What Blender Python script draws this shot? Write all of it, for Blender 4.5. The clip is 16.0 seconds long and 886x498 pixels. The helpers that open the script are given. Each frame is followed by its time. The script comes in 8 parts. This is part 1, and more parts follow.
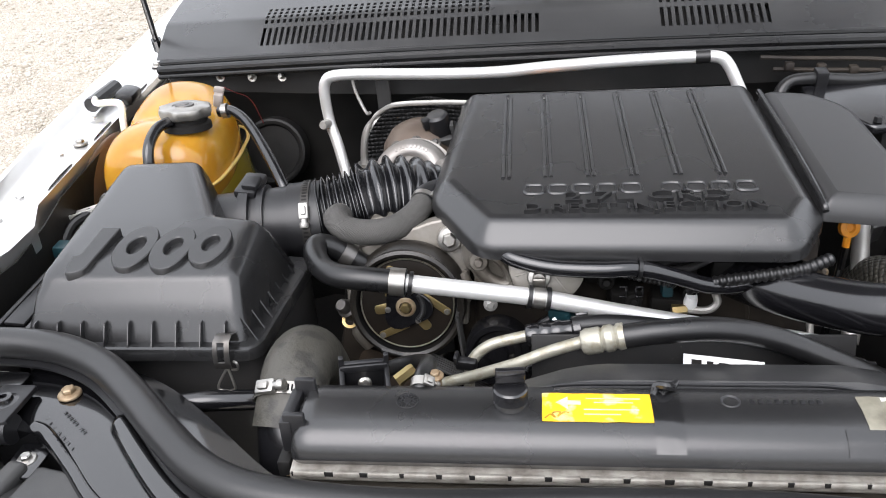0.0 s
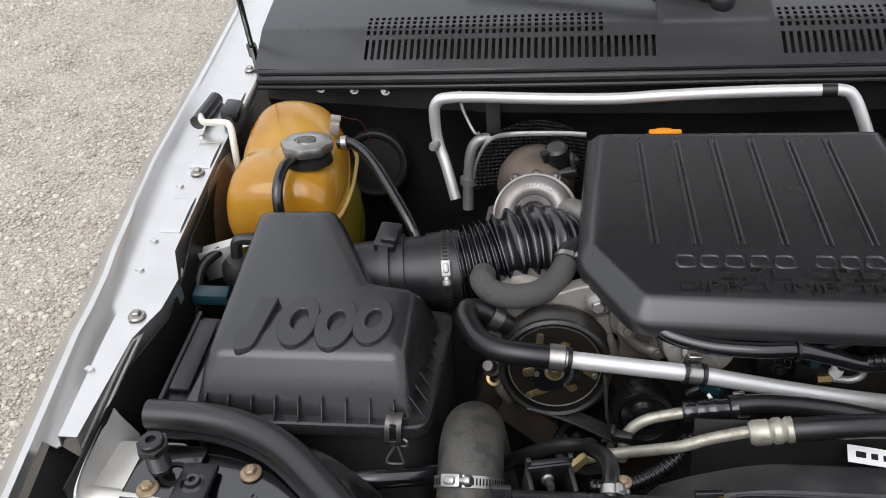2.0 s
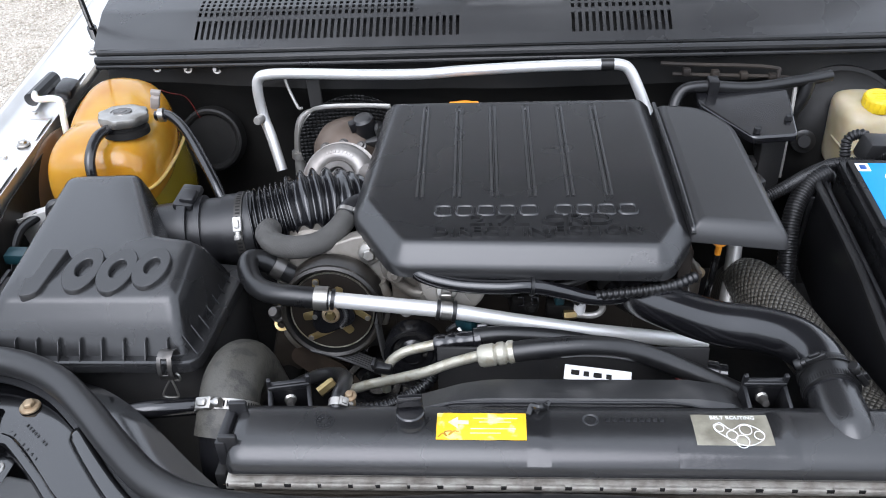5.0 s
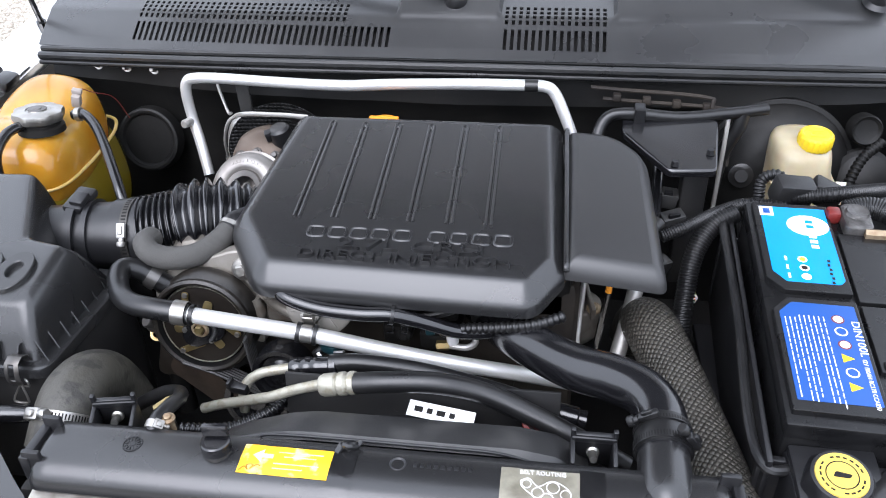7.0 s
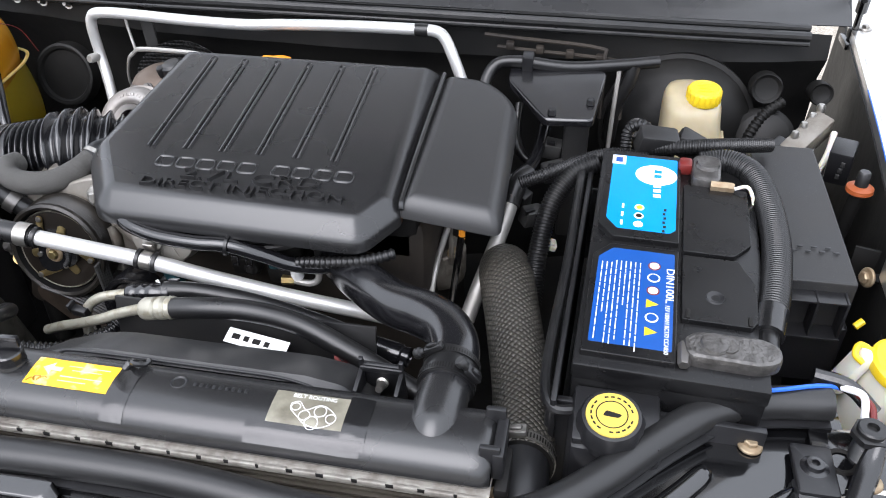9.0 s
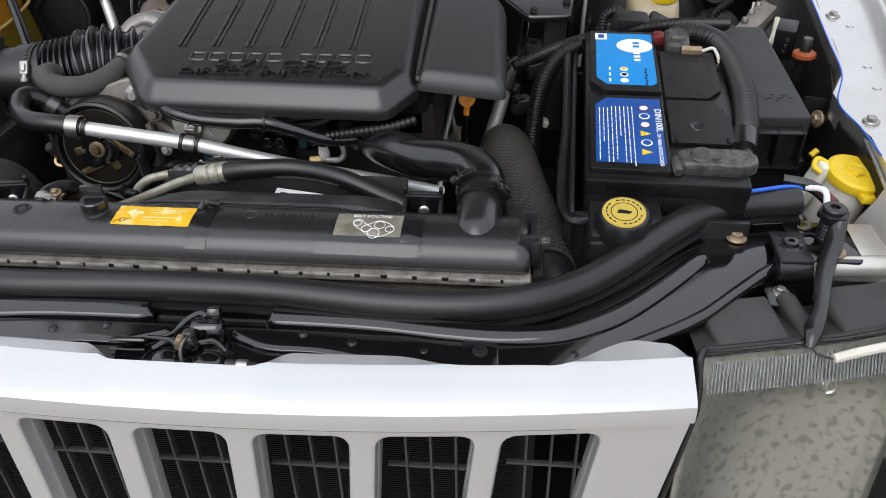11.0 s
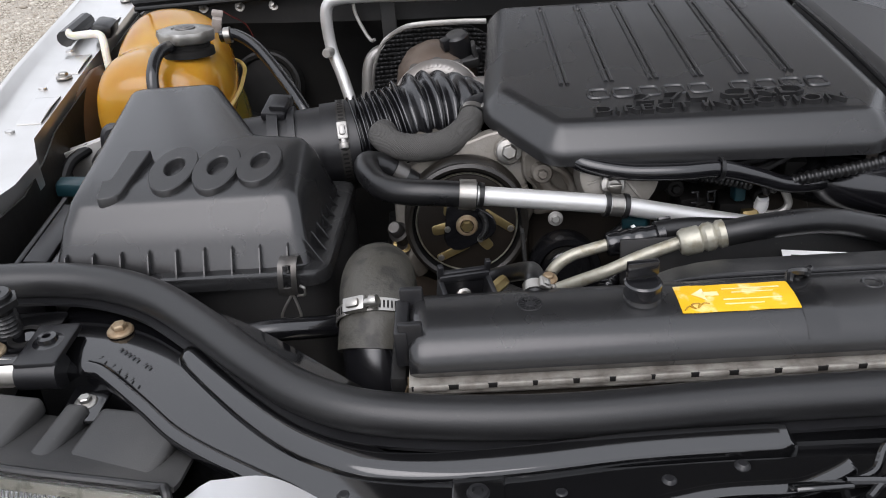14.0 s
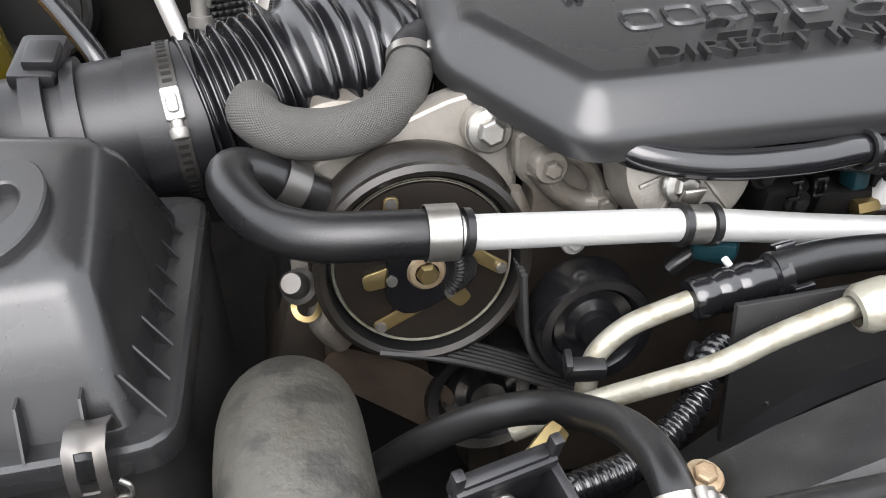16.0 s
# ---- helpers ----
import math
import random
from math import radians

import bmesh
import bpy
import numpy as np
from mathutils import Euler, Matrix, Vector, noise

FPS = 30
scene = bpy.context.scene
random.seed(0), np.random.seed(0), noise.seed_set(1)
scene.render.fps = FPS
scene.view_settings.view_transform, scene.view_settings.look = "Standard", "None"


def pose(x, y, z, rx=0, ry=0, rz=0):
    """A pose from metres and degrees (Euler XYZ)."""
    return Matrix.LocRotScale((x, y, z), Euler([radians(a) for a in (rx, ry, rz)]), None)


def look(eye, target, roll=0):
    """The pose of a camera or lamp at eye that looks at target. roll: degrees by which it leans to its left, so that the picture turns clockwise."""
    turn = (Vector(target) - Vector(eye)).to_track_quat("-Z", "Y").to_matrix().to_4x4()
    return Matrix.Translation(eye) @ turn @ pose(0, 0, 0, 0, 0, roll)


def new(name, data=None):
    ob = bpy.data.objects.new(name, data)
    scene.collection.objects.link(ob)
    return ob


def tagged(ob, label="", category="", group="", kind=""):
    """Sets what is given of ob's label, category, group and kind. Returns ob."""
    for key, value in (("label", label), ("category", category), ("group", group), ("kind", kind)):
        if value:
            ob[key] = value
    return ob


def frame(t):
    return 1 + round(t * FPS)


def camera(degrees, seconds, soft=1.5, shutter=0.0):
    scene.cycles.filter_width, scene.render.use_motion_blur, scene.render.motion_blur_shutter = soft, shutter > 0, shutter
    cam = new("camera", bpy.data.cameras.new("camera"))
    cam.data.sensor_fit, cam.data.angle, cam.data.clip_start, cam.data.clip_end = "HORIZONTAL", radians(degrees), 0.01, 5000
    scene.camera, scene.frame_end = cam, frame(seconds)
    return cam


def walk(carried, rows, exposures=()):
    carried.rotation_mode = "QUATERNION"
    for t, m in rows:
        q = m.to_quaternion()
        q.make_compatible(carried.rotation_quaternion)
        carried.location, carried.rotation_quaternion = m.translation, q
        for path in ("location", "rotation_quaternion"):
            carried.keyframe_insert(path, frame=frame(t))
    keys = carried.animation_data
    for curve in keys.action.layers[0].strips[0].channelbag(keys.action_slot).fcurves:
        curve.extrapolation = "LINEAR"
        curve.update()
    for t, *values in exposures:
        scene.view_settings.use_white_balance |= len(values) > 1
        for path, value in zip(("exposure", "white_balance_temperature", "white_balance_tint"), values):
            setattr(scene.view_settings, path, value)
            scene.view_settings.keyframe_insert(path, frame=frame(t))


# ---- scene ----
cam = camera(57.0, 16.0, soft=1.0)
PATH = [
    (0, (-0.118, -0.479, 1.444), (-0.361, 1.276, 0.517), -4.3),
    (0.5, (-0.202, -0.535, 1.499), (-0.455, 1.161, 0.469), -4.8),
    (1, (-0.221, -0.474, 1.567), (-0.504, 1.165, 0.455), -5.0),
    (1.5, (-0.226, -0.41, 1.588), (-0.513, 1.233, 0.485), -4.3),
    (2, (-0.275, -0.418, 1.608), (-0.535, 1.226, 0.498), -4.5),
    (2.5, (-0.292, -0.451, 1.61), (-0.512, 1.199, 0.5), -6.4),
    (3, (-0.256, -0.487, 1.602), (-0.429, 1.164, 0.487), -5.9),
    (3.5, (-0.199, -0.515, 1.603), (-0.332, 1.145, 0.495), -4.5),
    (4, (-0.155, -0.513, 1.602), (-0.268, 1.146, 0.491), -3.4),
    (4.2, (-0.135, -0.513, 1.6), (-0.246, 1.147, 0.49), -3.2),
    (6.3, (0.063, -0.481, 1.597), (-0.138, 1.168, 0.483), -1.6),
    (6.5, (0.087, -0.471, 1.597), (-0.127, 1.177, 0.483), -1.3),
    (7, (0.146, -0.451, 1.602), (-0.105, 1.193, 0.491), -1.7),
    (7.5, (0.229, -0.443, 1.601), (-0.057, 1.194, 0.488), -0.3),
    (8, (0.309, -0.437, 1.595), (0.0, 1.189, 0.473), 0.3),
    (8.2, (0.337, -0.431, 1.593), (0.023, 1.186, 0.458), 0.3),
    (10.3, (0.376, -0.555, 1.505), (0.069, 1.03, 0.326), -3.1),
    (10.5, (0.351, -0.592, 1.5), (0.05, 0.996, 0.323), -3.5),
    (11, (0.301, -0.655, 1.501), (0.127, 0.96, 0.335), -1.4),
    (11.5, (0.206, -0.687, 1.497), (0.023, 1.001, 0.441), -1.5),
    (12, (0.119, -0.681, 1.471), (-0.086, 1.037, 0.467), -1.7),
    (12.5, (0.048, -0.634, 1.436), (-0.162, 1.096, 0.455), -2.1),
    (13, (-0.033, -0.564, 1.415), (-0.25, 1.167, 0.438), -3.5),
    (13.5, (-0.126, -0.525, 1.39), (-0.328, 1.19, 0.381), -3.7),
    (14, (-0.274, -0.464, 1.373), (-0.323, 1.269, 0.375), -4.0),
    (14.5, (-0.318, -0.364, 1.349), (-0.136, 1.348, 0.333), -2.4),
    (15, (-0.304, -0.212, 1.32), (-0.09, 1.436, 0.206), -2.8),
    (15.5, (-0.295, -0.127, 1.281), (-0.038, 1.453, 0.081), -2.2),
    (16, (-0.329, -0.08, 1.268), (-0.022, 1.473, 0.045), -1.3),
]
EXPOSURES = [(0.0, 1.1, 6500, 15), (0.5, 0.72, 6500, 16), (1.0, 0.45, 6500, 16), (2.0, 0.35, 6450, 15), (4.0, 0.75, 6000, 14), (6.5, 1.15, 6000, 16), (8.0, 1.35, 6100, 16), (10.5, 0.35, 6400, 14), (11.0, 0.17, 6400, 14), (12.5, 0.15, 6450, 15), (13.0, 0.1, 6450, 15), (13.5, 0.17, 6450, 15), (14.0, 0.37, 6450, 16), (14.5, 0.8, 6450, 15), (15.0, 1.1, 6500, 15), (16.0, 1.6, 6600, 14)]
walk(cam, [(t, look(eye, target, roll)) for t, eye, target, roll in PATH], EXPOSURES)

# ---- world, sun ----
world = bpy.data.worlds.new("overcast_sky")
scene.world = world
world.use_nodes = True
wn = world.node_tree
wn.nodes.clear()
sky = wn.nodes.new("ShaderNodeTexSky")
sky.sky_type, sky.sun_disc = "NISHITA", False
sky.sun_elevation, sky.sun_rotation = radians(49), radians(197)
sky.dust_density, sky.air_density = 1.5, 1.0
soft = wn.nodes.new("ShaderNodeHueSaturation")
soft.inputs["Saturation"].default_value = 0.22
bg = wn.nodes.new("ShaderNodeBackground")
bg.inputs["Strength"].default_value = 0.05
wo = wn.nodes.new("ShaderNodeOutputWorld")
wn.links.new(sky.outputs[0], soft.inputs["Color"])
wn.links.new(soft.outputs[0], bg.inputs[0])
cloud = wn.nodes.new("ShaderNodeBackground")
cloud.inputs["Color"].default_value, cloud.inputs["Strength"].default_value = (0.90, 0.96, 1.0, 1), 0.85
# an overcast dome: the zenith brighter than the horizon
dome, up, rise = wn.nodes.new("ShaderNodeTexCoord"), wn.nodes.new("ShaderNodeSeparateXYZ"), wn.nodes.new("ShaderNodeMapRange")
rise.inputs["To Min"].default_value, rise.inputs["To Max"].default_value = 0.70, 1.12
wn.links.new(dome.outputs["Generated"], up.inputs[0])
wn.links.new(up.outputs["Z"], rise.inputs["Value"])
wn.links.new(rise.outputs[0], cloud.inputs["Strength"])
both = wn.nodes.new("ShaderNodeAddShader")
wn.links.new(bg.outputs[0], both.inputs[0])
wn.links.new(cloud.outputs[0], both.inputs[1])
wn.links.new(both.outputs[0], wo.inputs[0])
sun_data = bpy.data.lights.new("sun", "SUN")
sun_data.energy, sun_data.angle, sun_data.color = 1.3, radians(50), (1.0, 0.99, 0.98)
sun = new("sun", sun_data)
sun.matrix_world = look((-1.0, -3.0, 5.0), (0, 0.3, 1.0))


# ---- materials ----
def mat(name, color, rough=0.5, metal=0.0, tint=None, amount=0.5, scale=12.0, grain=0.0, grain_scale=900.0, bump=0.0, bump_scale=60.0,
        rough_var=0.12, coat=0.0, sss=0.0, trans=0.0, spec=0.5, speck=0.0, edge=(0.38, 0.72)):
    """A surface with a base colour, a second tint in patches, two scales of relief and uneven gloss."""
    m = bpy.data.materials.new(name)
    m.use_nodes = True
    n, l = m.node_tree.nodes, m.node_tree.links
    b = n["Principled BSDF"]
    co = n.new("ShaderNodeTexCoord")
    big = n.new("ShaderNodeTexNoise")
    big.inputs["Scale"].default_value, big.inputs["Detail"].default_value = scale, 8.0
    l.new(co.outputs["Object"], big.inputs["Vector"])
    ramp = n.new("ShaderNodeValToRGB")
    ramp.color_ramp.elements[0].position, ramp.color_ramp.elements[1].position = edge
    l.new(big.outputs["Fac"], ramp.inputs[0])
    mix = n.new("ShaderNodeMix")
    mix.data_type = "RGBA"
    tint = tint or tuple(c * 1.5 + 0.004 for c in color)
    mul = n.new("ShaderNodeMath")
    mul.operation = "MULTIPLY"
    mul.inputs[1].default_value = amount
    l.new(ramp.outputs[0], mul.inputs[0])
    l.new(mul.outputs[0], mix.inputs[0])
    mix.inputs[6].default_value, mix.inputs[7].default_value = (*color, 1), (*tint, 1)
    top = mix.outputs[2]
    if speck:
        dust = n.new("ShaderNodeTexNoise")
        dust.inputs["Scale"].default_value, dust.inputs["Detail"].default_value = 420.0, 2.0
        l.new(co.outputs["Object"], dust.inputs["Vector"])
        dr = n.new("ShaderNodeValToRGB")
        dr.color_ramp.elements[0].position, dr.color_ramp.elements[1].position = 0.68, 0.74
        l.new(dust.outputs["Fac"], dr.inputs[0])
        dm = n.new("ShaderNodeMath")
        dm.operation = "MULTIPLY"
        dm.inputs[1].default_value = speck * 0.3
        l.new(dr.outputs[0], dm.inputs[0])
        mix2 = n.new("ShaderNodeMix")
        mix2.data_type = "RGBA"
        mix2.inputs[7].default_value = (0.3, 0.28, 0.25, 1)
        l.new(dm.outputs[0], mix2.inputs[0])
        l.new(top, mix2.inputs[6])
        top = mix2.outputs[2]
    l.new(top, b.inputs["Base Color"])
    rr = n.new("ShaderNodeMapRange")
    rr.inputs["To Min"].default_value, rr.inputs["To Max"].default_value = max(rough - rough_var, 0.03), min(rough + rough_var, 1)
    l.new(big.outputs["Fac"], rr.inputs["Value"])
    l.new(rr.outputs[0], b.inputs["Roughness"])
    b.inputs["Metallic"].default_value = metal
    b.inputs["Coat Weight"].default_value = coat
    b.inputs["Coat Roughness"].default_value = 0.06
    b.inputs["Transmission Weight"].default_value = trans
    b.inputs["Specular IOR Level"].default_value = spec
    if sss:
        b.inputs["Subsurface Weight"].default_value = sss
        b.inputs["Subsurface Radius"].default_value = (0.03, 0.015, 0.004)
    normal = None
    for strength, size, dist in ((bump, bump_scale, 0.002), (grain, grain_scale, 0.0004)):
        if strength:
            t = n.new("ShaderNodeTexNoise")
            t.inputs["Scale"].default_value, t.inputs["Detail"].default_value = size, 4.0
            l.new(co.outputs["Object"], t.inputs["Vector"])
            bp = n.new("ShaderNodeBump")
            bp.inputs["Strength"].default_value, bp.inputs["Distance"].default_value = strength, dist
            l.new(t.outputs["Fac"], bp.inputs["Height"])
            if normal:
                l.new(normal, bp.inputs["Normal"])
            normal = bp.outputs[0]
    if normal:
        l.new(normal, b.inputs["Normal"])
    return m


def woven(m, size, strength=0.6, dist=0.001):
    """Adds a woven diagonal relief to a material."""
    n, l = m.node_tree.nodes, m.node_tree.links
    co = n.new("ShaderNodeTexCoord")
    v = n.new("ShaderNodeTexVoronoi")
    v.inputs["Scale"].default_value, v.inputs["Randomness"].default_value = size, 0.15
    l.new(co.outputs["Object"], v.inputs["Vector"])
    bp = n.new("ShaderNodeBump")
    bp.invert = True
    bp.inputs["Strength"].default_value, bp.inputs["Distance"].default_value = strength, dist
    l.new(v.outputs["Distance"], bp.inputs["Height"])
    l.new(bp.outputs[0], n["Principled BSDF"].inputs["Normal"])
    return m


def knitted(m, around, along, gap, strength=0.8, dist=0.0012):
    """Adds a crossed knit to a tube's material: cells round it and along each metre, gaps darker."""
    n, l = m.node_tree.nodes, m.node_tree.links
    b = n["Principled BSDF"]
    sep = n.new("ShaderNodeSeparateXYZ")
    l.new(n.new("ShaderNodeTexCoord").outputs["UV"], sep.inputs[0])

    def calc(op, a, c):
        k = n.new("ShaderNodeMath")
        k.operation = op
        for q, val in ((0, a), (1, c)):
            if isinstance(val, (int, float)):
                k.inputs[q].default_value = val
            elif val is not None:
                l.new(val, k.inputs[q])
        return k.outputs[0]
    u, v = calc("MULTIPLY", sep.outputs[0], around * math.pi), calc("MULTIPLY", sep.outputs[1], along * math.pi)
    h = calc("ABSOLUTE", calc("MULTIPLY", calc("SINE", calc("ADD", u, v), None), calc("SINE", calc("SUBTRACT", u, v), None)), None)
    h = calc("POWER", h, 0.5)
    old = b.inputs["Base Color"].links[0].from_socket
    mix = n.new("ShaderNodeMix")
    mix.data_type = "RGBA"
    mix.inputs[6].default_value = (*gap, 1)
    l.new(calc("MINIMUM", calc("MULTIPLY", h, 1.4), 1.0), mix.inputs[0])
    l.new(old, mix.inputs[7])
    l.new(mix.outputs[2], b.inputs["Base Color"])
    bp = n.new("ShaderNodeBump")
    bp.inputs["Strength"].default_value, bp.inputs["Distance"].default_value = strength, dist
    l.new(h, bp.inputs["Height"])
    l.new(bp.outputs[0], b.inputs["Normal"])
    return m


COVER = mat("moulded_black_plastic", (0.013, 0.013, 0.0135), 0.27, amount=0.4, scale=5, grain=0.10, grain_scale=1100, rough_var=0.06, speck=0.12, spec=0.7)
PLASTIC = mat("black_plastic", (0.008, 0.008, 0.009), 0.38, amount=0.5, scale=9, grain=0.25, grain_scale=900, rough_var=0.1, speck=0.12)
DUSTY = mat("dusty_black_plastic", (0.009, 0.009, 0.0095), 0.48, tint=(0.03, 0.028, 0.026), amount=0.45, scale=14, grain=0.3, rough_var=0.15, speck=0.35)
GLOSSY = mat("glossy_black_plastic", (0.006, 0.006, 0.007), 0.19, amount=0.4, scale=15, bump=0.035, bump_scale=60, speck=0.1, spec=0.8)
RUBBER = mat("black_rubber", (0.007, 0.007, 0.0075), 0.31, tint=(0.020, 0.0195, 0.019), amount=0.45, scale=18, grain=0.25, rough_var=0.10, speck=0.15)
SEAL = mat("soft_rubber_seal", (0.012, 0.012, 0.0125), 0.36, tint=(0.022, 0.022, 0.022), amount=0.5, scale=10, grain=0.25, grain_scale=700, rough_var=0.06, speck=0.1)
COATED = mat("black_coated_steel", (0.003, 0.003, 0.0035), 0.10, tint=(0.005, 0.005, 0.005), amount=0.4, scale=20, bump=0.015, bump_scale=40, rough_var=0.05, speck=0.08, spec=1.0)
# COVER's plastic made lighter: sky sheen put into the base colour
SKYLIT = mat("skylit_black_plastic", (0.024, 0.024, 0.0245), 0.36, amount=0.4, scale=6, grain=0.10, grain_scale=1100, rough_var=0.06, speck=0.10)
WORN = mat("worn_grey_rubber", (0.046, 0.043, 0.035), 0.52, tint=(0.014, 0.013, 0.011), amount=0.75, scale=48, edge=(0.52, 0.60), grain=0.8, grain_scale=420, bump=0.45, bump_scale=160, speck=0.15)
FOAM = knitted(mat("woven_grey_sleeve", (0.072, 0.069, 0.064), 0.62, amount=0.35, scale=30, speck=0.1), 52, 580, (0.026, 0.025, 0.023), 0.55)
BRAID = knitted(mat("braided_hose_skin", (0.060, 0.056, 0.047), 0.42, tint=(0.11, 0.10, 0.082), amount=0.8, scale=16, speck=0.2), 24, 118, (0.006, 0.0055, 0.005), 1.0, 0.002)
# base near black and spec cut: the deep bay's shade, with grime patches
DARK = mat("grime_and_bay_shade", (0.005, 0.005, 0.005), 0.65, tint=(0.014, 0.012, 0.010), amount=0.6, spec=0.25, scale=16, bump=0.4, bump_scale=70)
GRIME = mat("grimy_brown_metal", (0.016, 0.013, 0.011), 0.65, tint=(0.05, 0.04, 0.03), amount=0.7, spec=0.3, scale=14, bump=0.4, bump_scale=60)
ALU = mat("bare_aluminium", (0.66, 0.66, 0.65), 0.42, 0.6, tint=(0.6, 0.59, 0.57), amount=0.5, scale=40, grain=0.3, rough_var=0.1)
DULL = mat("dull_aluminium", (0.46, 0.45, 0.43), 0.5, 0.7, tint=(0.35, 0.33, 0.3), amount=0.6, scale=30, grain=0.4, rough_var=0.1)
CAST = mat("cast_aluminium", (0.23, 0.215, 0.19), 0.50, 0.55, tint=(0.095, 0.072, 0.05), amount=0.85, scale=26, grain=0.9, grain_scale=500, bump=0.5, bump_scale=120)
PALECAST = mat("pale_cast_aluminium", (0.27, 0.255, 0.23), 0.48, 0.5, tint=(0.15, 0.125, 0.095), amount=0.6, scale=34, grain=0.8, grain_scale=500, bump=0.2, bump_scale=140)
BATTERY = mat("black_battery_case", (0.006, 0.006, 0.0065), 0.28, tint=(0.013, 0.013, 0.013), amount=0.5, scale=16, grain=0.25, grain_scale=800, rough_var=0.1, speck=0.2, spec=0.32)
ZINC = mat("zinc_steel", (0.38, 0.37, 0.35), 0.32, 0.9, tint=(0.24, 0.215, 0.18), amount=0.6, scale=60, bump=0.1, bump_scale=200)
NICKEL = mat("nickel_pipe", (0.37, 0.355, 0.295), 0.40, 0.5, tint=(0.24, 0.215, 0.15), amount=0.8, scale=85, edge=(0.50, 0.64), bump=0.25, bump_scale=260, speck=0.3)
BRASS = mat("yellow_passivated_steel", (0.34, 0.27, 0.13), 0.36, 0.9, tint=(0.3, 0.2, 0.08), amount=0.7, scale=70, grain=0.3)
PULLEY = mat("dusty_pulley_steel", (0.013, 0.0115, 0.010), 0.34, 0.2, tint=(0.035, 0.030, 0.024), amount=0.7, scale=25, grain=0.3, speck=0.15)
HUBFACE = mat("rust_stained_clutch_face", (0.018, 0.014, 0.011), 0.33, 0.3, tint=(0.008, 0.007, 0.006), amount=0.8, scale=30, grain=0.3, speck=0.1)
BANDSTEEL = mat("dark_band_steel", (0.055, 0.053, 0.05), 0.35, 0.8, tint=(0.11, 0.10, 0.09), amount=0.5, scale=60)
STEEL = mat("dark_spring_steel", (0.13, 0.125, 0.12), 0.4, 0.8, tint=(0.1, 0.09, 0.08), amount=0.7, scale=60)
RUST = mat("rusty_bolt_steel", (0.34, 0.27, 0.18), 0.5, 0.6, tint=(0.2, 0.12, 0.06), amount=0.8, scale=120, bump=0.3, bump_scale=300)
SILVER = mat("silver_car_paint", (0.64, 0.632, 0.615), 0.30, 0.88, tint=(0.50, 0.488, 0.465), amount=0.5, scale=11, grain=0.06, grain_scale=2500, rough_var=0.05, coat=0.7)
PANEL = mat("pale_silver_paint", (0.62, 0.62, 0.625), 0.30, 0.62, tint=(0.66, 0.66, 0.66), amount=0.3, scale=4, grain=0.03, grain_scale=2500, rough_var=0.04, coat=0.25)
# hood paint set paler than the body's, so the covers below mirror more light
UNDERSIDE = mat("brightened_hood_underside", (0.72, 0.72, 0.72), 0.4, 0.0, tint=(0.66, 0.66, 0.65), amount=0.4, scale=5)
PRIMER = mat("dusty_silver_paint", (0.5, 0.49, 0.47), 0.45, 0.3, tint=(0.3, 0.27, 0.23), amount=0.7, scale=15, bump=0.05, bump_scale=60, speck=0.2)
AMBER = mat("amber_plastic_tank", (0.34, 0.145, 0.006), 0.14, tint=(0.48, 0.28, 0.045), amount=0.85, scale=9, bump=0.18, bump_scale=22, sss=0.25, rough_var=0.08)
OLIVE = mat("coolant_filled_plastic", (0.15, 0.115, 0.008), 0.22, tint=(0.23, 0.16, 0.012), amount=0.6, scale=10, sss=0.2)
CREAM = mat("aged_cream_plastic", (0.46, 0.405, 0.28), 0.35, tint=(0.26, 0.20, 0.11), amount=0.75, scale=16, sss=0.25, bump=0.08)
MILKY = mat("milky_plastic", (0.66, 0.64, 0.56), 0.4, tint=(0.5, 0.47, 0.4), amount=0.5, scale=20, sss=0.3)
YELLOW = mat("yellow_plastic", (0.72, 0.51, 0.015), 0.4, tint=(0.60, 0.40, 0.015), amount=0.5, scale=40, grain=0.2, speck=0.1)
ORANGE = mat("orange_plastic", (0.8, 0.3, 0.02), 0.4, amount=0.2, scale=30)
RUSTRED = mat("burnt_orange_plastic", (0.26, 0.06, 0.015), 0.45, amount=0.3, scale=40)
BLUE = mat("blue_label", (0.006, 0.062, 0.27), 0.3, amount=0.15, scale=20, rough_var=0.05)
CYAN = mat("cyan_label", (0.0, 0.225, 0.60), 0.25, amount=0.15, scale=20, rough_var=0.05)
WHITE = mat("white_print", (0.8, 0.8, 0.8), 0.4, amount=0.1, scale=30)
STICKER = mat("yellow_label", (0.74, 0.43, 0.014), 0.4, tint=(0.90, 0.80, 0.48), amount=0.6, scale=46, edge=(0.60, 0.68), bump=0.25, bump_scale=50)
BLEACHED = mat("peeling_silver_label", (0.27, 0.255, 0.20), 0.35, 0.2, tint=(0.07, 0.058, 0.04), amount=0.8, scale=45, bump=0.4, bump_scale=80)
TAPE = mat("black_tape", (0.008, 0.008, 0.0085), 0.2, amount=0.4, scale=40, bump=0.25, bump_scale=60, spec=0.7)
RED = mat("red_plastic", (0.13, 0.014, 0.012), 0.4, amount=0.3, scale=30)
WIREBLUE = mat("blue_wire", (0.02, 0.12, 0.6), 0.4, amount=0.2, scale=30)
TEAL = mat("teal_plastic", (0.006, 0.03, 0.038), 0.4, amount=0.4, scale=40)
LEAD = mat("lead_terminal", (0.13, 0.125, 0.12), 0.34, 0.7, tint=(0.05, 0.047, 0.045), amount=0.8, scale=90, bump=0.7, bump_scale=160)
FINS = mat("radiator_fins", (0.12, 0.105, 0.085), 0.6, 0.5, tint=(0.2, 0.18, 0.15), amount=0.7, scale=30, bump=0.4, bump_scale=300)
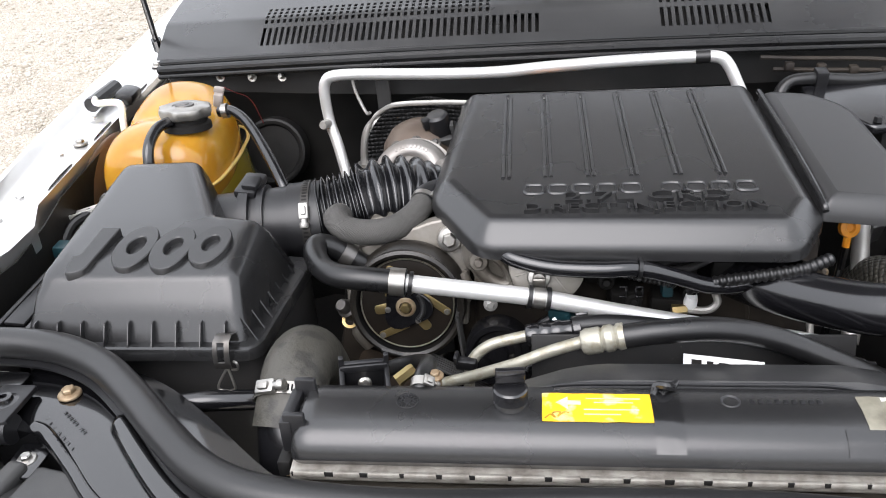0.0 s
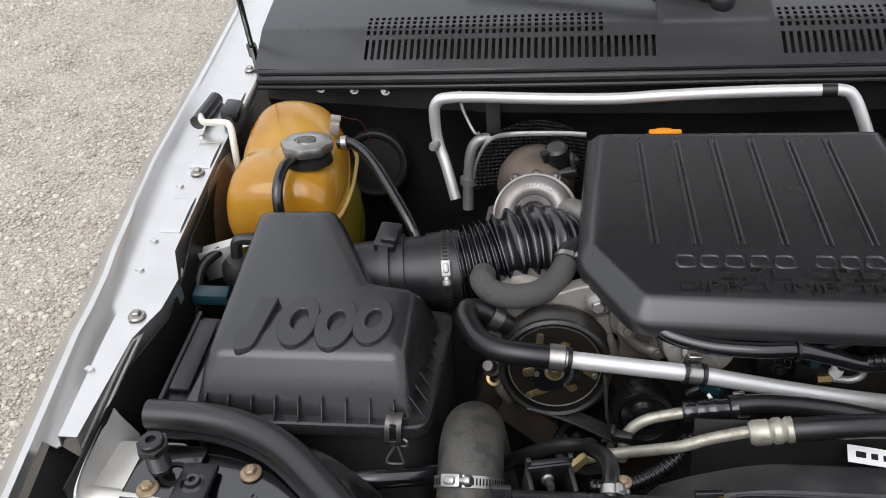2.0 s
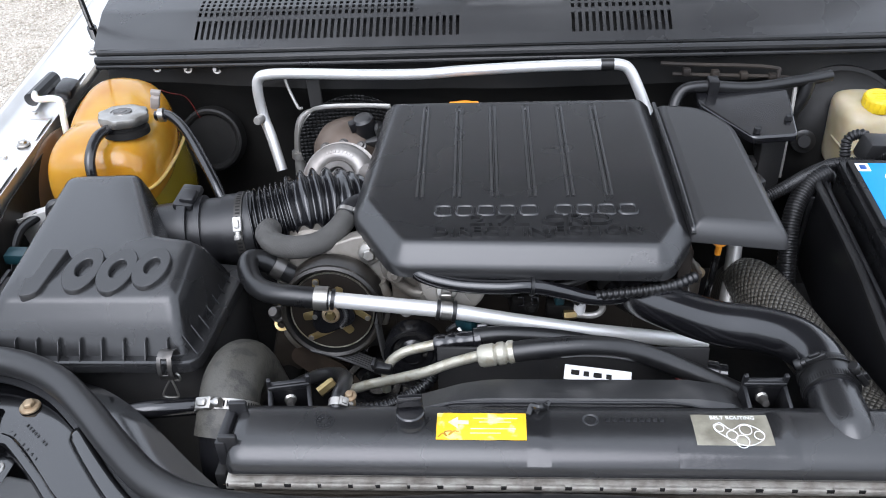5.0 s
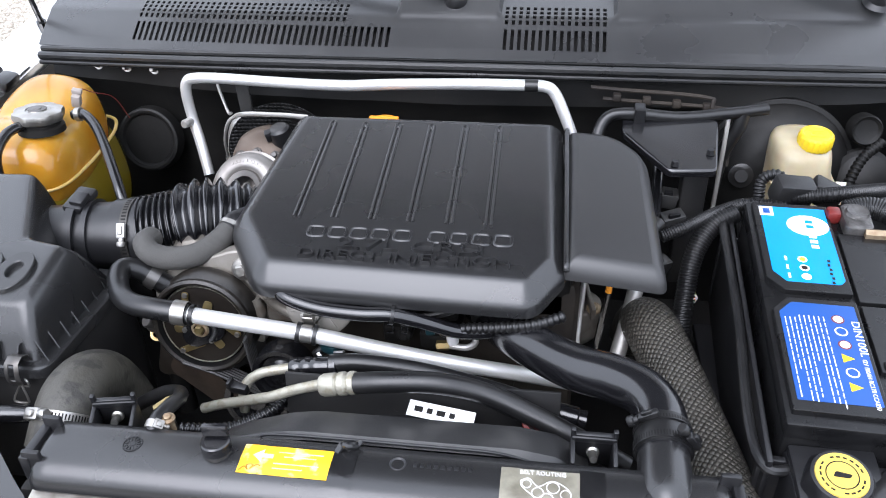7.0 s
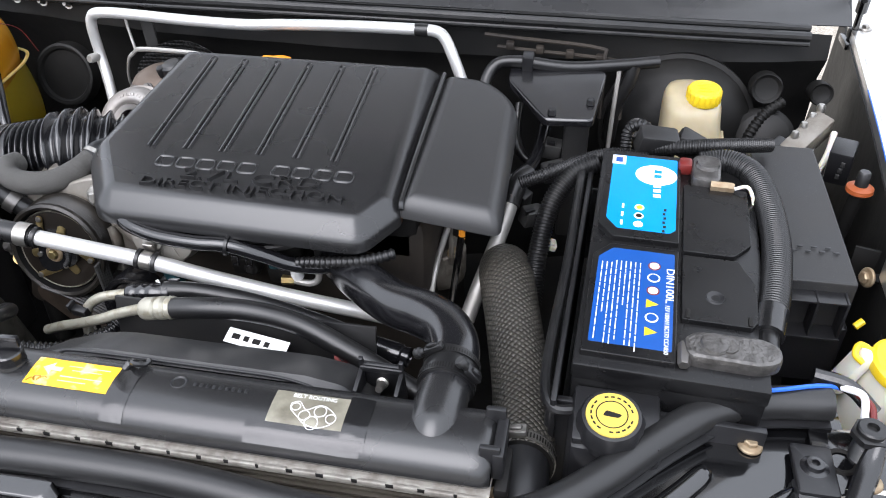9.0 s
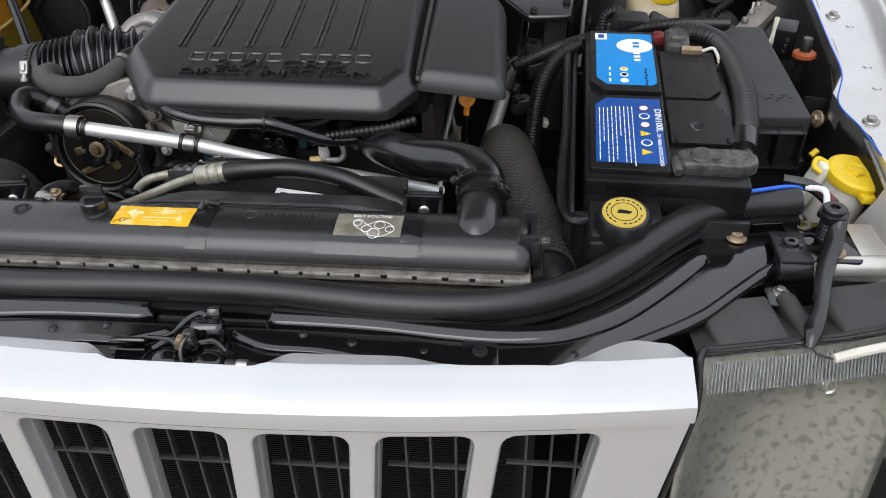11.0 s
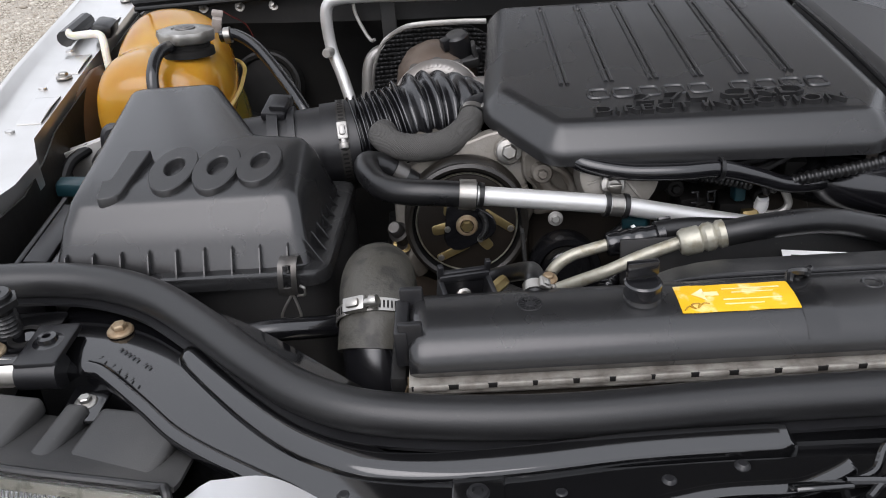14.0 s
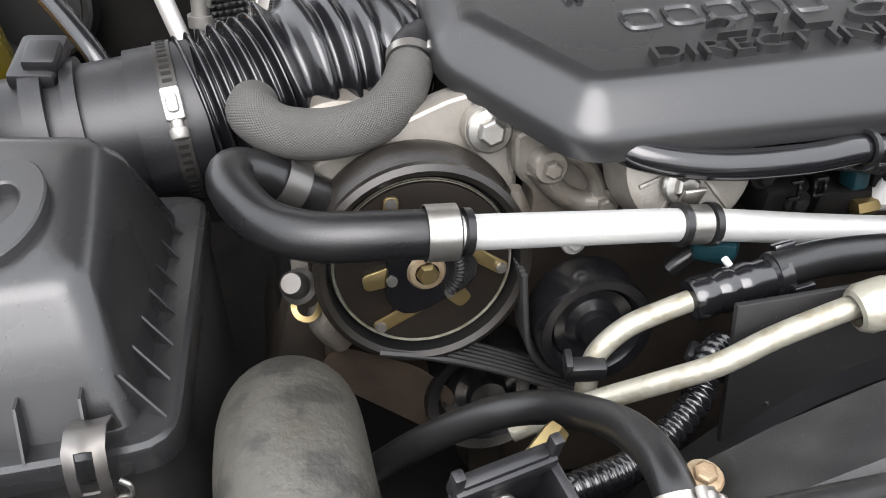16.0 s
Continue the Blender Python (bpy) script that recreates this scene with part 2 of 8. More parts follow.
TURBO = mat("turbo_housing", (0.30, 0.285, 0.27), 0.5, 0.7, tint=(0.17, 0.145, 0.125), amount=0.7, scale=24, grain=0.7, grain_scale=500)
SCUFF = mat("scuffed_reflector", (0.62, 0.62, 0.575), 0.32, 0.92, tint=(0.27, 0.265, 0.225), amount=0.6, scale=95, edge=(0.53, 0.62), bump=0.15, bump_scale=9, rough_var=0.1)
PEBBLE = mat("pale_gravel", (0.42, 0.39, 0.35), 0.85, tint=(0.60, 0.57, 0.52), amount=0.9, scale=30, bump=0.4, bump_scale=300)
HEADER = mat("oxidised_header", (0.38, 0.36, 0.32), 0.5, 0.5, tint=(0.12, 0.10, 0.085), amount=0.8, scale=70, grain=0.6, grain_scale=500, bump=0.3, bump_scale=200)
FADED = mat("faded_label_print", (0.80, 0.72, 0.45), 0.5, tint=(0.85, 0.62, 0.15), amount=0.8, scale=120)
MUSTARD = mat("mustard_printed_disc", (0.50, 0.37, 0.06), 0.45, tint=(0.5, 0.36, 0.06), amount=0.5, scale=40)
EARTH = mat("gravel_bed", (0.47, 0.425, 0.36), 0.95, tint=(0.34, 0.29, 0.23), amount=0.8, scale=1.3, bump=1.0, bump_scale=70)
en, el = EARTH.node_tree.nodes, EARTH.node_tree.links
ev = en.new("ShaderNodeTexVoronoi")
ev.inputs["Scale"].default_value = 85.0
el.new(en["Texture Coordinate"].outputs["Object"], ev.inputs["Vector"])
er = en.new("ShaderNodeValToRGB")
er.color_ramp.elements[0].color, er.color_ramp.elements[1].color = (0.27, 0.235, 0.19, 1), (0.53, 0.49, 0.425, 1)
el.new(ev.outputs["Color"], er.inputs[0])
em = en.new("ShaderNodeMix")
em.data_type = "RGBA"
em.inputs[0].default_value = 0.6
el.new(en["Principled BSDF"].inputs["Base Color"].links[0].from_socket, em.inputs[6])
el.new(er.outputs[0], em.inputs[7])
el.new(em.outputs[2], en["Principled BSDF"].inputs["Base Color"])
eb_ = en.new("ShaderNodeBump")
eb_.invert = True
eb_.inputs["Strength"].default_value, eb_.inputs["Distance"].default_value = 1.0, 0.012
el.new(ev.outputs["Distance"], eb_.inputs["Height"])
el.new(eb_.outputs[0], en["Principled BSDF"].inputs["Normal"])
isl = PEBBLE.node_tree.nodes.new("ShaderNodeNewGeometry")
pr = PEBBLE.node_tree.nodes.new("ShaderNodeValToRGB")
pr.color_ramp.elements[0].color, pr.color_ramp.elements[1].color = (0.30, 0.265, 0.215, 1), (0.56, 0.52, 0.455, 1)
for at, c in ((0.3, (0.39, 0.35, 0.29, 1)), (0.65, (0.47, 0.435, 0.37, 1))):
    pr.color_ramp.elements.new(at).color = c
PEBBLE.node_tree.links.new(isl.outputs["Random Per Island"], pr.inputs[0])
PEBBLE.node_tree.links.new(pr.outputs[0], PEBBLE.node_tree.nodes["Principled BSDF"].inputs["Base Color"])
LINER = mat("black_felt_liner", (0.03, 0.03, 0.03), 0.9, tint=(0.05, 0.05, 0.048), amount=0.6, scale=6, bump=0.4, bump_scale=60)
BULKHEAD = mat("grimy_black_bulkhead", (0.006, 0.006, 0.006), 0.5, tint=(0.018, 0.017, 0.0155), amount=0.7, scale=9, bump=0.5, bump_scale=34, speck=0.15, spec=0.25)
COWL = mat("weathered_cowl_plastic", (0.026, 0.0265, 0.0275), 0.30, tint=(0.042, 0.0422, 0.0425), amount=0.7, scale=7, grain=0.2, grain_scale=900, rough_var=0.12, speck=0.1, spec=0.6)
GREYED = mat("dust_greyed_plastic", (0.030, 0.030, 0.030), 0.5, tint=(0.065, 0.063, 0.06), amount=0.7, scale=12, grain=0.4, rough_var=0.12, speck=0.3)
FLUTE = mat("fluted_clear_plastic", (0.30, 0.305, 0.31), 0.2, tint=(0.21, 0.21, 0.21), amount=0.5, scale=20, trans=0.5)
LENS = bpy.data.materials.new("clear_lens")
LENS.use_nodes = True
lb = LENS.node_tree.nodes["Principled BSDF"]
lb.inputs["Base Color"].default_value, lb.inputs["Transmission Weight"].default_value = (0.93, 0.94, 0.93, 1), 1.0
lb.inputs["Roughness"].default_value, lb.inputs["IOR"].default_value = 0.08, 1.15


# ---- shaping helpers ----
def finish(bm, angle=35.0):
    """Smooth faces, with edges past the angle kept sharp."""
    bm.normal_update()
    for f in bm.faces:
        f.smooth = len(f.verts) < 25
    for e in bm.edges:
        if len(e.link_faces) == 2 and e.calc_face_angle(0) > radians(angle):
            e.smooth = False
    return bm


def part(name, bm, material, parent=None, label="", angle=35.0, local=False):
    """Links a bmesh as one mesh object, under a thing or a part. Vertices are in world places unless local."""
    finish(bm, angle)
    me = bpy.data.meshes.new(name)
    bm.to_mesh(me)
    bm.free()
    me.materials.append(material)
    ob = new(name, me)
    if parent is not None:
        ob.parent = parent
        if parent.type == "EMPTY" and not local:
            ob.matrix_parent_inverse = parent.matrix_basis.inverted()
    if label:
        ob["label"] = label
    return ob


def thing(name, label, category, at=(0, 0, 0), group="", kind="", rot=(0, 0, 0)):
    ob = new(name)
    ob.empty_display_size = 0.05
    ob.matrix_basis = pose(*at, *rot)
    return tagged(ob, label, category, group, kind)


def spline(pts, per=8):
    """Points of a smooth line through the given ones."""
    p = [Vector(q) for q in pts]
    if len(p) < 3:
        n = per
        return [p[0].lerp(p[1], i / n) for i in range(n + 1)]
    p = [p[0] * 2 - p[1]] + p + [p[-1] * 2 - p[-2]]
    out = []
    for a, b, c, d in zip(p, p[1:], p[2:], p[3:]):
        for i in range(per):
            t = i / per
            out.append(0.5 * ((2 * b) + (c - a) * t + (2 * a - 5 * b + 4 * c - d) * t * t + (3 * b - a - 3 * c + d) * t ** 3))
    out.append(p[-2])
    return out


def tube(pts, r, seg=14, per=8, ribs=0, depth=0.0, caps=True, bm=None, squash=None):
    """A round tube along a smooth line. r: radius, or (start, .., end). ribs: number of corrugations of that depth."""
    line = spline(pts, per)
    if ribs:
        want = ribs * 8
        lens = [0]
        for a, b in zip(line, line[1:]):
            lens.append(lens[-1] + (b - a).length)
        res = []
        for i in range(want + 1):
            s = lens[-1] * i / want
            k = min(max(np.searchsorted(lens, s) - 1, 0), len(line) - 2)
            f = (s - lens[k]) / max(lens[k + 1] - lens[k], 1e-9)
            res.append(line[k].lerp(line[k + 1], f))
        line = res
    bm = bm or bmesh.new()
    rr = r if isinstance(r, (tuple, list)) else (r, r)
    n = len(line) - 1
    tang = [(line[min(i + 1, n)] - line[max(i - 1, 0)]).normalized() for i in range(n + 1)]
    side = tang[0].orthogonal().normalized()
    rings = []
    for i, (c, t) in enumerate(zip(line, tang)):
        side = (side - t * side.dot(t)).normalized()
        up = t.cross(side)
        u = i / n * (len(rr) - 1)
        k = min(int(u), len(rr) - 2)
        rad = rr[k] + (rr[k + 1] - rr[k]) * (u - k)
        if ribs:
            rad += depth * (0.5 - 0.5 * math.cos(2 * math.pi * i / 8)) - depth / 2
        ring = []
        for j in range(seg):
            a = 2 * math.pi * j / seg
            off = side * math.cos(a) * rad + up * math.sin(a) * rad
            if squash:
                off = Vector(off[q] * squash[q] for q in range(3))
            ring.append(bm.verts.new(c + off))
        rings.append(ring)
    uv = bm.loops.layers.uv.verify()
    far = 0.0
    for i, (a, b) in enumerate(zip(rings, rings[1:])):
        step = (line[i + 1] - line[i]).length
        for j in range(seg):
            f = bm.faces.new((a[j], a[(j + 1) % seg], b[(j + 1) % seg], b[j]))
            for lp, w in zip(f.loops, ((j, 0), (j + 1, 0), (j + 1, step), (j, step))):
                lp[uv].uv = (w[0] / seg, far + w[1])
        far += step
    if caps:
        bm.faces.new(rings[0][::-1])
        bm.faces.new(rings[-1])
    return bm


def lathe(profile, seg=32, m=None, bm=None):
    """A turned body: (radius, height) round the local z axis, set at the pose m."""
    bm = bm or bmesh.new()
    m = m or Matrix()
    rings = []
    for r, h in profile:
        if r < 1e-6:
            rings.append([bm.verts.new(m @ Vector((0, 0, h)))])
        else:
            rings.append([bm.verts.new(m @ Vector((r * math.cos(2 * math.pi * j / seg), r * math.sin(2 * math.pi * j / seg), h))) for j in range(seg)])
    for a, b in zip(rings, rings[1:]):
        for j in range(seg):
            k = (j + 1) % seg
            if len(a) == 1 and len(b) > 1:
                bm.faces.new((a[0], b[j], b[k]))
            elif len(b) == 1 and len(a) > 1:
                bm.faces.new((a[j], a[k], b[0]))
            elif len(a) > 1:
                bm.faces.new((a[j], a[k], b[k], b[j]))
    bmesh.ops.recalc_face_normals(bm, faces=bm.faces)
    return bm


def block(size, m=None, bevel=0.002, seg=2, taper=1.0):
    """A rounded block; its base is the local z = 0 plane."""
    bm = bmesh.new()
    bmesh.ops.create_cube(bm, size=1.0)
    for v in bm.verts:
        k = taper if v.co.z > 0 else 1.0
        v.co = Vector((v.co.x * size[0] * k, v.co.y * size[1] * k, (v.co.z + 0.5) * size[2]))
    if bevel:
        bmesh.ops.bevel(bm, geom=list(bm.edges), offset=bevel, segments=seg, affect="EDGES", profile=0.5)
    if m is not None:
        bmesh.ops.transform(bm, matrix=m, verts=bm.verts)
    return bm


def rounded(outline, r, seg=5):
    """A closed outline with its corners rounded; r: one radius or one each."""
    pts = [Vector((p[0], p[1])) for p in outline]
    out = []
    n = len(pts)
    for i, p in enumerate(pts):
        a, b = pts[i - 1] - p, pts[(i + 1) % n] - p
        rad = r[i] if isinstance(r, (list, tuple)) else r
        k = min(rad, a.length * 0.45, b.length * 0.45)
        a, b = p + a.normalized() * k, p + b.normalized() * k
        for j in range(seg + 1):
            t = j / seg
            out.append((1 - t) ** 2 * a + 2 * t * (1 - t) * p + t * t * b)
    return out


def inset(loop, d):
    """A loop (anticlockwise) moved inwards by d."""
    n = len(loop)
    out = []
    for i in range(n):
        t = (loop[(i + 1) % n] - loop[i - 1]).normalized()
        out.append(loop[i] + Vector((-t.y, t.x)) * d)
    return out


def shrunk(outline, d):
    """An outline (anticlockwise) with every edge moved inwards by d."""
    pts = [Vector((p[0], p[1])) for p in outline]
    n, out = len(pts), []
    for i, p in enumerate(pts):
        a, b = (p - pts[i - 1]).normalized(), (pts[(i + 1) % n] - p).normalized()
        na, nb = Vector((-a.y, a.x)), Vector((-b.y, b.x))
        m = na + nb
        out.append(p + m * (d / max(m.dot(na), 0.2)))
    return out


def shell(outline, radii, rings, z, seg=6, cap=True, bm=None):
    """Rings of an outline: (inset, drop) each, below the height z(x, y); the last is filled."""
    bm = bm or bmesh.new()
    prev = None
    for d, drop in rings:
        rr = [max(r - d * 0.6, 0.004) for r in radii]
        cur = [bm.verts.new((p.x, p.y, z(p.x, p.y) - drop)) for p in rounded(shrunk(outline, d), rr, seg)]
        if prev:
            n = len(cur)
            for j in range(n):
                bm.faces.new((prev[j], prev[(j + 1) % n], cur[(j + 1) % n], cur[j]))
        prev = cur
    if cap:
        bm.faces.new(prev)
    return bm


def slab(outline, z0, z1, r=0.003, bevel=0.0015, m=None, seg=4):
    """A flat plate of an outline (anticlockwise), with rounded corners and a softened top edge."""
    loop = rounded(outline, r, seg)
    bm = bmesh.new()
    rings = [(0, z0), (0, z1 - bevel), (bevel * 0.3, z1 - bevel * 0.3), (bevel, z1)]
    prev = None
    n = len(loop)
    for d, z in rings:
        cur = [bm.verts.new((p.x, p.y, z)) for p in inset(loop, d)]
        if prev:
            for j in range(n):
                bm.faces.new((prev[j], prev[(j + 1) % n], cur[(j + 1) % n], cur[j]))
        else:
            bm.faces.new(cur[::-1])
        prev = cur
    bm.faces.new(prev)
    if m is not None:
        bmesh.ops.transform(bm, matrix=m, verts=bm.verts)
    return bm


def sheet(fn, us, vs, thick=0.0, skip=None):
    """A sheet of fn(u, v) points over two lists, made solid by thick."""
    bm = bmesh.new()
    g = [[bm.verts.new(fn(u, v)) for v in vs] for u in us]
    for i in range(len(us) - 1):
        for j in range(len(vs) - 1):
            if not (skip and skip(i, j)):
                bm.faces.new((g[i][j], g[i + 1][j], g[i + 1][j + 1], g[i][j + 1]))
    if thick:
        bm.normal_update()
        bmesh.ops.solidify(bm, geom=list(bm.faces), thickness=thick)
    loose = [v for v in bm.verts if not v.link_faces]
    bmesh.ops.delete(bm, geom=loose, context="VERTS")
    bmesh.ops.recalc_face_normals(bm, faces=bm.faces)
    return bm


def join(*bms):
    out = bms[0]
    for b in bms[1:]:
        me = bpy.data.meshes.new("joined")
        b.to_mesh(me)
        out.from_mesh(me)
        b.free()
        bpy.data.meshes.remove(me)
    return out


def lin(x, xs, ys):
    return float(np.interp(x, xs, ys))


def aim(at, to, roll=0.0):
    """A pose at a place whose local z points along a direction."""
    q = Vector(to).normalized().to_track_quat("Z", "Y")
    return Matrix.Translation(at) @ q.to_matrix().to_4x4() @ pose(0, 0, 0, 0, 0, roll)


def hexbolt(name, at, to, size=0.007, material=None, parent=None, label="", washer=True, group=""):
    """A flanged hexagon bolt: head and washer."""
    m = aim(at, to, 17)
    bm = lathe([(0, size * 1.1), (size * 0.75, size * 1.1), (size * 0.98, size * 0.95), (size, size * 0.9), (size, 0.0)], 6, m)
    if washer:
        lathe([(size * 0.9, size * 0.42), (size * 1.5, size * 0.3), (size * 1.65, size * 0.1), (size * 1.65, -0.001)], 20, m, bm)
    return part(name, bm, material or ZINC, parent, label)


def writing(name, text, m, height, width, depth, material, parent, label="", bold=0.0):
    """Lettering in the built-in font, cap height and whole width given, on the pose m (text along local x, standing out along local z)."""
    cu = bpy.data.curves.new(name, "FONT")
    cu.body, cu.extrude, cu.resolution_u = text, 1.0, 3
    cu.offset = bold
    ob = bpy.data.objects.new(name, cu)
    me = bpy.data.meshes.new_from_object(ob)
    bpy.data.objects.remove(ob)
    bm = bmesh.new()
    bm.from_mesh(me)
    bpy.data.meshes.remove(me)
    x0, x1 = min(v.co.x for v in bm.verts), max(v.co.x for v in bm.verts)
    for v in bm.verts:
        v.co = m @ Vector(((v.co.x - x0) / (x1 - x0) * width, v.co.y / 0.69 * height, (v.co.z + 1) / 2 * depth))
    return part(name, bm, material, parent, label)


def clampband(name, at, to, r, width=0.011, parent=None, label="", material=None, screw=(0, 0, 1), screw_mat=None):
    """A worm-drive clamp: band and screw housing."""
    m = aim(at, to)
    band = part(name, lathe([(r, -width / 2), (r + 0.0012, -width / 2), (r + 0.0012, width / 2), (r, width / 2)], 40, m), material or ZINC, parent, label)
    if r > 0.02:
        slots = bmesh.new()
        for k in range(64):
            q = m @ pose(0, 0, 0, 0, 0, k * 5.625) @ pose(r + 0.0012, 0, 0)
            bmesh.ops.create_cube(slots, size=1, matrix=q @ Matrix.Diagonal((0.0004, r * 0.045, width * 0.58, 1)))
        tagged(part("band_perforation", slots, DARK, band), kind="stuff")
    s = Vector(screw)
    s = (s - Vector(to).normalized() * s.dot(Vector(to).normalized())).normalized()
    cross = Vector(to).normalized().cross(s)
    h = Matrix.Translation(Vector(at) + s * (r + 0.001)) @ Matrix((cross, Vector(to).normalized(), s)).transposed().to_4x4()
    g = 1.0 if r > 0.02 else 0.5
    part("screw_housing", join(block((0.020 * g, width * 1.15, 0.0065 * g), h, 0.0018 * g), block((0.012 * g, width * 0.7, 0.0098 * g), h, 0.0025 * g)), screw_mat or material or ZINC, band)
    part("screw_head", lathe([(0, 0.006 * g), (0.0045 * g, 0.006 * g), (0.0055 * g, 0.0045 * g), (0.0055 * g, 0.0), (0.0035 * g, -0.001 * g), (0.0035 * g, -0.005 * g), (0, -0.005 * g)], 12, h @ pose(0.015 * g, 0, 0.003 * g, 0, 90, 0)), screw_mat or material or ZINC, band)
    return band


# ---- setting: ground and body panels ----
def ground_height(x, y):
    return 0.012 * noise.noise((x * 0.7, y * 0.7, 0)) + 0.006 * noise.noise((x * 3, y * 3, 4))


steps = [-400, -60, -15, -6] + [-5 + 0.25 * i for i in range(44)] + [6, 15, 60, 400]
bm = sheet(lambda x, y: (x, y, ground_height(x, y) if abs(x) < 6 and abs(y) < 6.5 else 0.0), steps, steps)
tagged(part("ground", bm, EARTH), "pale beige gravel and dirt yard around the car", "ground", kind="structure")

XC = -0.013                                     # the car's middle line
SIDES = (("left", -1), ("right", 1))
FY = (-0.25, 0.02, 0.24, 0.29, 0.345, 0.40, 0.62, 0.97, 1.30, 1.9)
FIN = (0.705, 0.722, 0.727, 0.712, 0.712, 0.738, 0.758, 0.784, 0.805, 0.84)   # inner edge of the ledge
FGUT = (0.715, 0.735, 0.76, 0.764, 0.768, 0.773, 0.797, 0.845, 0.88, 0.93)
FOUT = (0.735, 0.752, 0.79, 0.795, 0.803, 0.815, 0.85, 0.885, 0.922, 0.98)


def ledge_z(y):
    return 1.024 + 0.062 * y


def fender(side, s):
    """The wing: flanged ledge with pads, drip channel, outer skin rolling down."""
    prof = [(-1, -0.03), (-1, -0.012), (-0.98, -0.003), (0, 0), (1, 0.0), (1.05, -0.013), (1.35, -0.017), (1.9, -0.008), (2.0, 0.004), (2.12, 0.006), (2.6, -0.012), (3.2, -0.10), (3.5, -0.5)]

    def at(y, k):
        i, g, o = lin(y, FY, FIN), lin(y, FY, FGUT), lin(y, FY, FOUT)
        a, dz = prof[k]
        x = i + (g - i) * max(a, 0) if a <= 1 else g + (o - g) * (a - 1) if a <= 2 else o + (a - 2) * 0.05
        if a < 0:
            x = i - 0.002 * (1 + a)
        return (XC + s * x, y, ledge_z(y) + dz)
    ys = sorted(list(FY) + [-0.1, 0.1, 0.16, 0.2, 0.26, 0.31, 0.33, 0.37, 0.45, 0.5, 0.56, 0.7, 0.8, 0.9, 1.1, 1.2, 1.5])
    fen = part("wall_fender_" + side, sheet(lambda y, k: at(y, k), ys, range(len(prof)), 0.0015, lambda i, j: ys[i] < 0.095 and j < 7), SILVER, angle=50)
    tagged(fen, "silver painted front wing with a dusty flanged ledge", "fender", kind="structure")
    for y0, y1 in ((0.44, 0.52), (0.60, 0.67), (0.78, 0.84)):
        pad = sheet(lambda u, v: (XC + s * (lin(y0 + (y1 - y0) * v, FY, FIN) * (1 - u) + lin(y0 + (y1 - y0) * v, FY, FGUT) * u),
                                  y0 + (y1 - y0) * v, ledge_z(y0 + (y1 - y0) * v) + 0.0028 * math.sin(math.pi * min(max(v, 0.0), 1.0)) ** 0.4), [0.12, 0.5, 0.94], [0, 0.04, 0.1, 0.5, 0.9, 0.96, 1], 0.001)
        part("ledge_pad", pad, SILVER, fen)
    for y in (0.275, 0.585, 0.93):
        x = XC + s * (lin(y, FY, FIN) + 0.019)
        b = hexbolt("wing_bolt", (x, y, ledge_z(y) + 0.002), (0, 0, 1), 0.0062, ZINC, fen)
    for y in (0.19, 0.36, 0.42, 0.55, 0.69):
        x = XC + s * (lin(y, FY, FGUT) - 0.001)
        part("weld_tab", block((0.010, 0.007, 0.004), pose(x, y, ledge_z(y) - 0.001, 0, 0, 25 * s), 0.001), SILVER, fen)
    lip = [(0.735, 0.350, 1.036), (0.737, 0.295, 1.034), (0.736, 0.235, 1.030), (0.734, 0.143, 1.016), (0.732, 0.085, 1.005), (0.730, 0.058, 0.993), (0.728, 0.052, 0.975)]
    line = spline([(XC + s * (x - 0.013), y, z) for x, y, z in lip], 5)
    part("lip", tube(line[::2], 0.0022, 8, 3), SILVER, fen, "bright folded edge")
    low = [p for p in line if p.y < 0.165]
    part("lip_panel", sheet(lambda i, k: low[i] + Vector((-s * (0.0, 0.006, 0.020, 0.024)[k], 0.0, (0.0, -0.018, -0.045, -0.13)[k])), range(len(low)), range(4), 0.0015), PRIMER, fen, "dusty silver inner panel")
    # dark sheet added to keep the gap beside the lamp black
    part("gap_blackout", sheet(lambda u, y: (XC + s * (0.708 + (lin(y, FY, FOUT) - 0.004 - 0.708) * u), y, ledge_z(y) - 0.075 + 0.055 * u), [0.0, 0.5, 1.0], [-0.25 + 0.06 * i for i in range(7)], 0.002), DARK, fen)
    inner = sheet(lambda y, k: (XC + s * (lin(y, FY, FIN) - (0.004, 0.006, 0.02, 0.03)[k] + 0.012 * noise.noise((y * 5, k, s)) * (k > 0)),
                                y, ledge_z(y) - (0.014, 0.10, 0.25, 0.6)[k]), [0.05 + 0.08 * i for i in range(13)], range(4), 0.002)
    tagged(part("wall_inner_" + side, inner, BULKHEAD), "grimy dark inner wing wall of the engine bay", "inner wing", kind="structure")
    return fen


for side, s in SIDES:
    fender(side, s)


def seal_y(x):
    return 0.757 + 0.075 * (abs(x) / 0.73) ** 2.2


def seal_z(x):
    return 1.130 - 0.028 * (abs(x) / 0.73) ** 2


# firewall below the cowl and the dark bay floor
bm = sheet(lambda x, k: (x, seal_y(x) + (0.03, 0.02, 0.045, 0.05, 0.10)[k] + 0.006 * noise.noise((x * 9, k * 1.7, 1)), (seal_z(x) - 0.006, 1.06, 1.02, 0.92, 0.5)[k]),
           [-0.76 + 0.04 * i for i in range(38)], range(5), 0.003)
fire = tagged(part("wall_firewall", bm, BULKHEAD), "dark grimy steel firewall behind the engine", "firewall", kind="structure")
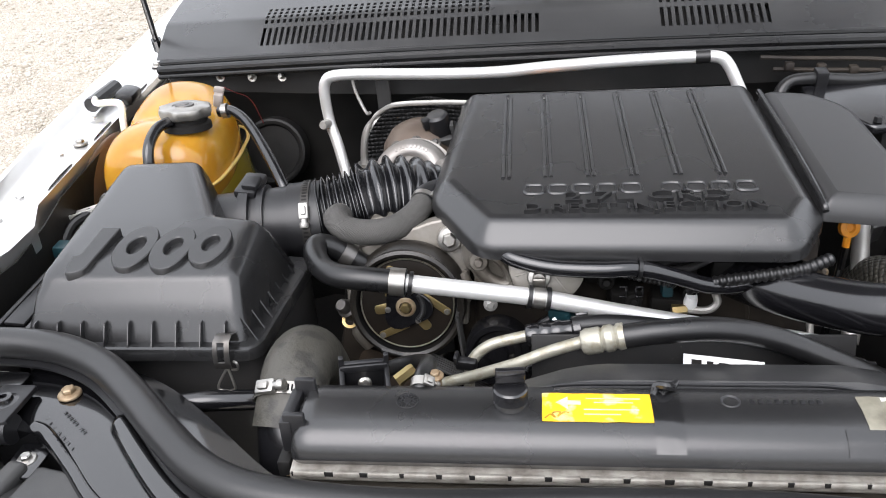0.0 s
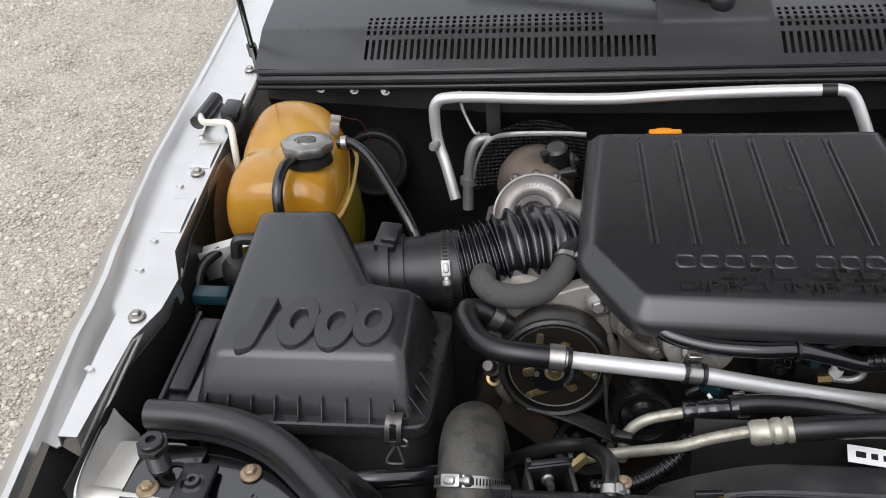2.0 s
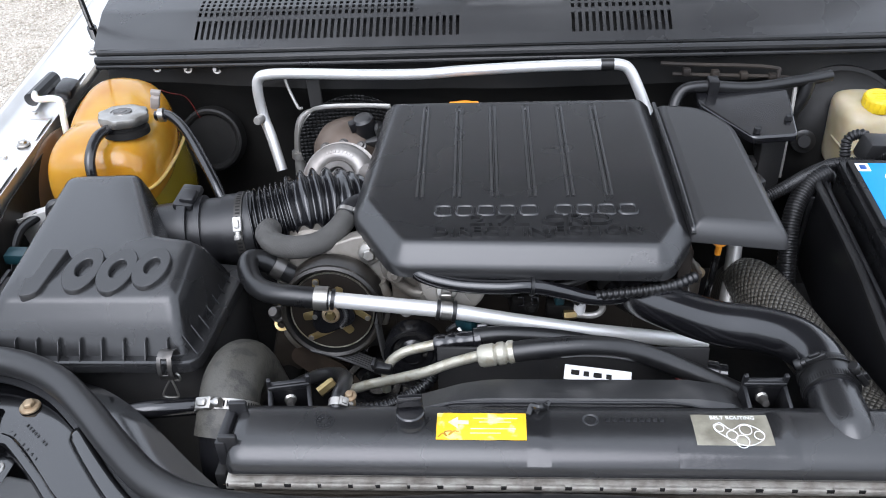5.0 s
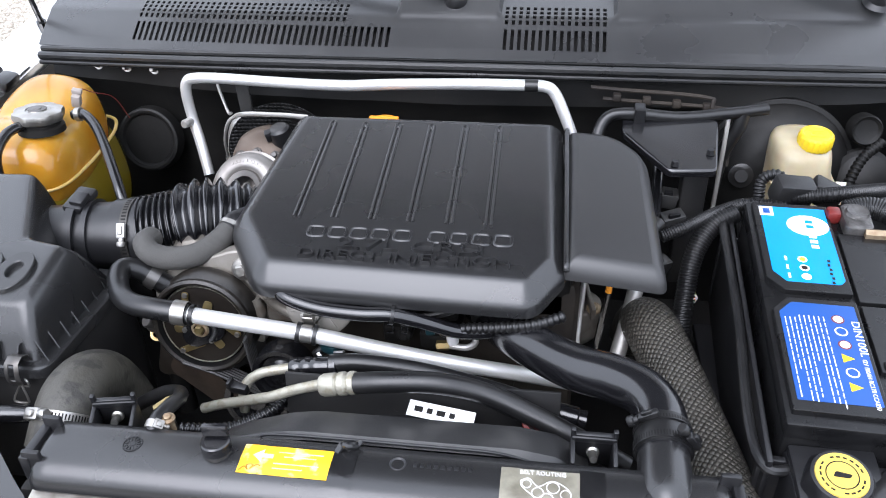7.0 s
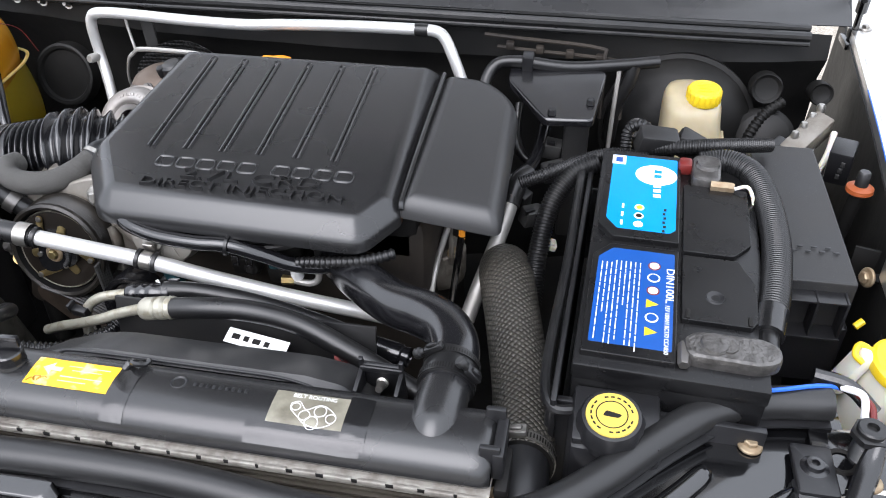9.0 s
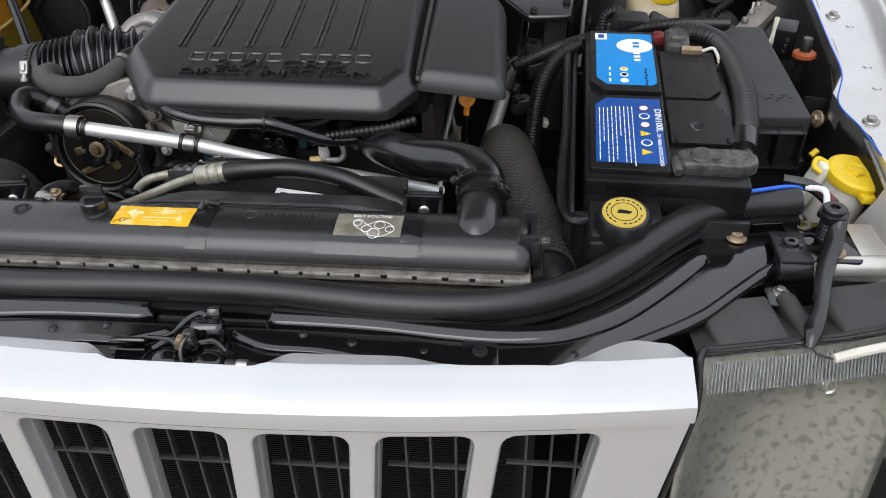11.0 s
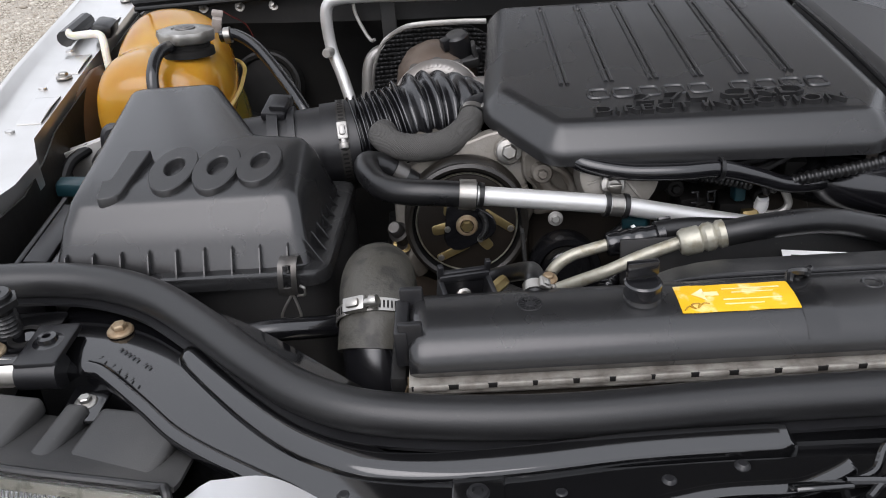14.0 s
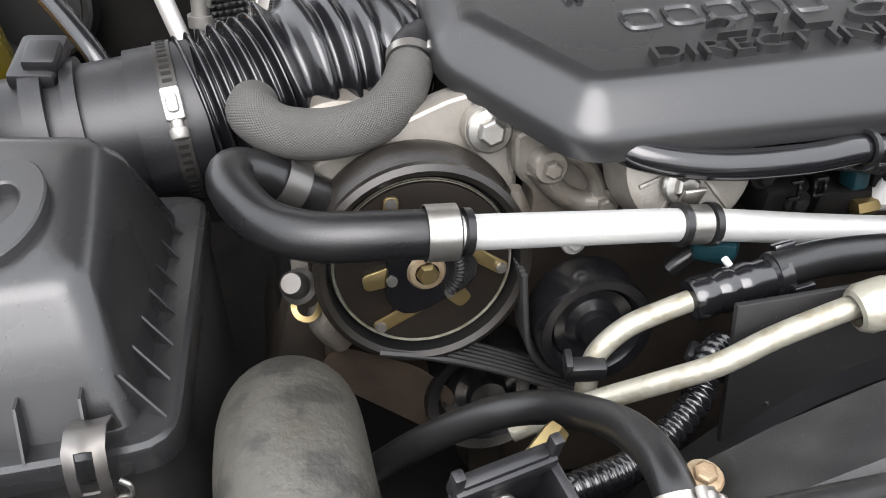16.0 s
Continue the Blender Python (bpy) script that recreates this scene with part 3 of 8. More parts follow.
for x in (-0.66, -0.60, -0.545):
    part("stud", lathe([(0, 0.013), (0.0032, 0.013), (0.0045, 0.0), (0.008, 0), (0.008, -0.003)], 10, aim((x, seal_y(x) + 0.022, 1.085 + 0.02 * (0.6 + x)), (0, -1, 0.4))), ZINC, fire)
part("blower_boss", lathe([(0, -0.004), (0.044, -0.003), (0.047, 0.002), (0.052, 0.0035), (0.056, 0.002), (0.059, -0.02)], 40, aim((-0.572, 0.790, 0.965), (0, -1, 0.3))), BULKHEAD, fire, "round dark pressing")
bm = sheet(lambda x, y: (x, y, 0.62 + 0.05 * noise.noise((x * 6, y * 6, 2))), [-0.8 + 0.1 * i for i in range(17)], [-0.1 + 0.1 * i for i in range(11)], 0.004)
tagged(part("floor_undertray", bm, DARK), "near-black undertray below the engine", "undertray", kind="structure")

# cowl panel with its slotted air intakes
CX = [-0.775 + 0.0055 * i for i in range(277)]
CV = [0.0, 0.006, 0.0125, 0.0155, 0.0185, 0.0465, 0.0495, 0.058, 0.0655, 0.069, 0.0765, 0.080, 0.0875, 0.091, 0.0985, 0.13, 0.18, 0.26]


def cowl_at(x, v):
    """The cowl, dished a little round the intakes."""
    bow = 0.085 * (abs(x) / 0.73) ** 2.2
    z = lin(v, (0, 0.02, 0.07, 0.13, 0.26), (1.141, 1.156, 1.186, 1.203, 1.235)) - 0.025 * (abs(x) / 0.73) ** 2
    if x > 0.235 or -0.11 < x < 0.05:
        f = 0.064 + (0.012 if x > 0.235 else 0.0) * min((x - 0.235) / 0.2, 1)
        z += 0.40 * max(v - f, 0) - 0.002 * max(0, 1 - abs(v - f) / 0.012)
    d = lin(v, (0, 0.26), (0.003, 0.26))
    return (x, 0.757 + bow + d, z)


def slot(i, j):
    x = (CX[i] + CX[i + 1]) / 2
    first, second = -0.575 < x < -0.118, 0.058 < x < 0.228
    if not (first or second) or i % 2 or x > 0.228:
        return False
    if 3 <= j <= 5:
        return True
    if j in (7, 9, 11, 13):
        return second or x < -0.19
    return False


bm = sheet(cowl_at, CX, CV, 0.002, slot)
cowl = tagged(part("trim_cowl", bm, COWL), "black plastic cowl panel with rows of slotted air intakes", "cowl panel", kind="structure")
# dark sheet close below the slots stands in for their shaded depth
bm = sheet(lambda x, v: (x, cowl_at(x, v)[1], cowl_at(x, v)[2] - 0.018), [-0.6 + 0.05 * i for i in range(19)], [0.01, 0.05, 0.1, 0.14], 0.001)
part("intake_blackout", bm, DARK, cowl)
for dy, dz, r in ((-0.002, 0.0, 0.0075), (0.010, 0.0085, 0.006), (-0.007, -0.010, 0.004)):
    xs = [-0.765 + 0.085 * i for i in range(18)]
    part("seal_lip", tube([(x, seal_y(x) + dy, seal_z(x) + dz) for x in xs], r, 10, 3), RUBBER, cowl)
# windscreen foot with wiper arms
bm = sheet(lambda x, v: (x, 1.02 + 0.09 * (abs(x) / 0.73) ** 2.2 + v * 0.75, 1.235 + v * 0.55 - 0.02 * (abs(x) / 0.73) ** 2), [-0.74 + 0.1 * i for i in range(16)], [0, 0.5, 1.0], 0.005)
tagged(part("window_windscreen", bm, GLOSSY), "dark tinted windscreen behind the cowl", "windscreen", kind="structure")


def wiper(x, y, z, tip):
    w = thing("wiper", "black wiper arm on the cowl with a capped spindle", "wiper", (x, y, z), group="wipers on the cowl")
    part("spindle_cap", lathe([(0, 0.018), (0.013, 0.017), (0.018, 0.011), (0.019, 0), (0.026, -0.006)], 24, pose(x, y, z, 25, 0, 0)), PLASTIC, w)
    a, b = Vector((x, y, z + 0.008)), Vector(tip)
    part("arm", tube([a, a.lerp(b, 0.25) + Vector((0, -0.006, 0.012)), b], (0.017, 0.011, 0.007), 10, 8, squash=(1, 1, 0.5)), PLASTIC, w)
    part("blade", tube([a.lerp(b, 0.55) + Vector((-0.05, 0.02, -0.01)), b + Vector((0.1, 0.02, -0.005))], 0.005, 8), RUBBER, w)


wiper(-0.02, 0.855, 1.203, (-0.42, 0.965, 1.235))
wiper(0.645, 0.915, 1.20, (0.22, 0.96, 1.245))

# radiator crossmember, symmetrical
PX = (0.0, 0.10, 0.19, 0.27, 0.31, 0.345, 0.43, 0.487, 0.525, 0.568, 0.607, 0.63)
PFRONT = (-0.135, -0.134, -0.133, -0.130, -0.124, -0.110, -0.055, -0.018, 0.018, 0.056, 0.066, 0.068)
PREAR = (-0.012, -0.014, -0.022, -0.024, -0.012, 0.012, 0.090, 0.134, 0.150, 0.165, 0.170, 0.172)




def cross_at(a, v):
    x = abs(a)
    f = sum(lin(abs(x + d), PX, PFRONT) for d in (-0.024, -0.012, 0, 0.012, 0.024)) / 5
    r = sum(lin(abs(x + d), PX, PREAR) for d in (-0.024, -0.012, 0, 0.012, 0.024)) / 5
    y = f + (r - f) * min(max(v, 0), 1)
    z = 0.972 + 0.010 * (x / 0.63) + (-0.006 if 0.55 < v < 0.72 and x < 0.40 else 0)
    z -= min(max((x - 0.30) / 0.1, 0), 1) * (0.0085 * (max(0.40 - v, 0) / 0.40) ** 2 + 0.004 * (max(v - 0.62, 0) / 0.38) ** 2)
    if v < 0:
        y, z = f - 0.004, z - 0.045
    if v > 1:
        y, z = r + 0.002, z - 0.05
    return (a, y, z)


AX = [-0.63 + 0.0042 * i for i in range(301)]
bm = sheet(cross_at, AX, [-0.1, 0.0, 0.03] + [0.06 + 0.015 * i for i in range(62)] + [1.0, 1.1], 0.002)
cross = tagged(part("trim_crossmember", bm, COATED), "glossy black pressed steel radiator crossmember", "crossmember", kind="structure")


def bead_strip(line, half, high, side):
    """A pressed bead: a flat-topped ridge along a line on the crossmember."""
    pts = spline([(side * x, y, 0) for x, y in line], 8)
    prof = [(-1.25, -0.004), (-1.0, 0.0), (-0.86, 0.5), (-0.74, 0.93), (-0.62, 1.0), (0.62, 1.0), (0.74, 0.93), (0.86, 0.5), (1.0, 0.0), (1.25, -0.004)]
    soft = [(-1.25, -0.004), (-1.0, 0.0), (-0.82, 0.36), (-0.58, 0.70), (-0.25, 0.95), (0.25, 0.95), (0.58, 0.70), (0.82, 0.36), (1.0, 0.0), (1.25, -0.004)]
    n = len(pts) - 1

    def at(i, k):
        f = min(max((abs(pts[i].x) - 0.28) / 0.12, 0), 1)
        across, up = (a + (b - a) * f for a, b in zip(prof[k], soft[k]))
        t = (pts[min(i + 1, n)] - pts[max(i - 1, 0)]).normalized()
        f = min(i / 1.6, (n - i) / 2.2, 1.0) ** 0.5
        p = pts[i] + Vector((t.y, -t.x, 0)) * across * half * (0.35 + 0.65 * f)
        lean = -side * across * half * 0.28
        return (p.x, p.y, 0.9725 + 0.010 * abs(p.x) / 0.63 + (up * high + lean) * min(f * 1.4, 1.0) if up > 0 else 0.966 + 0.010 * abs(p.x) / 0.63)
    return sheet(at, range(n + 1), range(len(prof)))


for s in (-1, 1):
    part("bead", bead_strip([(0.058, -0.056), (0.11, -0.057), (0.17, -0.060), (0.24, -0.068), (0.29, -0.071), (0.335, -0.067), (0.365, -0.057), (0.40, -0.036), (0.435, -0.006), (0.475, 0.036), (0.506, 0.072)], 0.0115, 0.008, s), COATED, cross, angle=50)
    part("bead", bead_strip([(0.030, -0.080), (0.05, -0.090), (0.075, -0.098), (0.13, -0.101), (0.20, -0.118)], 0.006, 0.005, s), COATED, cross, angle=50)
for s in (-1, 1):
    part("rolled_edge", tube([(s * x, y, z) for x, y, z in ((0.20, -0.136, 0.955), (0.29, -0.126, 0.960), (0.345, -0.100, 0.9640), (0.43, -0.053, 0.9655), (0.487, -0.016, 0.9665), (0.525, 0.020, 0.9680), (0.568, 0.058, 0.9720), (0.585, 0.066, 0.9735))], 0.0075, 12, 6), COATED, cross)
    for row, (ax, ay, bx, by, n) in enumerate(((0.560, 0.080, 0.529, 0.055, 8), (0.573, 0.070, 0.538, 0.040, 6)) if s < 0 else ()):
        for k in range(n):
            if (k, row) not in ((1, 1), (5, 0)):
                q = k / (n - 1)
                part("embossed_mark", block((0.0015, 0.0038, 0.0008), pose(s * (ax + (bx - ax) * q), ay + (by - ay) * q, cross_at(ax + (bx - ax) * q, 0.5)[2], 0, 0, s * 39), 0.0003), COATED, cross)
    bm = block((0.034, 0.036, 0.004), pose(0.273 * s, -0.095, 0.9755, 0, 0, 3 * s), 0.0015)
    tab = part("mounting_tab", bm, COATED, cross)
    part("screw", lathe([(0, 0.0025), (0.0034, 0.0025), (0.0040, 0.0045), (0.0066, 0.0042), (0.0078, 0.0015), (0.0098, 0.0012), (0.0104, 0)], 20, pose(0.273 * s, -0.093, 0.9775)), PLASTIC, tab)
    for x, y in ((0.15, -0.085), (0.22, -0.092), (0.36, -0.085), (0.10, -0.075)):
        part("clip", lathe([(0, 0.003), (0.003, 0.003), (0.005, 0.001), (0.0055, 0)], 10, pose(x * s, y, 0.9735)), PLASTIC, cross)

BAREBAR = mat("bright_bare_bracket", (0.62, 0.60, 0.56), 0.34, 0.6, tint=(0.45, 0.42, 0.36), amount=0.6, scale=24, bump=0.1, bump_scale=60)
# end plates with silver brackets either side
for side, s in SIDES:
    e = thing("bracket", "silver body bracket under a black clamp at the wing", "bracket", (s * 0.66, 0.05, 0.93), kind="structure")
    part("arm", tube([(XC + s * 0.716, 0.070, 0.978), (XC + s * 0.66, 0.066, 0.978), (XC + s * 0.602, 0.062, 0.977)], 0.0115, 16, 4), BAREBAR, e, "bright bare metal bar")
    part("pad", block((0.080, 0.075, 0.03), pose(XC + s * 0.675, 0.104, 0.955), 0.006), BAREBAR, e)
    part("plate", slab([(-0.034, -0.034), (0.034, -0.034), (0.034, 0.040), (-0.034, 0.040)], 0, 0.003, 0.008, 0.001, pose(XC + s * 0.642, 0.092, 0.986)), COATED, e)
    clampm = part("clamp", slab([(-0.018, -0.030), (0.018, -0.030), (0.018, 0.026), (-0.018, 0.026)], 0, 0.005, 0.004, 0.002, pose(XC + s * 0.606, 0.082, 0.987)), PLASTIC, e)
    part("clamp_roll", tube([(XC + s * 0.589, 0.060, 0.977), (XC + s * 0.623, 0.061, 0.977)], 0.0142, 16, 4), PLASTIC, e)
    part("screw", lathe([(0, 0.002), (0.003, 0.002), (0.0036, 0.0055), (0.0075, 0.005), (0.0085, 0.001), (0.0125, 0)], 18, pose(XC + s * 0.606, 0.082, 0.992)), GLOSSY, clampm)
    hexbolt("bolt", (XC + s * 0.650, 0.074, 0.990), (0, 0, 1), 0.0068, RUST, e, "rusty flanged bolt")
    part("eyelet", lathe([(0.010, 0.001), (0.014, 0.002), (0.015, -0.002), (0.009, -0.006), (0, -0.006)], 20, pose(XC + s * 0.631, 0.094, 0.9895)), DARK, e)
    hexbolt("panel_bolt", (XC + s * 0.556, 0.105, 0.983), (0, 0, 1), 0.0068, RUST, e, "rusty flanged bolt")
    # rubber bump stop
    b = thing("bump_stop", "black rubber hood bump stop with a hexagonal head", "bump stop", (XC + s * 0.649, 0.103, 0.988), group="hood bump stops")
    m = pose(XC + s * 0.649, 0.103, 0.988)
    part("stem", lathe([(0.012, 0), (0.0118, 0.003), (0.0094, 0.005), (0.0118, 0.007), (0.0094, 0.009), (0.0118, 0.011), (0.0094, 0.013), (0.0116, 0.015), (0.0094, 0.017), (0.0114, 0.019), (0.0092, 0.021), (0.011, 0.027)], 20, m), RUBBER, b)
    part("head", lathe([(0.010, 0.026), (0.0165, 0.0275), (0.0168, 0.0335), (0.0145, 0.0345), (0.0, 0.0345)], 6, m), RUBBER, b)
    part("cap", lathe([(0.0125, 0.034), (0.0125, 0.0385), (0.0112, 0.040), (0.0052, 0.0402), (0.0048, 0.036), (0, 0.036)], 24, m), RUBBER, b)

# the long rubber seal across the crossmember
RS = [(-0.692, 0.156, 1.008), (-0.64, 0.155, 1.007), (-0.59, 0.147, 1.005), (-0.54, 0.124, 1.002), (-0.49, 0.082, 0.999), (-0.44, 0.034, 0.996), (-0.39, -0.006, 0.993), (-0.33, -0.028, 0.991), (-0.22, -0.036, 0.989), (-0.08, -0.030, 0.989),
      (0.05, -0.030, 0.989), (0.19, -0.042, 0.989), (0.29, -0.034, 0.989), (0.36, -0.006, 0.991), (0.41, 0.034, 0.994), (0.46, 0.084, 0.998), (0.51, 0.126, 1.001), (0.56, 0.143, 1.003), (0.615, 0.150, 1.004)]
rs = thing("weatherstrip", "long black hollow rubber weatherstrip on the crossmember", "weatherstrip", (0, -0.03, 0.975))
part("bulb", tube(RS, 0.0158, 16, 5), SEAL, rs, angle=60)
line = spline(RS, 5)
flange = [(p, (line[min(i + 1, len(line) - 1)] - line[max(i - 1, 0)]).normalized()) for i, p in enumerate(line)]
bm = sheet(lambda i, k: flange[i][0] + Vector((flange[i][1].y, -flange[i][1].x, 0)) * (0.004, 0.0125, 0.0175)[k] + Vector((0, 0, (-0.013, -0.0155, -0.016)[k])), range(len(flange)), range(3), 0.003)
part("flange", bm, PLASTIC, rs)

# grille surround
GX = (0.0, 0.066, 0.102, 0.196, 0.255, 0.335, 0.420, 0.447, 0.466)
GB = (-0.134, -0.134, -0.1125, -0.110, -0.119, -0.114, -0.0725, -0.075, -0.094)
GW = 0.1145


def face_y(x, z):
    """The grille's bowed, raked face."""
    return -0.177 + 0.17 * x * x + 0.12 * (0.93 - z) * -0.6


def half_width(z):
    return 0.474 - 0.18 * max(0.955 - z, 0)


HALF_W, SLOT_LOW, SLOT_HIGH, SLOT_R = 0.0452, 0.735, 0.9365, 0.017


def grille_point(x, z, back=0.0):
    return (x * half_width(z) / 0.473, face_y(x, z) + 0.0035 + back, z)


def slot_cell(k):
    """One bar-to-bar cell of the face, with a rounded slot rolled inwards."""
    c, low, high = k * GW, 0.69, 0.952
    mid = (SLOT_LOW + SLOT_HIGH) / 2
    ring = rounded([(c - HALF_W, SLOT_LOW), (c + HALF_W, SLOT_LOW), (c + HALF_W, SLOT_HIGH), (c - HALF_W, SLOT_HIGH)], SLOT_R, 8)
    fine = []
    for a, q in zip(ring, ring[1:] + ring[:1]):
        n = max(1, int((q - a).length / 0.012))
        fine += [a.lerp(q, i / n) for i in range(n)]
    bm = bmesh.new()
    outer = []
    for p in fine:
        d = p - Vector((c, mid))
        f = min((GW / 2) / max(abs(d.x), 1e-6), ((high if d.y > 0 else low) - mid) / (d.y if abs(d.y) > 1e-6 else 1e-6))
        outer.append(Vector((c, mid)) + d * f)
    for cx, cz in ((-1, low), (1, low), (1, high), (-1, high)):
        at = Vector((c + cx * GW / 2, cz))
        outer[min(range(len(outer)), key=lambda i: (outer[i] - at).length)] = at
    levels = [[grille_point(p.x, p.y) for p in outer]]
    for inn, back in ((-0.0035, 0.0), (-0.0022, 0.0002), (-0.001, 0.0009), (0.0, 0.0022), (0.0006, 0.004), (0.0010, 0.017), (0.0016, 0.018), (0.0022, 0.0165), (0.0028, 0.018), (0.0030, 0.030)):
        levels.append([grille_point(p.x, p.y, back) for p in inset(fine, inn)])
    prev = None
    for lev in levels:
        cur = [bm.verts.new(p) for p in lev]
        if prev:
            for j in range(len(cur)):
                bm.faces.new((prev[j], prev[(j + 1) % len(cur)], cur[(j + 1) % len(cur)], cur[j]))
        prev = cur
    return bm


ends = [sheet(lambda x, z: grille_point(x, z), [s * GW * 3.5, s * 0.42, s * 0.44, s * 0.455, s * 0.464, s * 0.4645], [0.952, 0.90, 0.80, 0.69]) for s in (-1, 1)]
face = join(*[slot_cell(k) for k in range(-3, 4)], *ends)
bmesh.ops.remove_doubles(face, verts=face.verts, dist=0.0002)
bmesh.ops.recalc_face_normals(face, faces=face.faces)
fg = tagged(part("trim_grille", face, PANEL, angle=42), "silver painted grille surround with seven upright slots", "grille", kind="structure")


def eased(x, xs, ys):
    """Interpolation with soft shoulders."""
    k = min(max(int(np.searchsorted(xs, x)) - 1, 0), len(xs) - 2)
    t = min(max((x - xs[k]) / (xs[k + 1] - xs[k]), 0.0), 1.0)
    return ys[k] + (ys[k + 1] - ys[k]) * t * t * (3 - 2 * t)


def brow_at(x, v):
    b, f = eased(abs(x), GX, GB), face_y(x, 0.952)
    fold = min(f + 0.044, b - 0.003)
    if v <= 1:
        return (x, b + (fold - b) * v, 0.9805 + 0.0035 * v)
    a = v - 1
    return (x, f + (fold - f) * lin(a, (0, 0.50, 0.62, 0.72, 0.82, 0.92, 1), (1, 0.215, 0.085, 0.02, -0.008, -0.018, -0.022)), lin(a, (0, 0.03, 0.50, 0.62, 0.72, 0.82, 0.92, 1), (0.984, 0.9835, 0.9742, 0.9712, 0.9680, 0.9635, 0.9580, 0.952)))


xs = [0.465 * i / 80 for i in range(-80, 81)]
bm = sheet(brow_at, xs, [0, 0.5, 0.94, 1, 1.03, 1.1, 1.3, 1.5, 1.62, 1.72, 1.82, 1.92, 2.0], 0.003)
part("brow", bm, PANEL, fg, angle=17)
for k in range(-3, 4):
    ins = part("slot_insert", join(*[block((0.0026, 0.010, 0.23), pose(k * GW + d, face_y(k * GW, 0.88) + 0.036, 0.72), 0.0008) for d in (-0.024, 0.0, 0.024)],
                                   *[block((0.085, 0.006, 0.0032), pose(k * GW, face_y(k * GW, 0.88) + 0.034, z), 0.001) for z in (0.76, 0.866)]), GREYED, fg)
# thin dark tube laid on as the shade of the brow's crease
part("crease_line", tube([(x, face_y(x, 0.951) - 0.0012, 0.9495) for x in [0.36 * i / 12 for i in range(-12, 13)]], 0.0007, 6, 2), STEEL, fg, "dark line for the shaded crease below the brow")
bm = bmesh.new()
for i in range(73):
    z = 0.70 + 0.0034 * i
    bmesh.ops.create_cube(bm, size=1, matrix=Matrix.Translation((0, -0.085, z)) @ Matrix.Diagonal((0.62, 0.012, 0.0016, 1)))
bmesh.ops.create_cube(bm, size=1, matrix=Matrix.Translation((0, -0.074, 0.82)) @ Matrix.Diagonal((0.66, 0.006, 0.26, 1)))
tagged(part("condenser", bm, DARK), "dark finned condenser core behind the grille", "condenser", kind="stuff")


# headlamps
def headlamp(side, s):
    h = thing("headlamp", "hazy clear headlamp with fluted lens and crazed reflector" if s > 0 else "hazy clear headlamp with fluted top edge in a black housing", "headlamp", (s * 0.62, 0.0, 0.80), group="headlamps")

    def top_y(x):
        return -0.080 + 0.17 * (x - 0.478) + 0.55 * max(x - 0.60, 0) ** 1.6

    def lens(x, k):
        dz, dy = ((0.0, 0.010), (0.004, 0.002), (-0.004, -0.008), (-0.030, -0.022), (-0.075, -0.031), (-0.33, -0.033))[k]
        lo = 0.13 * max(-dz - 0.02, 0)
        return (s * (x - lo * max(0.0, 1 - (x - 0.478) / 0.12)), top_y(x) + dy, 0.972 + 0.05 * (x - 0.478) + dz)
    xs = [0.478 + 0.005 * i for i in range(53)]
    part("lens", sheet(lens, xs, range(6), 0.002), LENS, h, "clear hazed lens").visible_shadow = False
    flute = bmesh.new()
    for x in [0.486 + 0.0034 * i for i in range(70)]:
        a, b = Vector(lens(x, 2)), Vector(lens(x, 3))
        tube([a + Vector((0, 0.004, 0)), b + Vector((0, 0.004, 0))], 0.0012, 6, 2, bm=flute)
    part("flutes", flute, FLUTE, h, "moulded flutes along the lens top")

    def refl(x, k):
        y = top_y(x)
        bowl = 0.055 * math.sin(math.pi * min(max((x - 0.49) / 0.22, 0), 1)) ** 0.6
        return (s * x, y + (0.006, 0.004, 0.012 + bowl, 0.02 + bowl, 0.012 + bowl * 0.4)[k], 0.967 + 0.05 * (x - 0.478) + (0, -0.034, -0.05, -0.16, -0.33)[k])
    part("reflector", sheet(refl, [0.482 + 0.006 * i for i in range(41)], range(5), 0.002), SCUFF, h, "dull reflector with flaking coating", angle=80)
    for x, z in ((0.645, 0.895), (0.640, 0.865)):
        part("bulb_hole", lathe([(0, -0.012), (0.006, -0.010), (0.008, 0.0), (0.0095, 0.001), (0.010, -0.002)], 20, aim((s * x, top_y(x) + 0.052, z), (0, -1, 0.15))), SCUFF, h)
    part("gasket", tube([lens(0.478, 5), lens(0.477, 4), lens(0.477, 3), lens(0.478, 1), lens(0.50, 0), lens(0.62, 0), lens(0.735, 0)], 0.0036, 10, 5), RUBBER, h)
    part("housing", sheet(lambda x, k: (s * x, top_y(x) + (0.012, 0.022, 0.085, 0.13)[k], (0.967, 0.962, 0.948, 0.90)[k] + 0.05 * (x - 0.478)), [0.478 + 0.03 * i for i in range(9)], range(4), 0.004), GREYED, h)
    for x, y, w in ((0.530, -0.028, 0.075), (0.585, -0.018, 0.020), (0.655, -0.004, 0.085)):
        part("rib_box", block((w, 0.066, 0.018), pose(s * x, y + 0.014, 0.947 + 0.05 * (x - 0.478), 4, 0, 12 * s), 0.006, 3), GREYED, h)
    part("bracket", slab([(-0.016, -0.022), (0.016, -0.022), (0.016, 0.022), (-0.016, 0.022)], 0, 0.003, 0.003, 0.001, pose(s * 0.577, 0.034, 0.962)), COATED, h)
    hexbolt("bolt", (s * 0.577, 0.034, 0.965), (0, 0, 1), 0.0055, ZINC, h)
    return h


for side, s in SIDES:
    headlamp(side, s)

# torn tape over the passenger side lamp
tp = thing("tape_strip", "torn grey tape strip with a teal end on the headlamp", "tape", (-0.66, 0.0, 0.968))
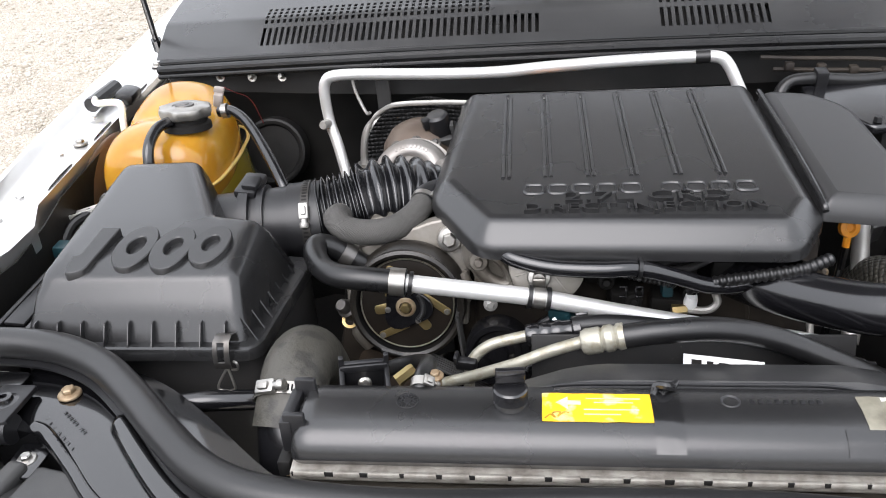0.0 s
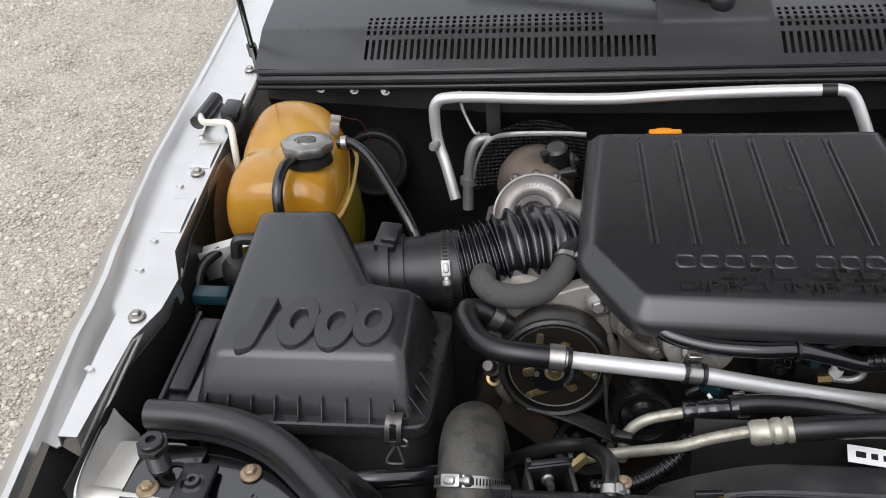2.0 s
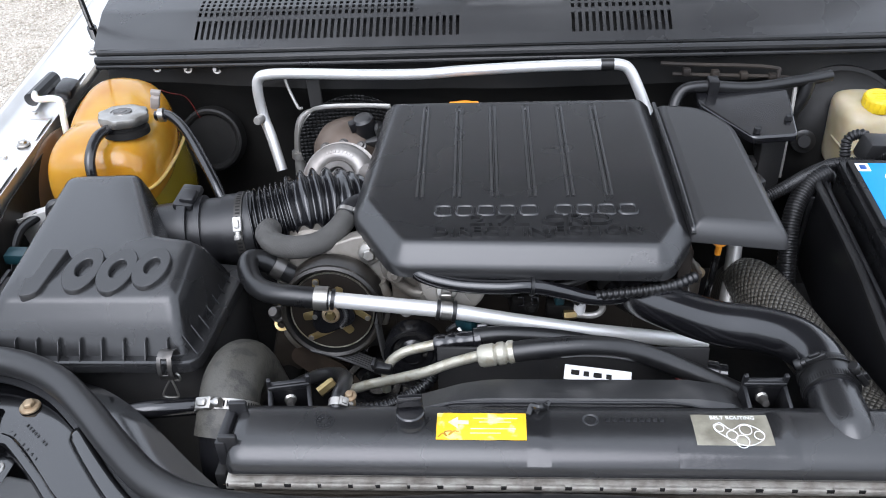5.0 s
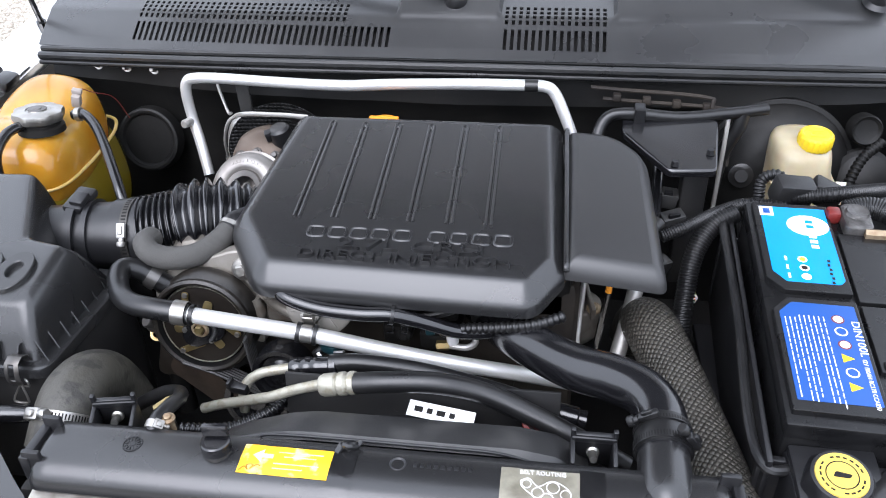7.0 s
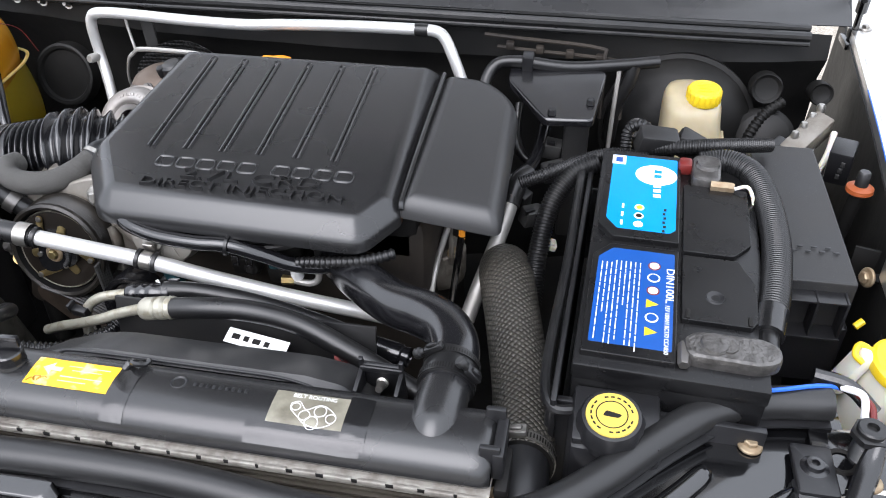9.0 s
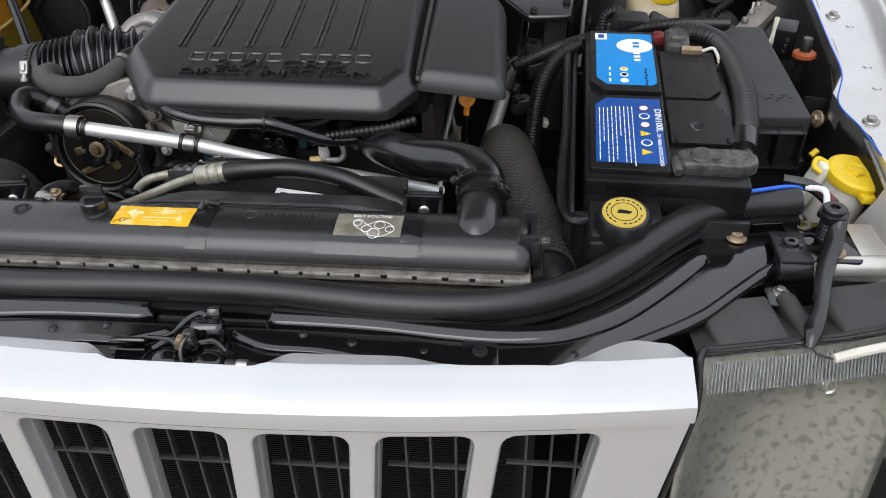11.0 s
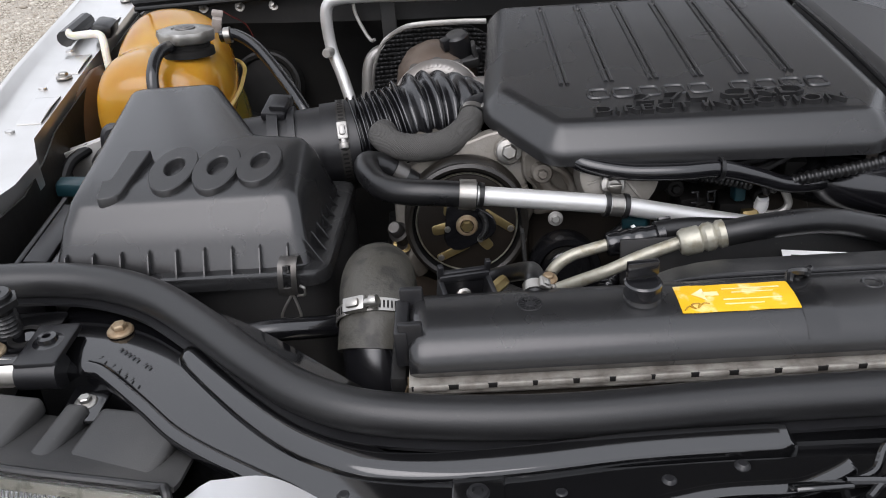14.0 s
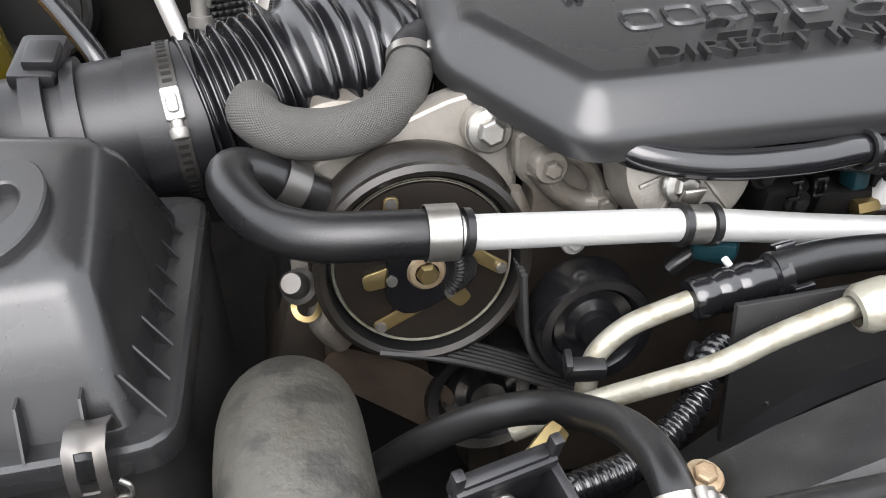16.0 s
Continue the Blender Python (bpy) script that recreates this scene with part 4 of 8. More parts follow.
TL = spline([(-0.728, 0.052, 0.984), (-0.708, 0.036, 0.983), (-0.690, 0.016, 0.981), (-0.668, -0.006, 0.982), (-0.642, -0.024, 0.981), (-0.630, -0.044, 0.966)], 6)


def tape_at(i, w, lift=0.0):
    t = (TL[min(i + 1, len(TL) - 1)] - TL[max(i - 1, 0)]).normalized()
    side = Vector((t.y, -t.x, 0)).normalized()
    half = 0.015 * (1 - 0.35 * (i / len(TL)) ** 2) + 0.003 * noise.noise((i * 0.7, w, 2))
    return TL[i] + side * half * w + Vector((0, 0, 0.003 * noise.noise((i * 0.5, w * 2.2, 5)) + lift))


part("strip", sheet(tape_at, range(len(TL)), [-1, -0.6, -0.2, 0.2, 0.6, 1], 0.0008), mat("wrinkled_grey_tape", (0.045, 0.046, 0.046), 0.28, tint=(0.10, 0.10, 0.098), amount=0.8, scale=60, bump=0.8, bump_scale=120), tp)
part("teal_end", sheet(lambda i, w: tape_at(i, w, 0.0015), range(8), [-1, -0.5, 0, 0.5, 0.9], 0.0008), mat("teal_tape", (0.01, 0.23, 0.17), 0.35, tint=(0.02, 0.35, 0.27), amount=0.6, scale=60, bump=0.6, bump_scale=120), tp, "bright teal torn end")

# gas struts of the raised hood
for s in (-1, 1):
    p = thing("gas_strut", "black gas strut holding the hood at the wing", "gas strut", (XC + s * 0.80, 1.0, 1.07), group="gas struts of the hood")
    a, b = Vector((XC + s * 0.785, 0.93, 1.075)), Vector((XC + s * 0.735, 0.70, 1.76))
    part("ball_joint", lathe([(0, 0.012), (0.009, 0.008), (0.011, 0), (0.008, -0.01), (0, -0.012)], 14, Matrix.Translation(a)), PLASTIC, p)
    part("rod", tube([a, a.lerp(b, 0.45)], 0.005, 10, 2), COATED, p)
    part("cylinder", tube([a.lerp(b, 0.06), a.lerp(b, 0.09)], 0.009, 10, 2), COATED, p)
    part("barrel", tube([a.lerp(b, 0.45), b], 0.011, 12, 2), COATED, p)
    part("foot", block((0.03, 0.05, 0.012), pose(a.x, a.y, a.z - 0.02), 0.003), COATED, p)

# raised hood on its struts, above the view
def hood_at(x, v):
    return (x * (1 - 0.10 * v), 1.05 - 0.58 * v - 0.05 * math.cos(x * 1.8), 1.25 + 1.05 * v)


# unseen: pale part and dark liner are laid out to shape the covers' reflections
hood = tagged(part("hood", sheet(hood_at, [-0.74 + 0.1233 * i for i in range(13)], [0.10 + 0.1125 * i for i in range(9)], -0.02), UNDERSIDE), "open silver hood raised over the engine bay", "hood", kind="structure")
part("liner", sheet(lambda x, v: Vector(hood_at(x, v)) + Vector((0, -0.030, -0.016)), [-0.60 + 0.1 * i for i in range(13)], [0.27 + 0.07 * i for i in range(11)], 0.006), LINER, hood, "dark felt liner")
for x in (-0.45, -0.15, 0.15, 0.45):
    part("stiffener", sheet(lambda u, v: Vector(hood_at(x + u * 0.03, v)) + Vector((0, -0.030, -0.018)) * (1 - 0.5 * abs(u)), [-1, -0.6, 0.6, 1], [0.11 + 0.018 * i for i in range(9)], 0.002), UNDERSIDE, hood)

# unseen ring added far round the yard, low and pale to set the horizon light
bm = sheet(lambda a, k: (16 * math.cos(a), 16 * math.sin(a), (-0.2, 1.2, 2.5 + 0.9 * noise.noise((a * 4, 0, 7)))[k]), [math.radians(5 * i) for i in range(73)], range(3))
tagged(part("backdrop", bm, mat("pale_horizon_ring", (0.26, 0.25, 0.22), 0.9, tint=(0.13, 0.14, 0.10), amount=0.9, scale=0.8)), "unseen pale ring added far round the yard", "yard wall", kind="structure")


# ---- engine covers ----
def cover_z(x, y):
    return 1.0775 + 0.132 * (y - 0.30)


ec = thing("engine_cover", "matte black plastic engine cover with six grooves and raised lettering", "engine cover", (-0.03, 0.42, 1.04))
OUT = [(-0.226, 0.612), (-0.246, 0.362), (-0.186, 0.266), (0.137, 0.256), (0.170, 0.312), (0.160, 0.612)]
RINGS = [(0.004, 0.037), (0.0, 0.0355), (0.0, 0.0285), (0.0005, 0.0245), (0.002, 0.0205), (0.0045, 0.0172), (0.0140, 0.0066), (0.0170, 0.0040), (0.0205, 0.0016), (0.0245, 0.0004), (0.029, 0.0)]
part("top_shell", shell(OUT, [0.014, 0.020, 0.020, 0.018, 0.008, 0.010], RINGS, cover_z, 7), COVER, ec, angle=60)
for i in range(6):
    x = -0.161 + 0.0468 * i
    x1 = -0.158 + 0.0468 * i
    bm = bmesh.new()
    for d in (-0.0033, 0.0033):
        tube([(x + d, 0.573, cover_z(x, 0.573)), (x1 + d, 0.366, cover_z(x1, 0.366))], 0.0025, 8, 6, bm=bm)
    tube([(x - 0.0033, 0.573, cover_z(x, 0.573)), (x, 0.577, cover_z(x, 0.577)), (x + 0.0033, 0.573, cover_z(x, 0.573))], 0.0025, 8, 4, bm=bm)
    lathe([(0, 0.0022), (0.002, 0.002), (0.003, 0.0)], 10, pose(x, 0.569, cover_z(x, 0.569)), bm)
    part("groove", bm, COVER, ec)
tilt = pose(0, 0, 0, math.degrees(math.atan(0.132)), 0, 0)


def on_cover(x, y):
    return Matrix.Translation((x, y, cover_z(x, y) - 0.0004)) @ tilt


writing("lettering", "DIRECT INJECTION", on_cover(-0.137, 0.2925), 0.0128, 0.2435, 0.0055, COVER, ec, "raised black lettering", bold=-0.006)
writing("lettering", "2.7L CRD", on_cover(-0.094, 0.3105), 0.0170, 0.1685, 0.0055, COVER, ec, "raised black lettering", bold=-0.006)
for k, x in enumerate((-0.137, -0.111, -0.085, -0.059, -0.033, 0.009, 0.0345, 0.060, 0.0855)):
    ring = rounded([(0, 0), (0.0205, 0), (0.0205, 0.0185), (0, 0.0185)], 0.006, 4)
    bm = bmesh.new()
    m = on_cover(x, 0.3315)
    tube([m @ Vector((p.x, p.y, 0.0004)) for p in ring[::2]] + [m @ Vector((ring[0].x, ring[0].y, 0.0003))], 0.0020, 6, 2, bm=bm)
    part("raised_bar", bm, COVER, ec)

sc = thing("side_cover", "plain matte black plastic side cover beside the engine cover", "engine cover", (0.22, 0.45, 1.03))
part("top_shell", shell([(0.1635, 0.604), (0.1665, 0.312), (0.284, 0.306), (0.276, 0.558), (0.232, 0.606)], [0.004, 0.006, 0.014, 0.03, 0.03], [(0.002, 0.027), (0, 0.026), (0.0005, 0.020), (0.003, 0.012), (0.008, 0.005), (0.013, 0.001), (0.018, 0)], lambda x, y: 1.079 + 0.095 * (y - 0.30) - 0.08 * (x - 0.16)), SKYLIT, sc, angle=60)
part("edge_strip", tube([(0.1655, 0.60, 1.103), (0.1675, 0.45, 1.089), (0.169, 0.33, 1.073), (0.170, 0.312, 1.065)], 0.0035, 8), COVER, sc)


# ---- air cleaner ----
ab = thing("air_cleaner", "black plastic air cleaner box with raised shapes on its lid", "air cleaner", (-0.53, 0.30, 0.86))
LT = [(-0.634, 0.196), (-0.4225, 0.196), (-0.4205, 0.293), (-0.474, 0.303), (-0.543, 0.440), (-0.641, 0.436)]
LB = [(-0.652, 0.170), (-0.412, 0.170), (-0.404, 0.335), (-0.466, 0.340), (-0.522, 0.450), (-0.658, 0.450)]


def lid_z(x, y):
    return lin(y, (0.19, 0.205, 0.22, 0.24, 0.265, 0.30, 0.44), (1.052, 1.0580, 1.0630, 1.0685, 1.0735, 1.079, 1.0905))


def lid_ring(k):
    """Section k of the lid, from its foot to the flat of its top."""
    rad = [0.013, 0.013, 0.010, 0.010, 0.010, 0.012]
    if k < 3:
        f = (0.0, 0.45, 0.75)[k]
        pts = [Vector(p).lerp(Vector(q), f) for p, q in zip(LB, LT)]
        return [Vector((p.x, p.y, 0.996 + f * (lid_z(p.x, p.y) - 0.996))) for p in rounded(pts, rad, 6)]
    d, drop = ((0.0, 0.0085), (0.0025, 0.0040), (0.006, 0.0014), (0.011, 0.0003), (0.018, 0.0))[k - 3]
    return [Vector((p.x, p.y, lid_z(p.x, p.y) - drop)) for p in rounded(shrunk(LT, d), rad, 6)]


bm = bmesh.new()
rings = [[bm.verts.new(c) for c in lid_ring(k)] for k in range(8)]
for p, q in zip(rings, rings[1:]):
    for j in range(len(p)):
        k = (j + 1) % len(p)
        bm.faces.new((p[j], p[k], q[k], q[j]))
top = bm.faces.new(rings[-1])
for y in (0.22, 0.24, 0.265, 0.30):
    bmesh.ops.bisect_plane(bm, geom=list({v for f in bm.faces if len(f.verts) > 4 for v in f.verts}) + list({e for f in bm.faces if len(f.verts) > 4 for e in f.edges}) + [f for f in bm.faces if len(f.verts) > 4], plane_co=(0, y, 0), plane_no=(0, 1, 0))
lid = part("lid", bm, COVER, ab, angle=50)
base = [(-0.668, 0.158), (-0.396, 0.158), (-0.386, 0.35), (-0.46, 0.36), (-0.515, 0.46), (-0.672, 0.46)]
part("flange", slab(base, 0.984, 0.998, 0.02, 0.004), COVER, ab)
part("tray", slab([(x * 0.99 - 0.006, y * 0.96 + 0.018) for x, y in base], 0.80, 0.986, 0.03, 0.004), DUSTY, ab)
for i in range(9):
    x = -0.6345 + 0.0253 * i
    bm = bmesh.new()
    vs = [bm.verts.new((x + d, y, z)) for d in (-0.0006, 0.0006) for y, z in ((0.1605, 0.997), (0.178, 0.997), (0.184, 1.018), (0.1735, 1.018))]
    for f in ((0, 1, 2, 3), (7, 6, 5, 4), (0, 3, 7, 4), (3, 2, 6, 7), (2, 1, 5, 6), (1, 0, 4, 5)):
        bm.faces.new([vs[k] for k in f])
    part("rib", bm, COVER, lid)
for i in range(7):
    y = 0.180 + 0.0225 * i
    m = pose(-0.412 + 0.012 * (y - 0.18), y, 0.992, 0, 0, -28)
    bm = bmesh.new()
    vs = [bm.verts.new(m @ Vector(c)) for c in ((-0.006, -0.0006, 0.027), (0.0135, -0.0006, 0.004), (-0.006, -0.0006, 0.0), (-0.006, 0.0006, 0.027), (0.0135, 0.0006, 0.004), (-0.006, 0.0006, 0.0))]
    for f in ((0, 2, 1), (3, 4, 5), (0, 1, 4, 3), (1, 2, 5, 4), (2, 0, 3, 5)):
        bm.faces.new([vs[k] for k in f])
    part("gusset", bm, COVER, lid)
# raised emblem: a slanted bar and three plain oval rings
def raised(outer, inner):
    """A raised flat shape on the lid, with an opening if inner is given."""
    bm = bmesh.new()
    loops = [(outer, 0.004), (outer, -0.0050), (shrunk(outer, 0.0009), -0.0060)]
    if inner:
        loops += [(shrunk(inner, -0.0009), -0.0060), (inner, -0.0050), (inner, 0.003)]
    prev = None
    for loop, drop in loops:
        cur = [bm.verts.new((p[0], p[1], lid_z(p[0], p[1]) - drop)) for p in loop]
        if prev:
            for j in range(len(cur)):
                bm.faces.new((prev[j], prev[(j + 1) % len(cur)], cur[(j + 1) % len(cur)], cur[j]))
        prev = cur
    if not inner:
        bm.faces.new(prev)
    return bm


def oval(x, y, a, b, lean, n=28):
    return [Vector((x + a * math.cos(k) + lean * b * math.sin(k), y + b * math.sin(k))) for k in [2 * math.pi * i / n for i in range(n)]]


part("emblem_shape", raised(rounded([(-0.604, 0.199), (-0.583, 0.203), (-0.569, 0.268), (-0.590, 0.268), (-0.596, 0.224), (-0.604, 0.224)], [0.006, 0.010, 0.002, 0.002, 0.006, 0.002], 5), None), SKYLIT, lid, "raised black slanted bar")
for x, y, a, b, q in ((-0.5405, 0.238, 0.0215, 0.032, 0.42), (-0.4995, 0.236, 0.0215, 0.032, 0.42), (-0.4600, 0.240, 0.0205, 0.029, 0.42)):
    part("emblem_shape", raised(oval(x, y, a, b, 0.10), oval(x + 0.001, y + 0.001, a * q, b * q, 0.10)), SKYLIT, lid, "raised black oval ring")
CLIP = [(0.170, 1.000), (0.167, 1.010), (0.159, 1.0135), (0.1515, 1.010), (0.1480, 1.000), (0.1478, 0.990), (0.1510, 0.981), (0.1570, 0.977)]
x = -0.4275
clip = part("clip", sheet(lambda u, k: (x + 0.0082 * u - 0.0008 * k, CLIP[k][0] + 0.0012 * u * u, CLIP[k][1]), [-1, -0.75, -0.42, 0, 0.42, 0.75, 1], range(8), 0.0012, lambda i, j: i in (2, 3) and j in (3, 4)), STEEL, ab, "bare metal spring clip", angle=60)
part("wire_loop", tube([(x - 0.002, 0.154, 0.980), (x - 0.013, 0.150, 0.962), (x - 0.012, 0.149, 0.956), (x + 0.002, 0.149, 0.956), (x + 0.003, 0.150, 0.962), (x - 0.002, 0.154, 0.980)], 0.0013, 8, 6), ZINC, clip)
part("wire_ear", tube([(x + 0.006, 0.153, 0.988), (x + 0.010, 0.151, 0.986), (x + 0.009, 0.152, 0.979), (x + 0.002, 0.154, 0.977)], 0.0013, 8, 5), ZINC, clip)
duct = thing("duct_panel", "dark ribbed plastic duct beside the air cleaner", "air duct", (-0.69, 0.22, 0.95))
part("panel", block((0.035, 0.16, 0.05), pose(-0.695, 0.255, 0.945, 0, 8, 4), 0.004), PLASTIC, duct)
part("ridge", block((0.006, 0.16, 0.06), pose(-0.705, 0.255, 0.945, 0, 8, 4), 0.002), PLASTIC, duct)
part("flap", block((0.022, 0.12, 0.004), pose(-0.683, 0.26, 0.998, 0, 8, 4), 0.001), PLASTIC, duct)

# ---- intake neck, bellows, turbo ----
ih = thing("intake_hose", "glossy black corrugated intake bellows with a steel clamp", "intake hose", (-0.38, 0.41, 0.96))
part("neck", tube([(-0.545, 0.398, 1.008), (-0.49, 0.405, 1.010), (-0.43, 0.411, 1.012), (-0.39, 0.414, 1.013)], (0.044, 0.0455, 0.047, 0.047), 32, 8), PLASTIC, ih)
part("neck_ring", lathe([(0.047, -0.006), (0.053, -0.006), (0.0535, 0.006), (0.047, 0.006)], 36, aim((-0.478, 0.4065, 1.0105), (1, 0.12, 0.02))), PLASTIC, ih)
part("neck_ring", lathe([(0.046, -0.004), (0.051, -0.004), (0.0515, 0.004), (0.046, 0.004)], 36, aim((-0.458, 0.4085, 1.011), (1, 0.12, 0.02))), PLASTIC, ih)
part("cuff", tube([(-0.425, 0.410, 1.0125), (-0.385, 0.415, 1.014)], 0.0505, 36, 4), PLASTIC, ih)
part("bellows", tube([(-0.392, 0.414, 1.014), (-0.362, 0.422, 1.017), (-0.332, 0.432, 1.020)], (0.049, 0.050, 0.051), 36, 10, 8, 0.009), GLOSSY, ih, angle=180)
part("bellows_large", tube([(-0.338, 0.430, 1.020), (-0.318, 0.435, 1.023), (-0.290, 0.445, 1.020), (-0.258, 0.460, 1.006)], (0.054, 0.0575, 0.056, 0.050), 40, 10, 7, 0.0110), GLOSSY, ih, angle=180)
part("inlet_elbow", tube([(-0.266, 0.456, 0.996), (-0.254, 0.478, 0.965), (-0.250, 0.51, 0.935)], (0.040, 0.034, 0.032), 30), GLOSSY, ih)
part("strap", tube([(-0.262, 0.440, 0.995), (-0.256, 0.462, 1.030), (-0.262, 0.485, 1.047), (-0.270, 0.470, 1.052)], 0.0032, 8, 6), PLASTIC, ih)
part("sensor", block((0.028, 0.045, 0.012), pose(-0.475, 0.418, 1.056, 10, 4, -6), 0.004), PLASTIC, ih)
part("sensor_plug", block((0.020, 0.022, 0.010), pose(-0.47, 0.410, 1.064, 16, 4, -6), 0.003), PLASTIC, ih)
clampband("hose_clamp", (-0.402, 0.4125, 1.0135), (1, 0.12, 0.03), 0.051, 0.010, ih, "dark band clamp with a bright screw", BANDSTEEL, screw=(0, -0.75, 0.6), screw_mat=DULL)

tb = thing("turbocharger", "dull cast metal turbocharger under a crimped heat shield", "turbocharger", (-0.28, 0.62, 0.90))
TM = aim((-0.296, 0.556, 1.008), (-0.06, -0.78, 0.62))
part("turbine_dome", lathe([(0, 0.050), (0.020, 0.047), (0.040, 0.036), (0.053, 0.018), (0.058, -0.004), (0.054, -0.03)], 36, pose(-0.297, 0.655, 1.010, 10, -4, 0)), mat("heat_stained_iron", (0.16, 0.125, 0.10), 0.5, 0.5, tint=(0.07, 0.05, 0.038), amount=0.7, scale=22, grain=0.6, grain_scale=500), tb, "brown heat-stained dome")
scroll = lathe([(0.026, 0.016), (0.030, 0.021), (0.036, 0.0235), (0.044, 0.0225), (0.051, 0.017), (0.0555, 0.008), (0.0555, -0.004), (0.050, -0.014), (0.040, -0.02), (0, -0.02)], 44, TM)
part("scroll", scroll, TURBO, tb, "bright cast compressor scroll")
part("scroll_seam", lathe([(0.0553, -0.002), (0.060, -0.003), (0.0605, -0.009), (0.055, -0.011)], 44, TM), TURBO, tb)
part("inner_ring", lathe([(0.018, 0.020), (0.026, 0.022), (0.0285, 0.018)], 36, TM), STEEL, tb)
for k in range(9):
    a = radians(58 + 8 * k)
    part("cast_bar", block((0.0032, 0.0045, 0.0012), TM @ pose(0.040 * math.cos(a), 0.040 * math.sin(a), 0.0228, 0, 0, math.degrees(a) - 90), 0.0004), TURBO, tb)
part("scroll_outlet", tube([TM @ Vector((0.035, 0.010, 0.0)), (-0.238, 0.53, 1.03), (-0.215, 0.50, 1.032), (-0.19, 0.48, 1.030)], (0.017, 0.016, 0.016), 18), TURBO, tb)
part("outlet_hose", tube([(-0.212, 0.498, 1.032), (-0.18, 0.475, 1.028), (-0.15, 0.46, 1.02)], 0.0185, 18), RUBBER, tb)
part("outlet", tube([(-0.345, 0.60, 0.99), (-0.352, 0.59, 0.95), (-0.345, 0.57, 0.90)], 0.020, 16), TURBO, tb)
for k, (x, y, z) in enumerate(((-0.325, 0.612, 1.036), (-0.268, 0.607, 1.040), (-0.295, 0.604, 1.046))):
    hexbolt("bolt", (x, y, z), (-0.05, -0.6, 0.8), 0.005, STEEL, tb)
AM = pose(-0.264, 0.642, 1.050, 12, -10, 0)
part("actuator", lathe([(0, 0.024), (0.013, 0.024), (0.0165, 0.021), (0.018, 0.004), (0.016, -0.012), (0, -0.014)], 24, AM), PLASTIC, tb, "black round valve")
part("actuator_disc", lathe([(0, 0.0252), (0.0115, 0.0252), (0.013, 0.0242)], 24, AM), GREYED, tb, "grey cap")
part("actuator_plug", block((0.016, 0.014, 0.016), AM @ pose(-0.014, -0.006, 0.008, 0, 0, 20), 0.002), PLASTIC, tb)
part("actuator_bracket", join(block((0.040, 0.012, 0.016), AM @ pose(0.004, -0.014, -0.022, 12, 0, 0), 0.003), block((0.006, 0.016, 0.030), AM @ pose(0.020, -0.012, -0.018), 0.002)), GREYED, tb)
part("actuator_base", block((0.035, 0.04, 0.02), pose(-0.255, 0.655, 1.03, 0, 0, 20), 0.004), PLASTIC, tb)
hs = thing("heat_shield", "crimped grey sheet-metal heat shield behind the turbocharger", "heat shield", (-0.28, 0.70, 0.92))
part("rim", tube([(-0.396, 0.722, 0.975), (-0.389, 0.706, 1.012), (-0.374, 0.695, 1.048), (-0.358, 0.690, 1.063), (-0.336, 0.665, 1.079), (-0.315, 0.660, 1.083), (-0.285, 0.658, 1.084), (-0.255, 0.657, 1.084), (-0.225, 0.655, 1.083)], 0.0024, 8, 5, squash=(1, 1, 1.6)), DULL, hs)
bm = sheet(lambda a, k: (-0.290 + 0.108 * math.cos(a) * k, 0.735 + 0.02 * (1 - k) - 0.03 * max(math.cos(a), 0) * k, 0.975 + 0.095 * math.sin(a) * k), [math.radians(-20 + 8 * i) for i in range(28)], [0.2, 0.6, 1.0], 0.0015)
part("back", bm, woven(mat("dimpled_dark_shield", (0.02, 0.02, 0.02), 0.5, 0.7, scale=20), 150, 1.0, 0.004), hs)
cp = thing("coolant_pipe", "white-grey metal pipe elbow by the heat shield", "pipe", (-0.39, 0.66, 0.94))
part("pipe", tube([(-0.414, 0.770, 0.89), (-0.411, 0.778, 0.945), (-0.405, 0.783, 0.99), (-0.392, 0.786, 1.010), (-0.372, 0.788, 1.014)], 0.0095, 14), DULL, cp)
part("collar", lathe([(0.011, -0.006), (0.015, -0.006), (0.015, 0.006), (0.011, 0.006)], 18, aim((-0.4105, 0.778, 0.940), (0.05, 0.1, 1))), DULL, cp)

# ---- coolant expansion tank ----
et = thing("expansion_tank", "amber translucent coolant tank with a pressure cap", "expansion tank", (-0.65, 0.64, 0.90))


def blob(cage, faces, levels=3):
    bm = bmesh.new()
    vs = [bm.verts.new(c) for c in cage]
    for f in faces:
        bm.faces.new([vs[k] for k in f])
    bmesh.ops.recalc_face_normals(bm, faces=bm.faces)
    for _ in range(levels):
        me = bpy.data.meshes.new("cage")
        bm.to_mesh(me)
        ob = bpy.data.objects.new("cage", me)
        scene.collection.objects.link(ob)
        ob.modifiers.new("s", "SUBSURF").levels = levels
        dg = bpy.context.evaluated_depsgraph_get()
        out = bmesh.new()
        out.from_mesh(ob.evaluated_get(dg).to_mesh())
        bpy.data.objects.remove(ob)
        bpy.data.meshes.remove(me)
        bm.free()
        return out


def lofted(levels_xy, caps=True):
    """A cage of stacked four-sided sections, rounded."""
    cage, faces = [], []
    n = len(levels_xy[0])
    for sec in levels_xy:
        cage += sec
    for i in range(len(levels_xy) - 1):
        for j in range(n):
            k = (j + 1) % n
            faces.append((i * n + j, i * n + k, (i + 1) * n + k, (i + 1) * n + j))
    faces += [tuple(range(n))[::-1], tuple((len(levels_xy) - 1) * n + j for j in range(n))]
    return blob(cage, faces)


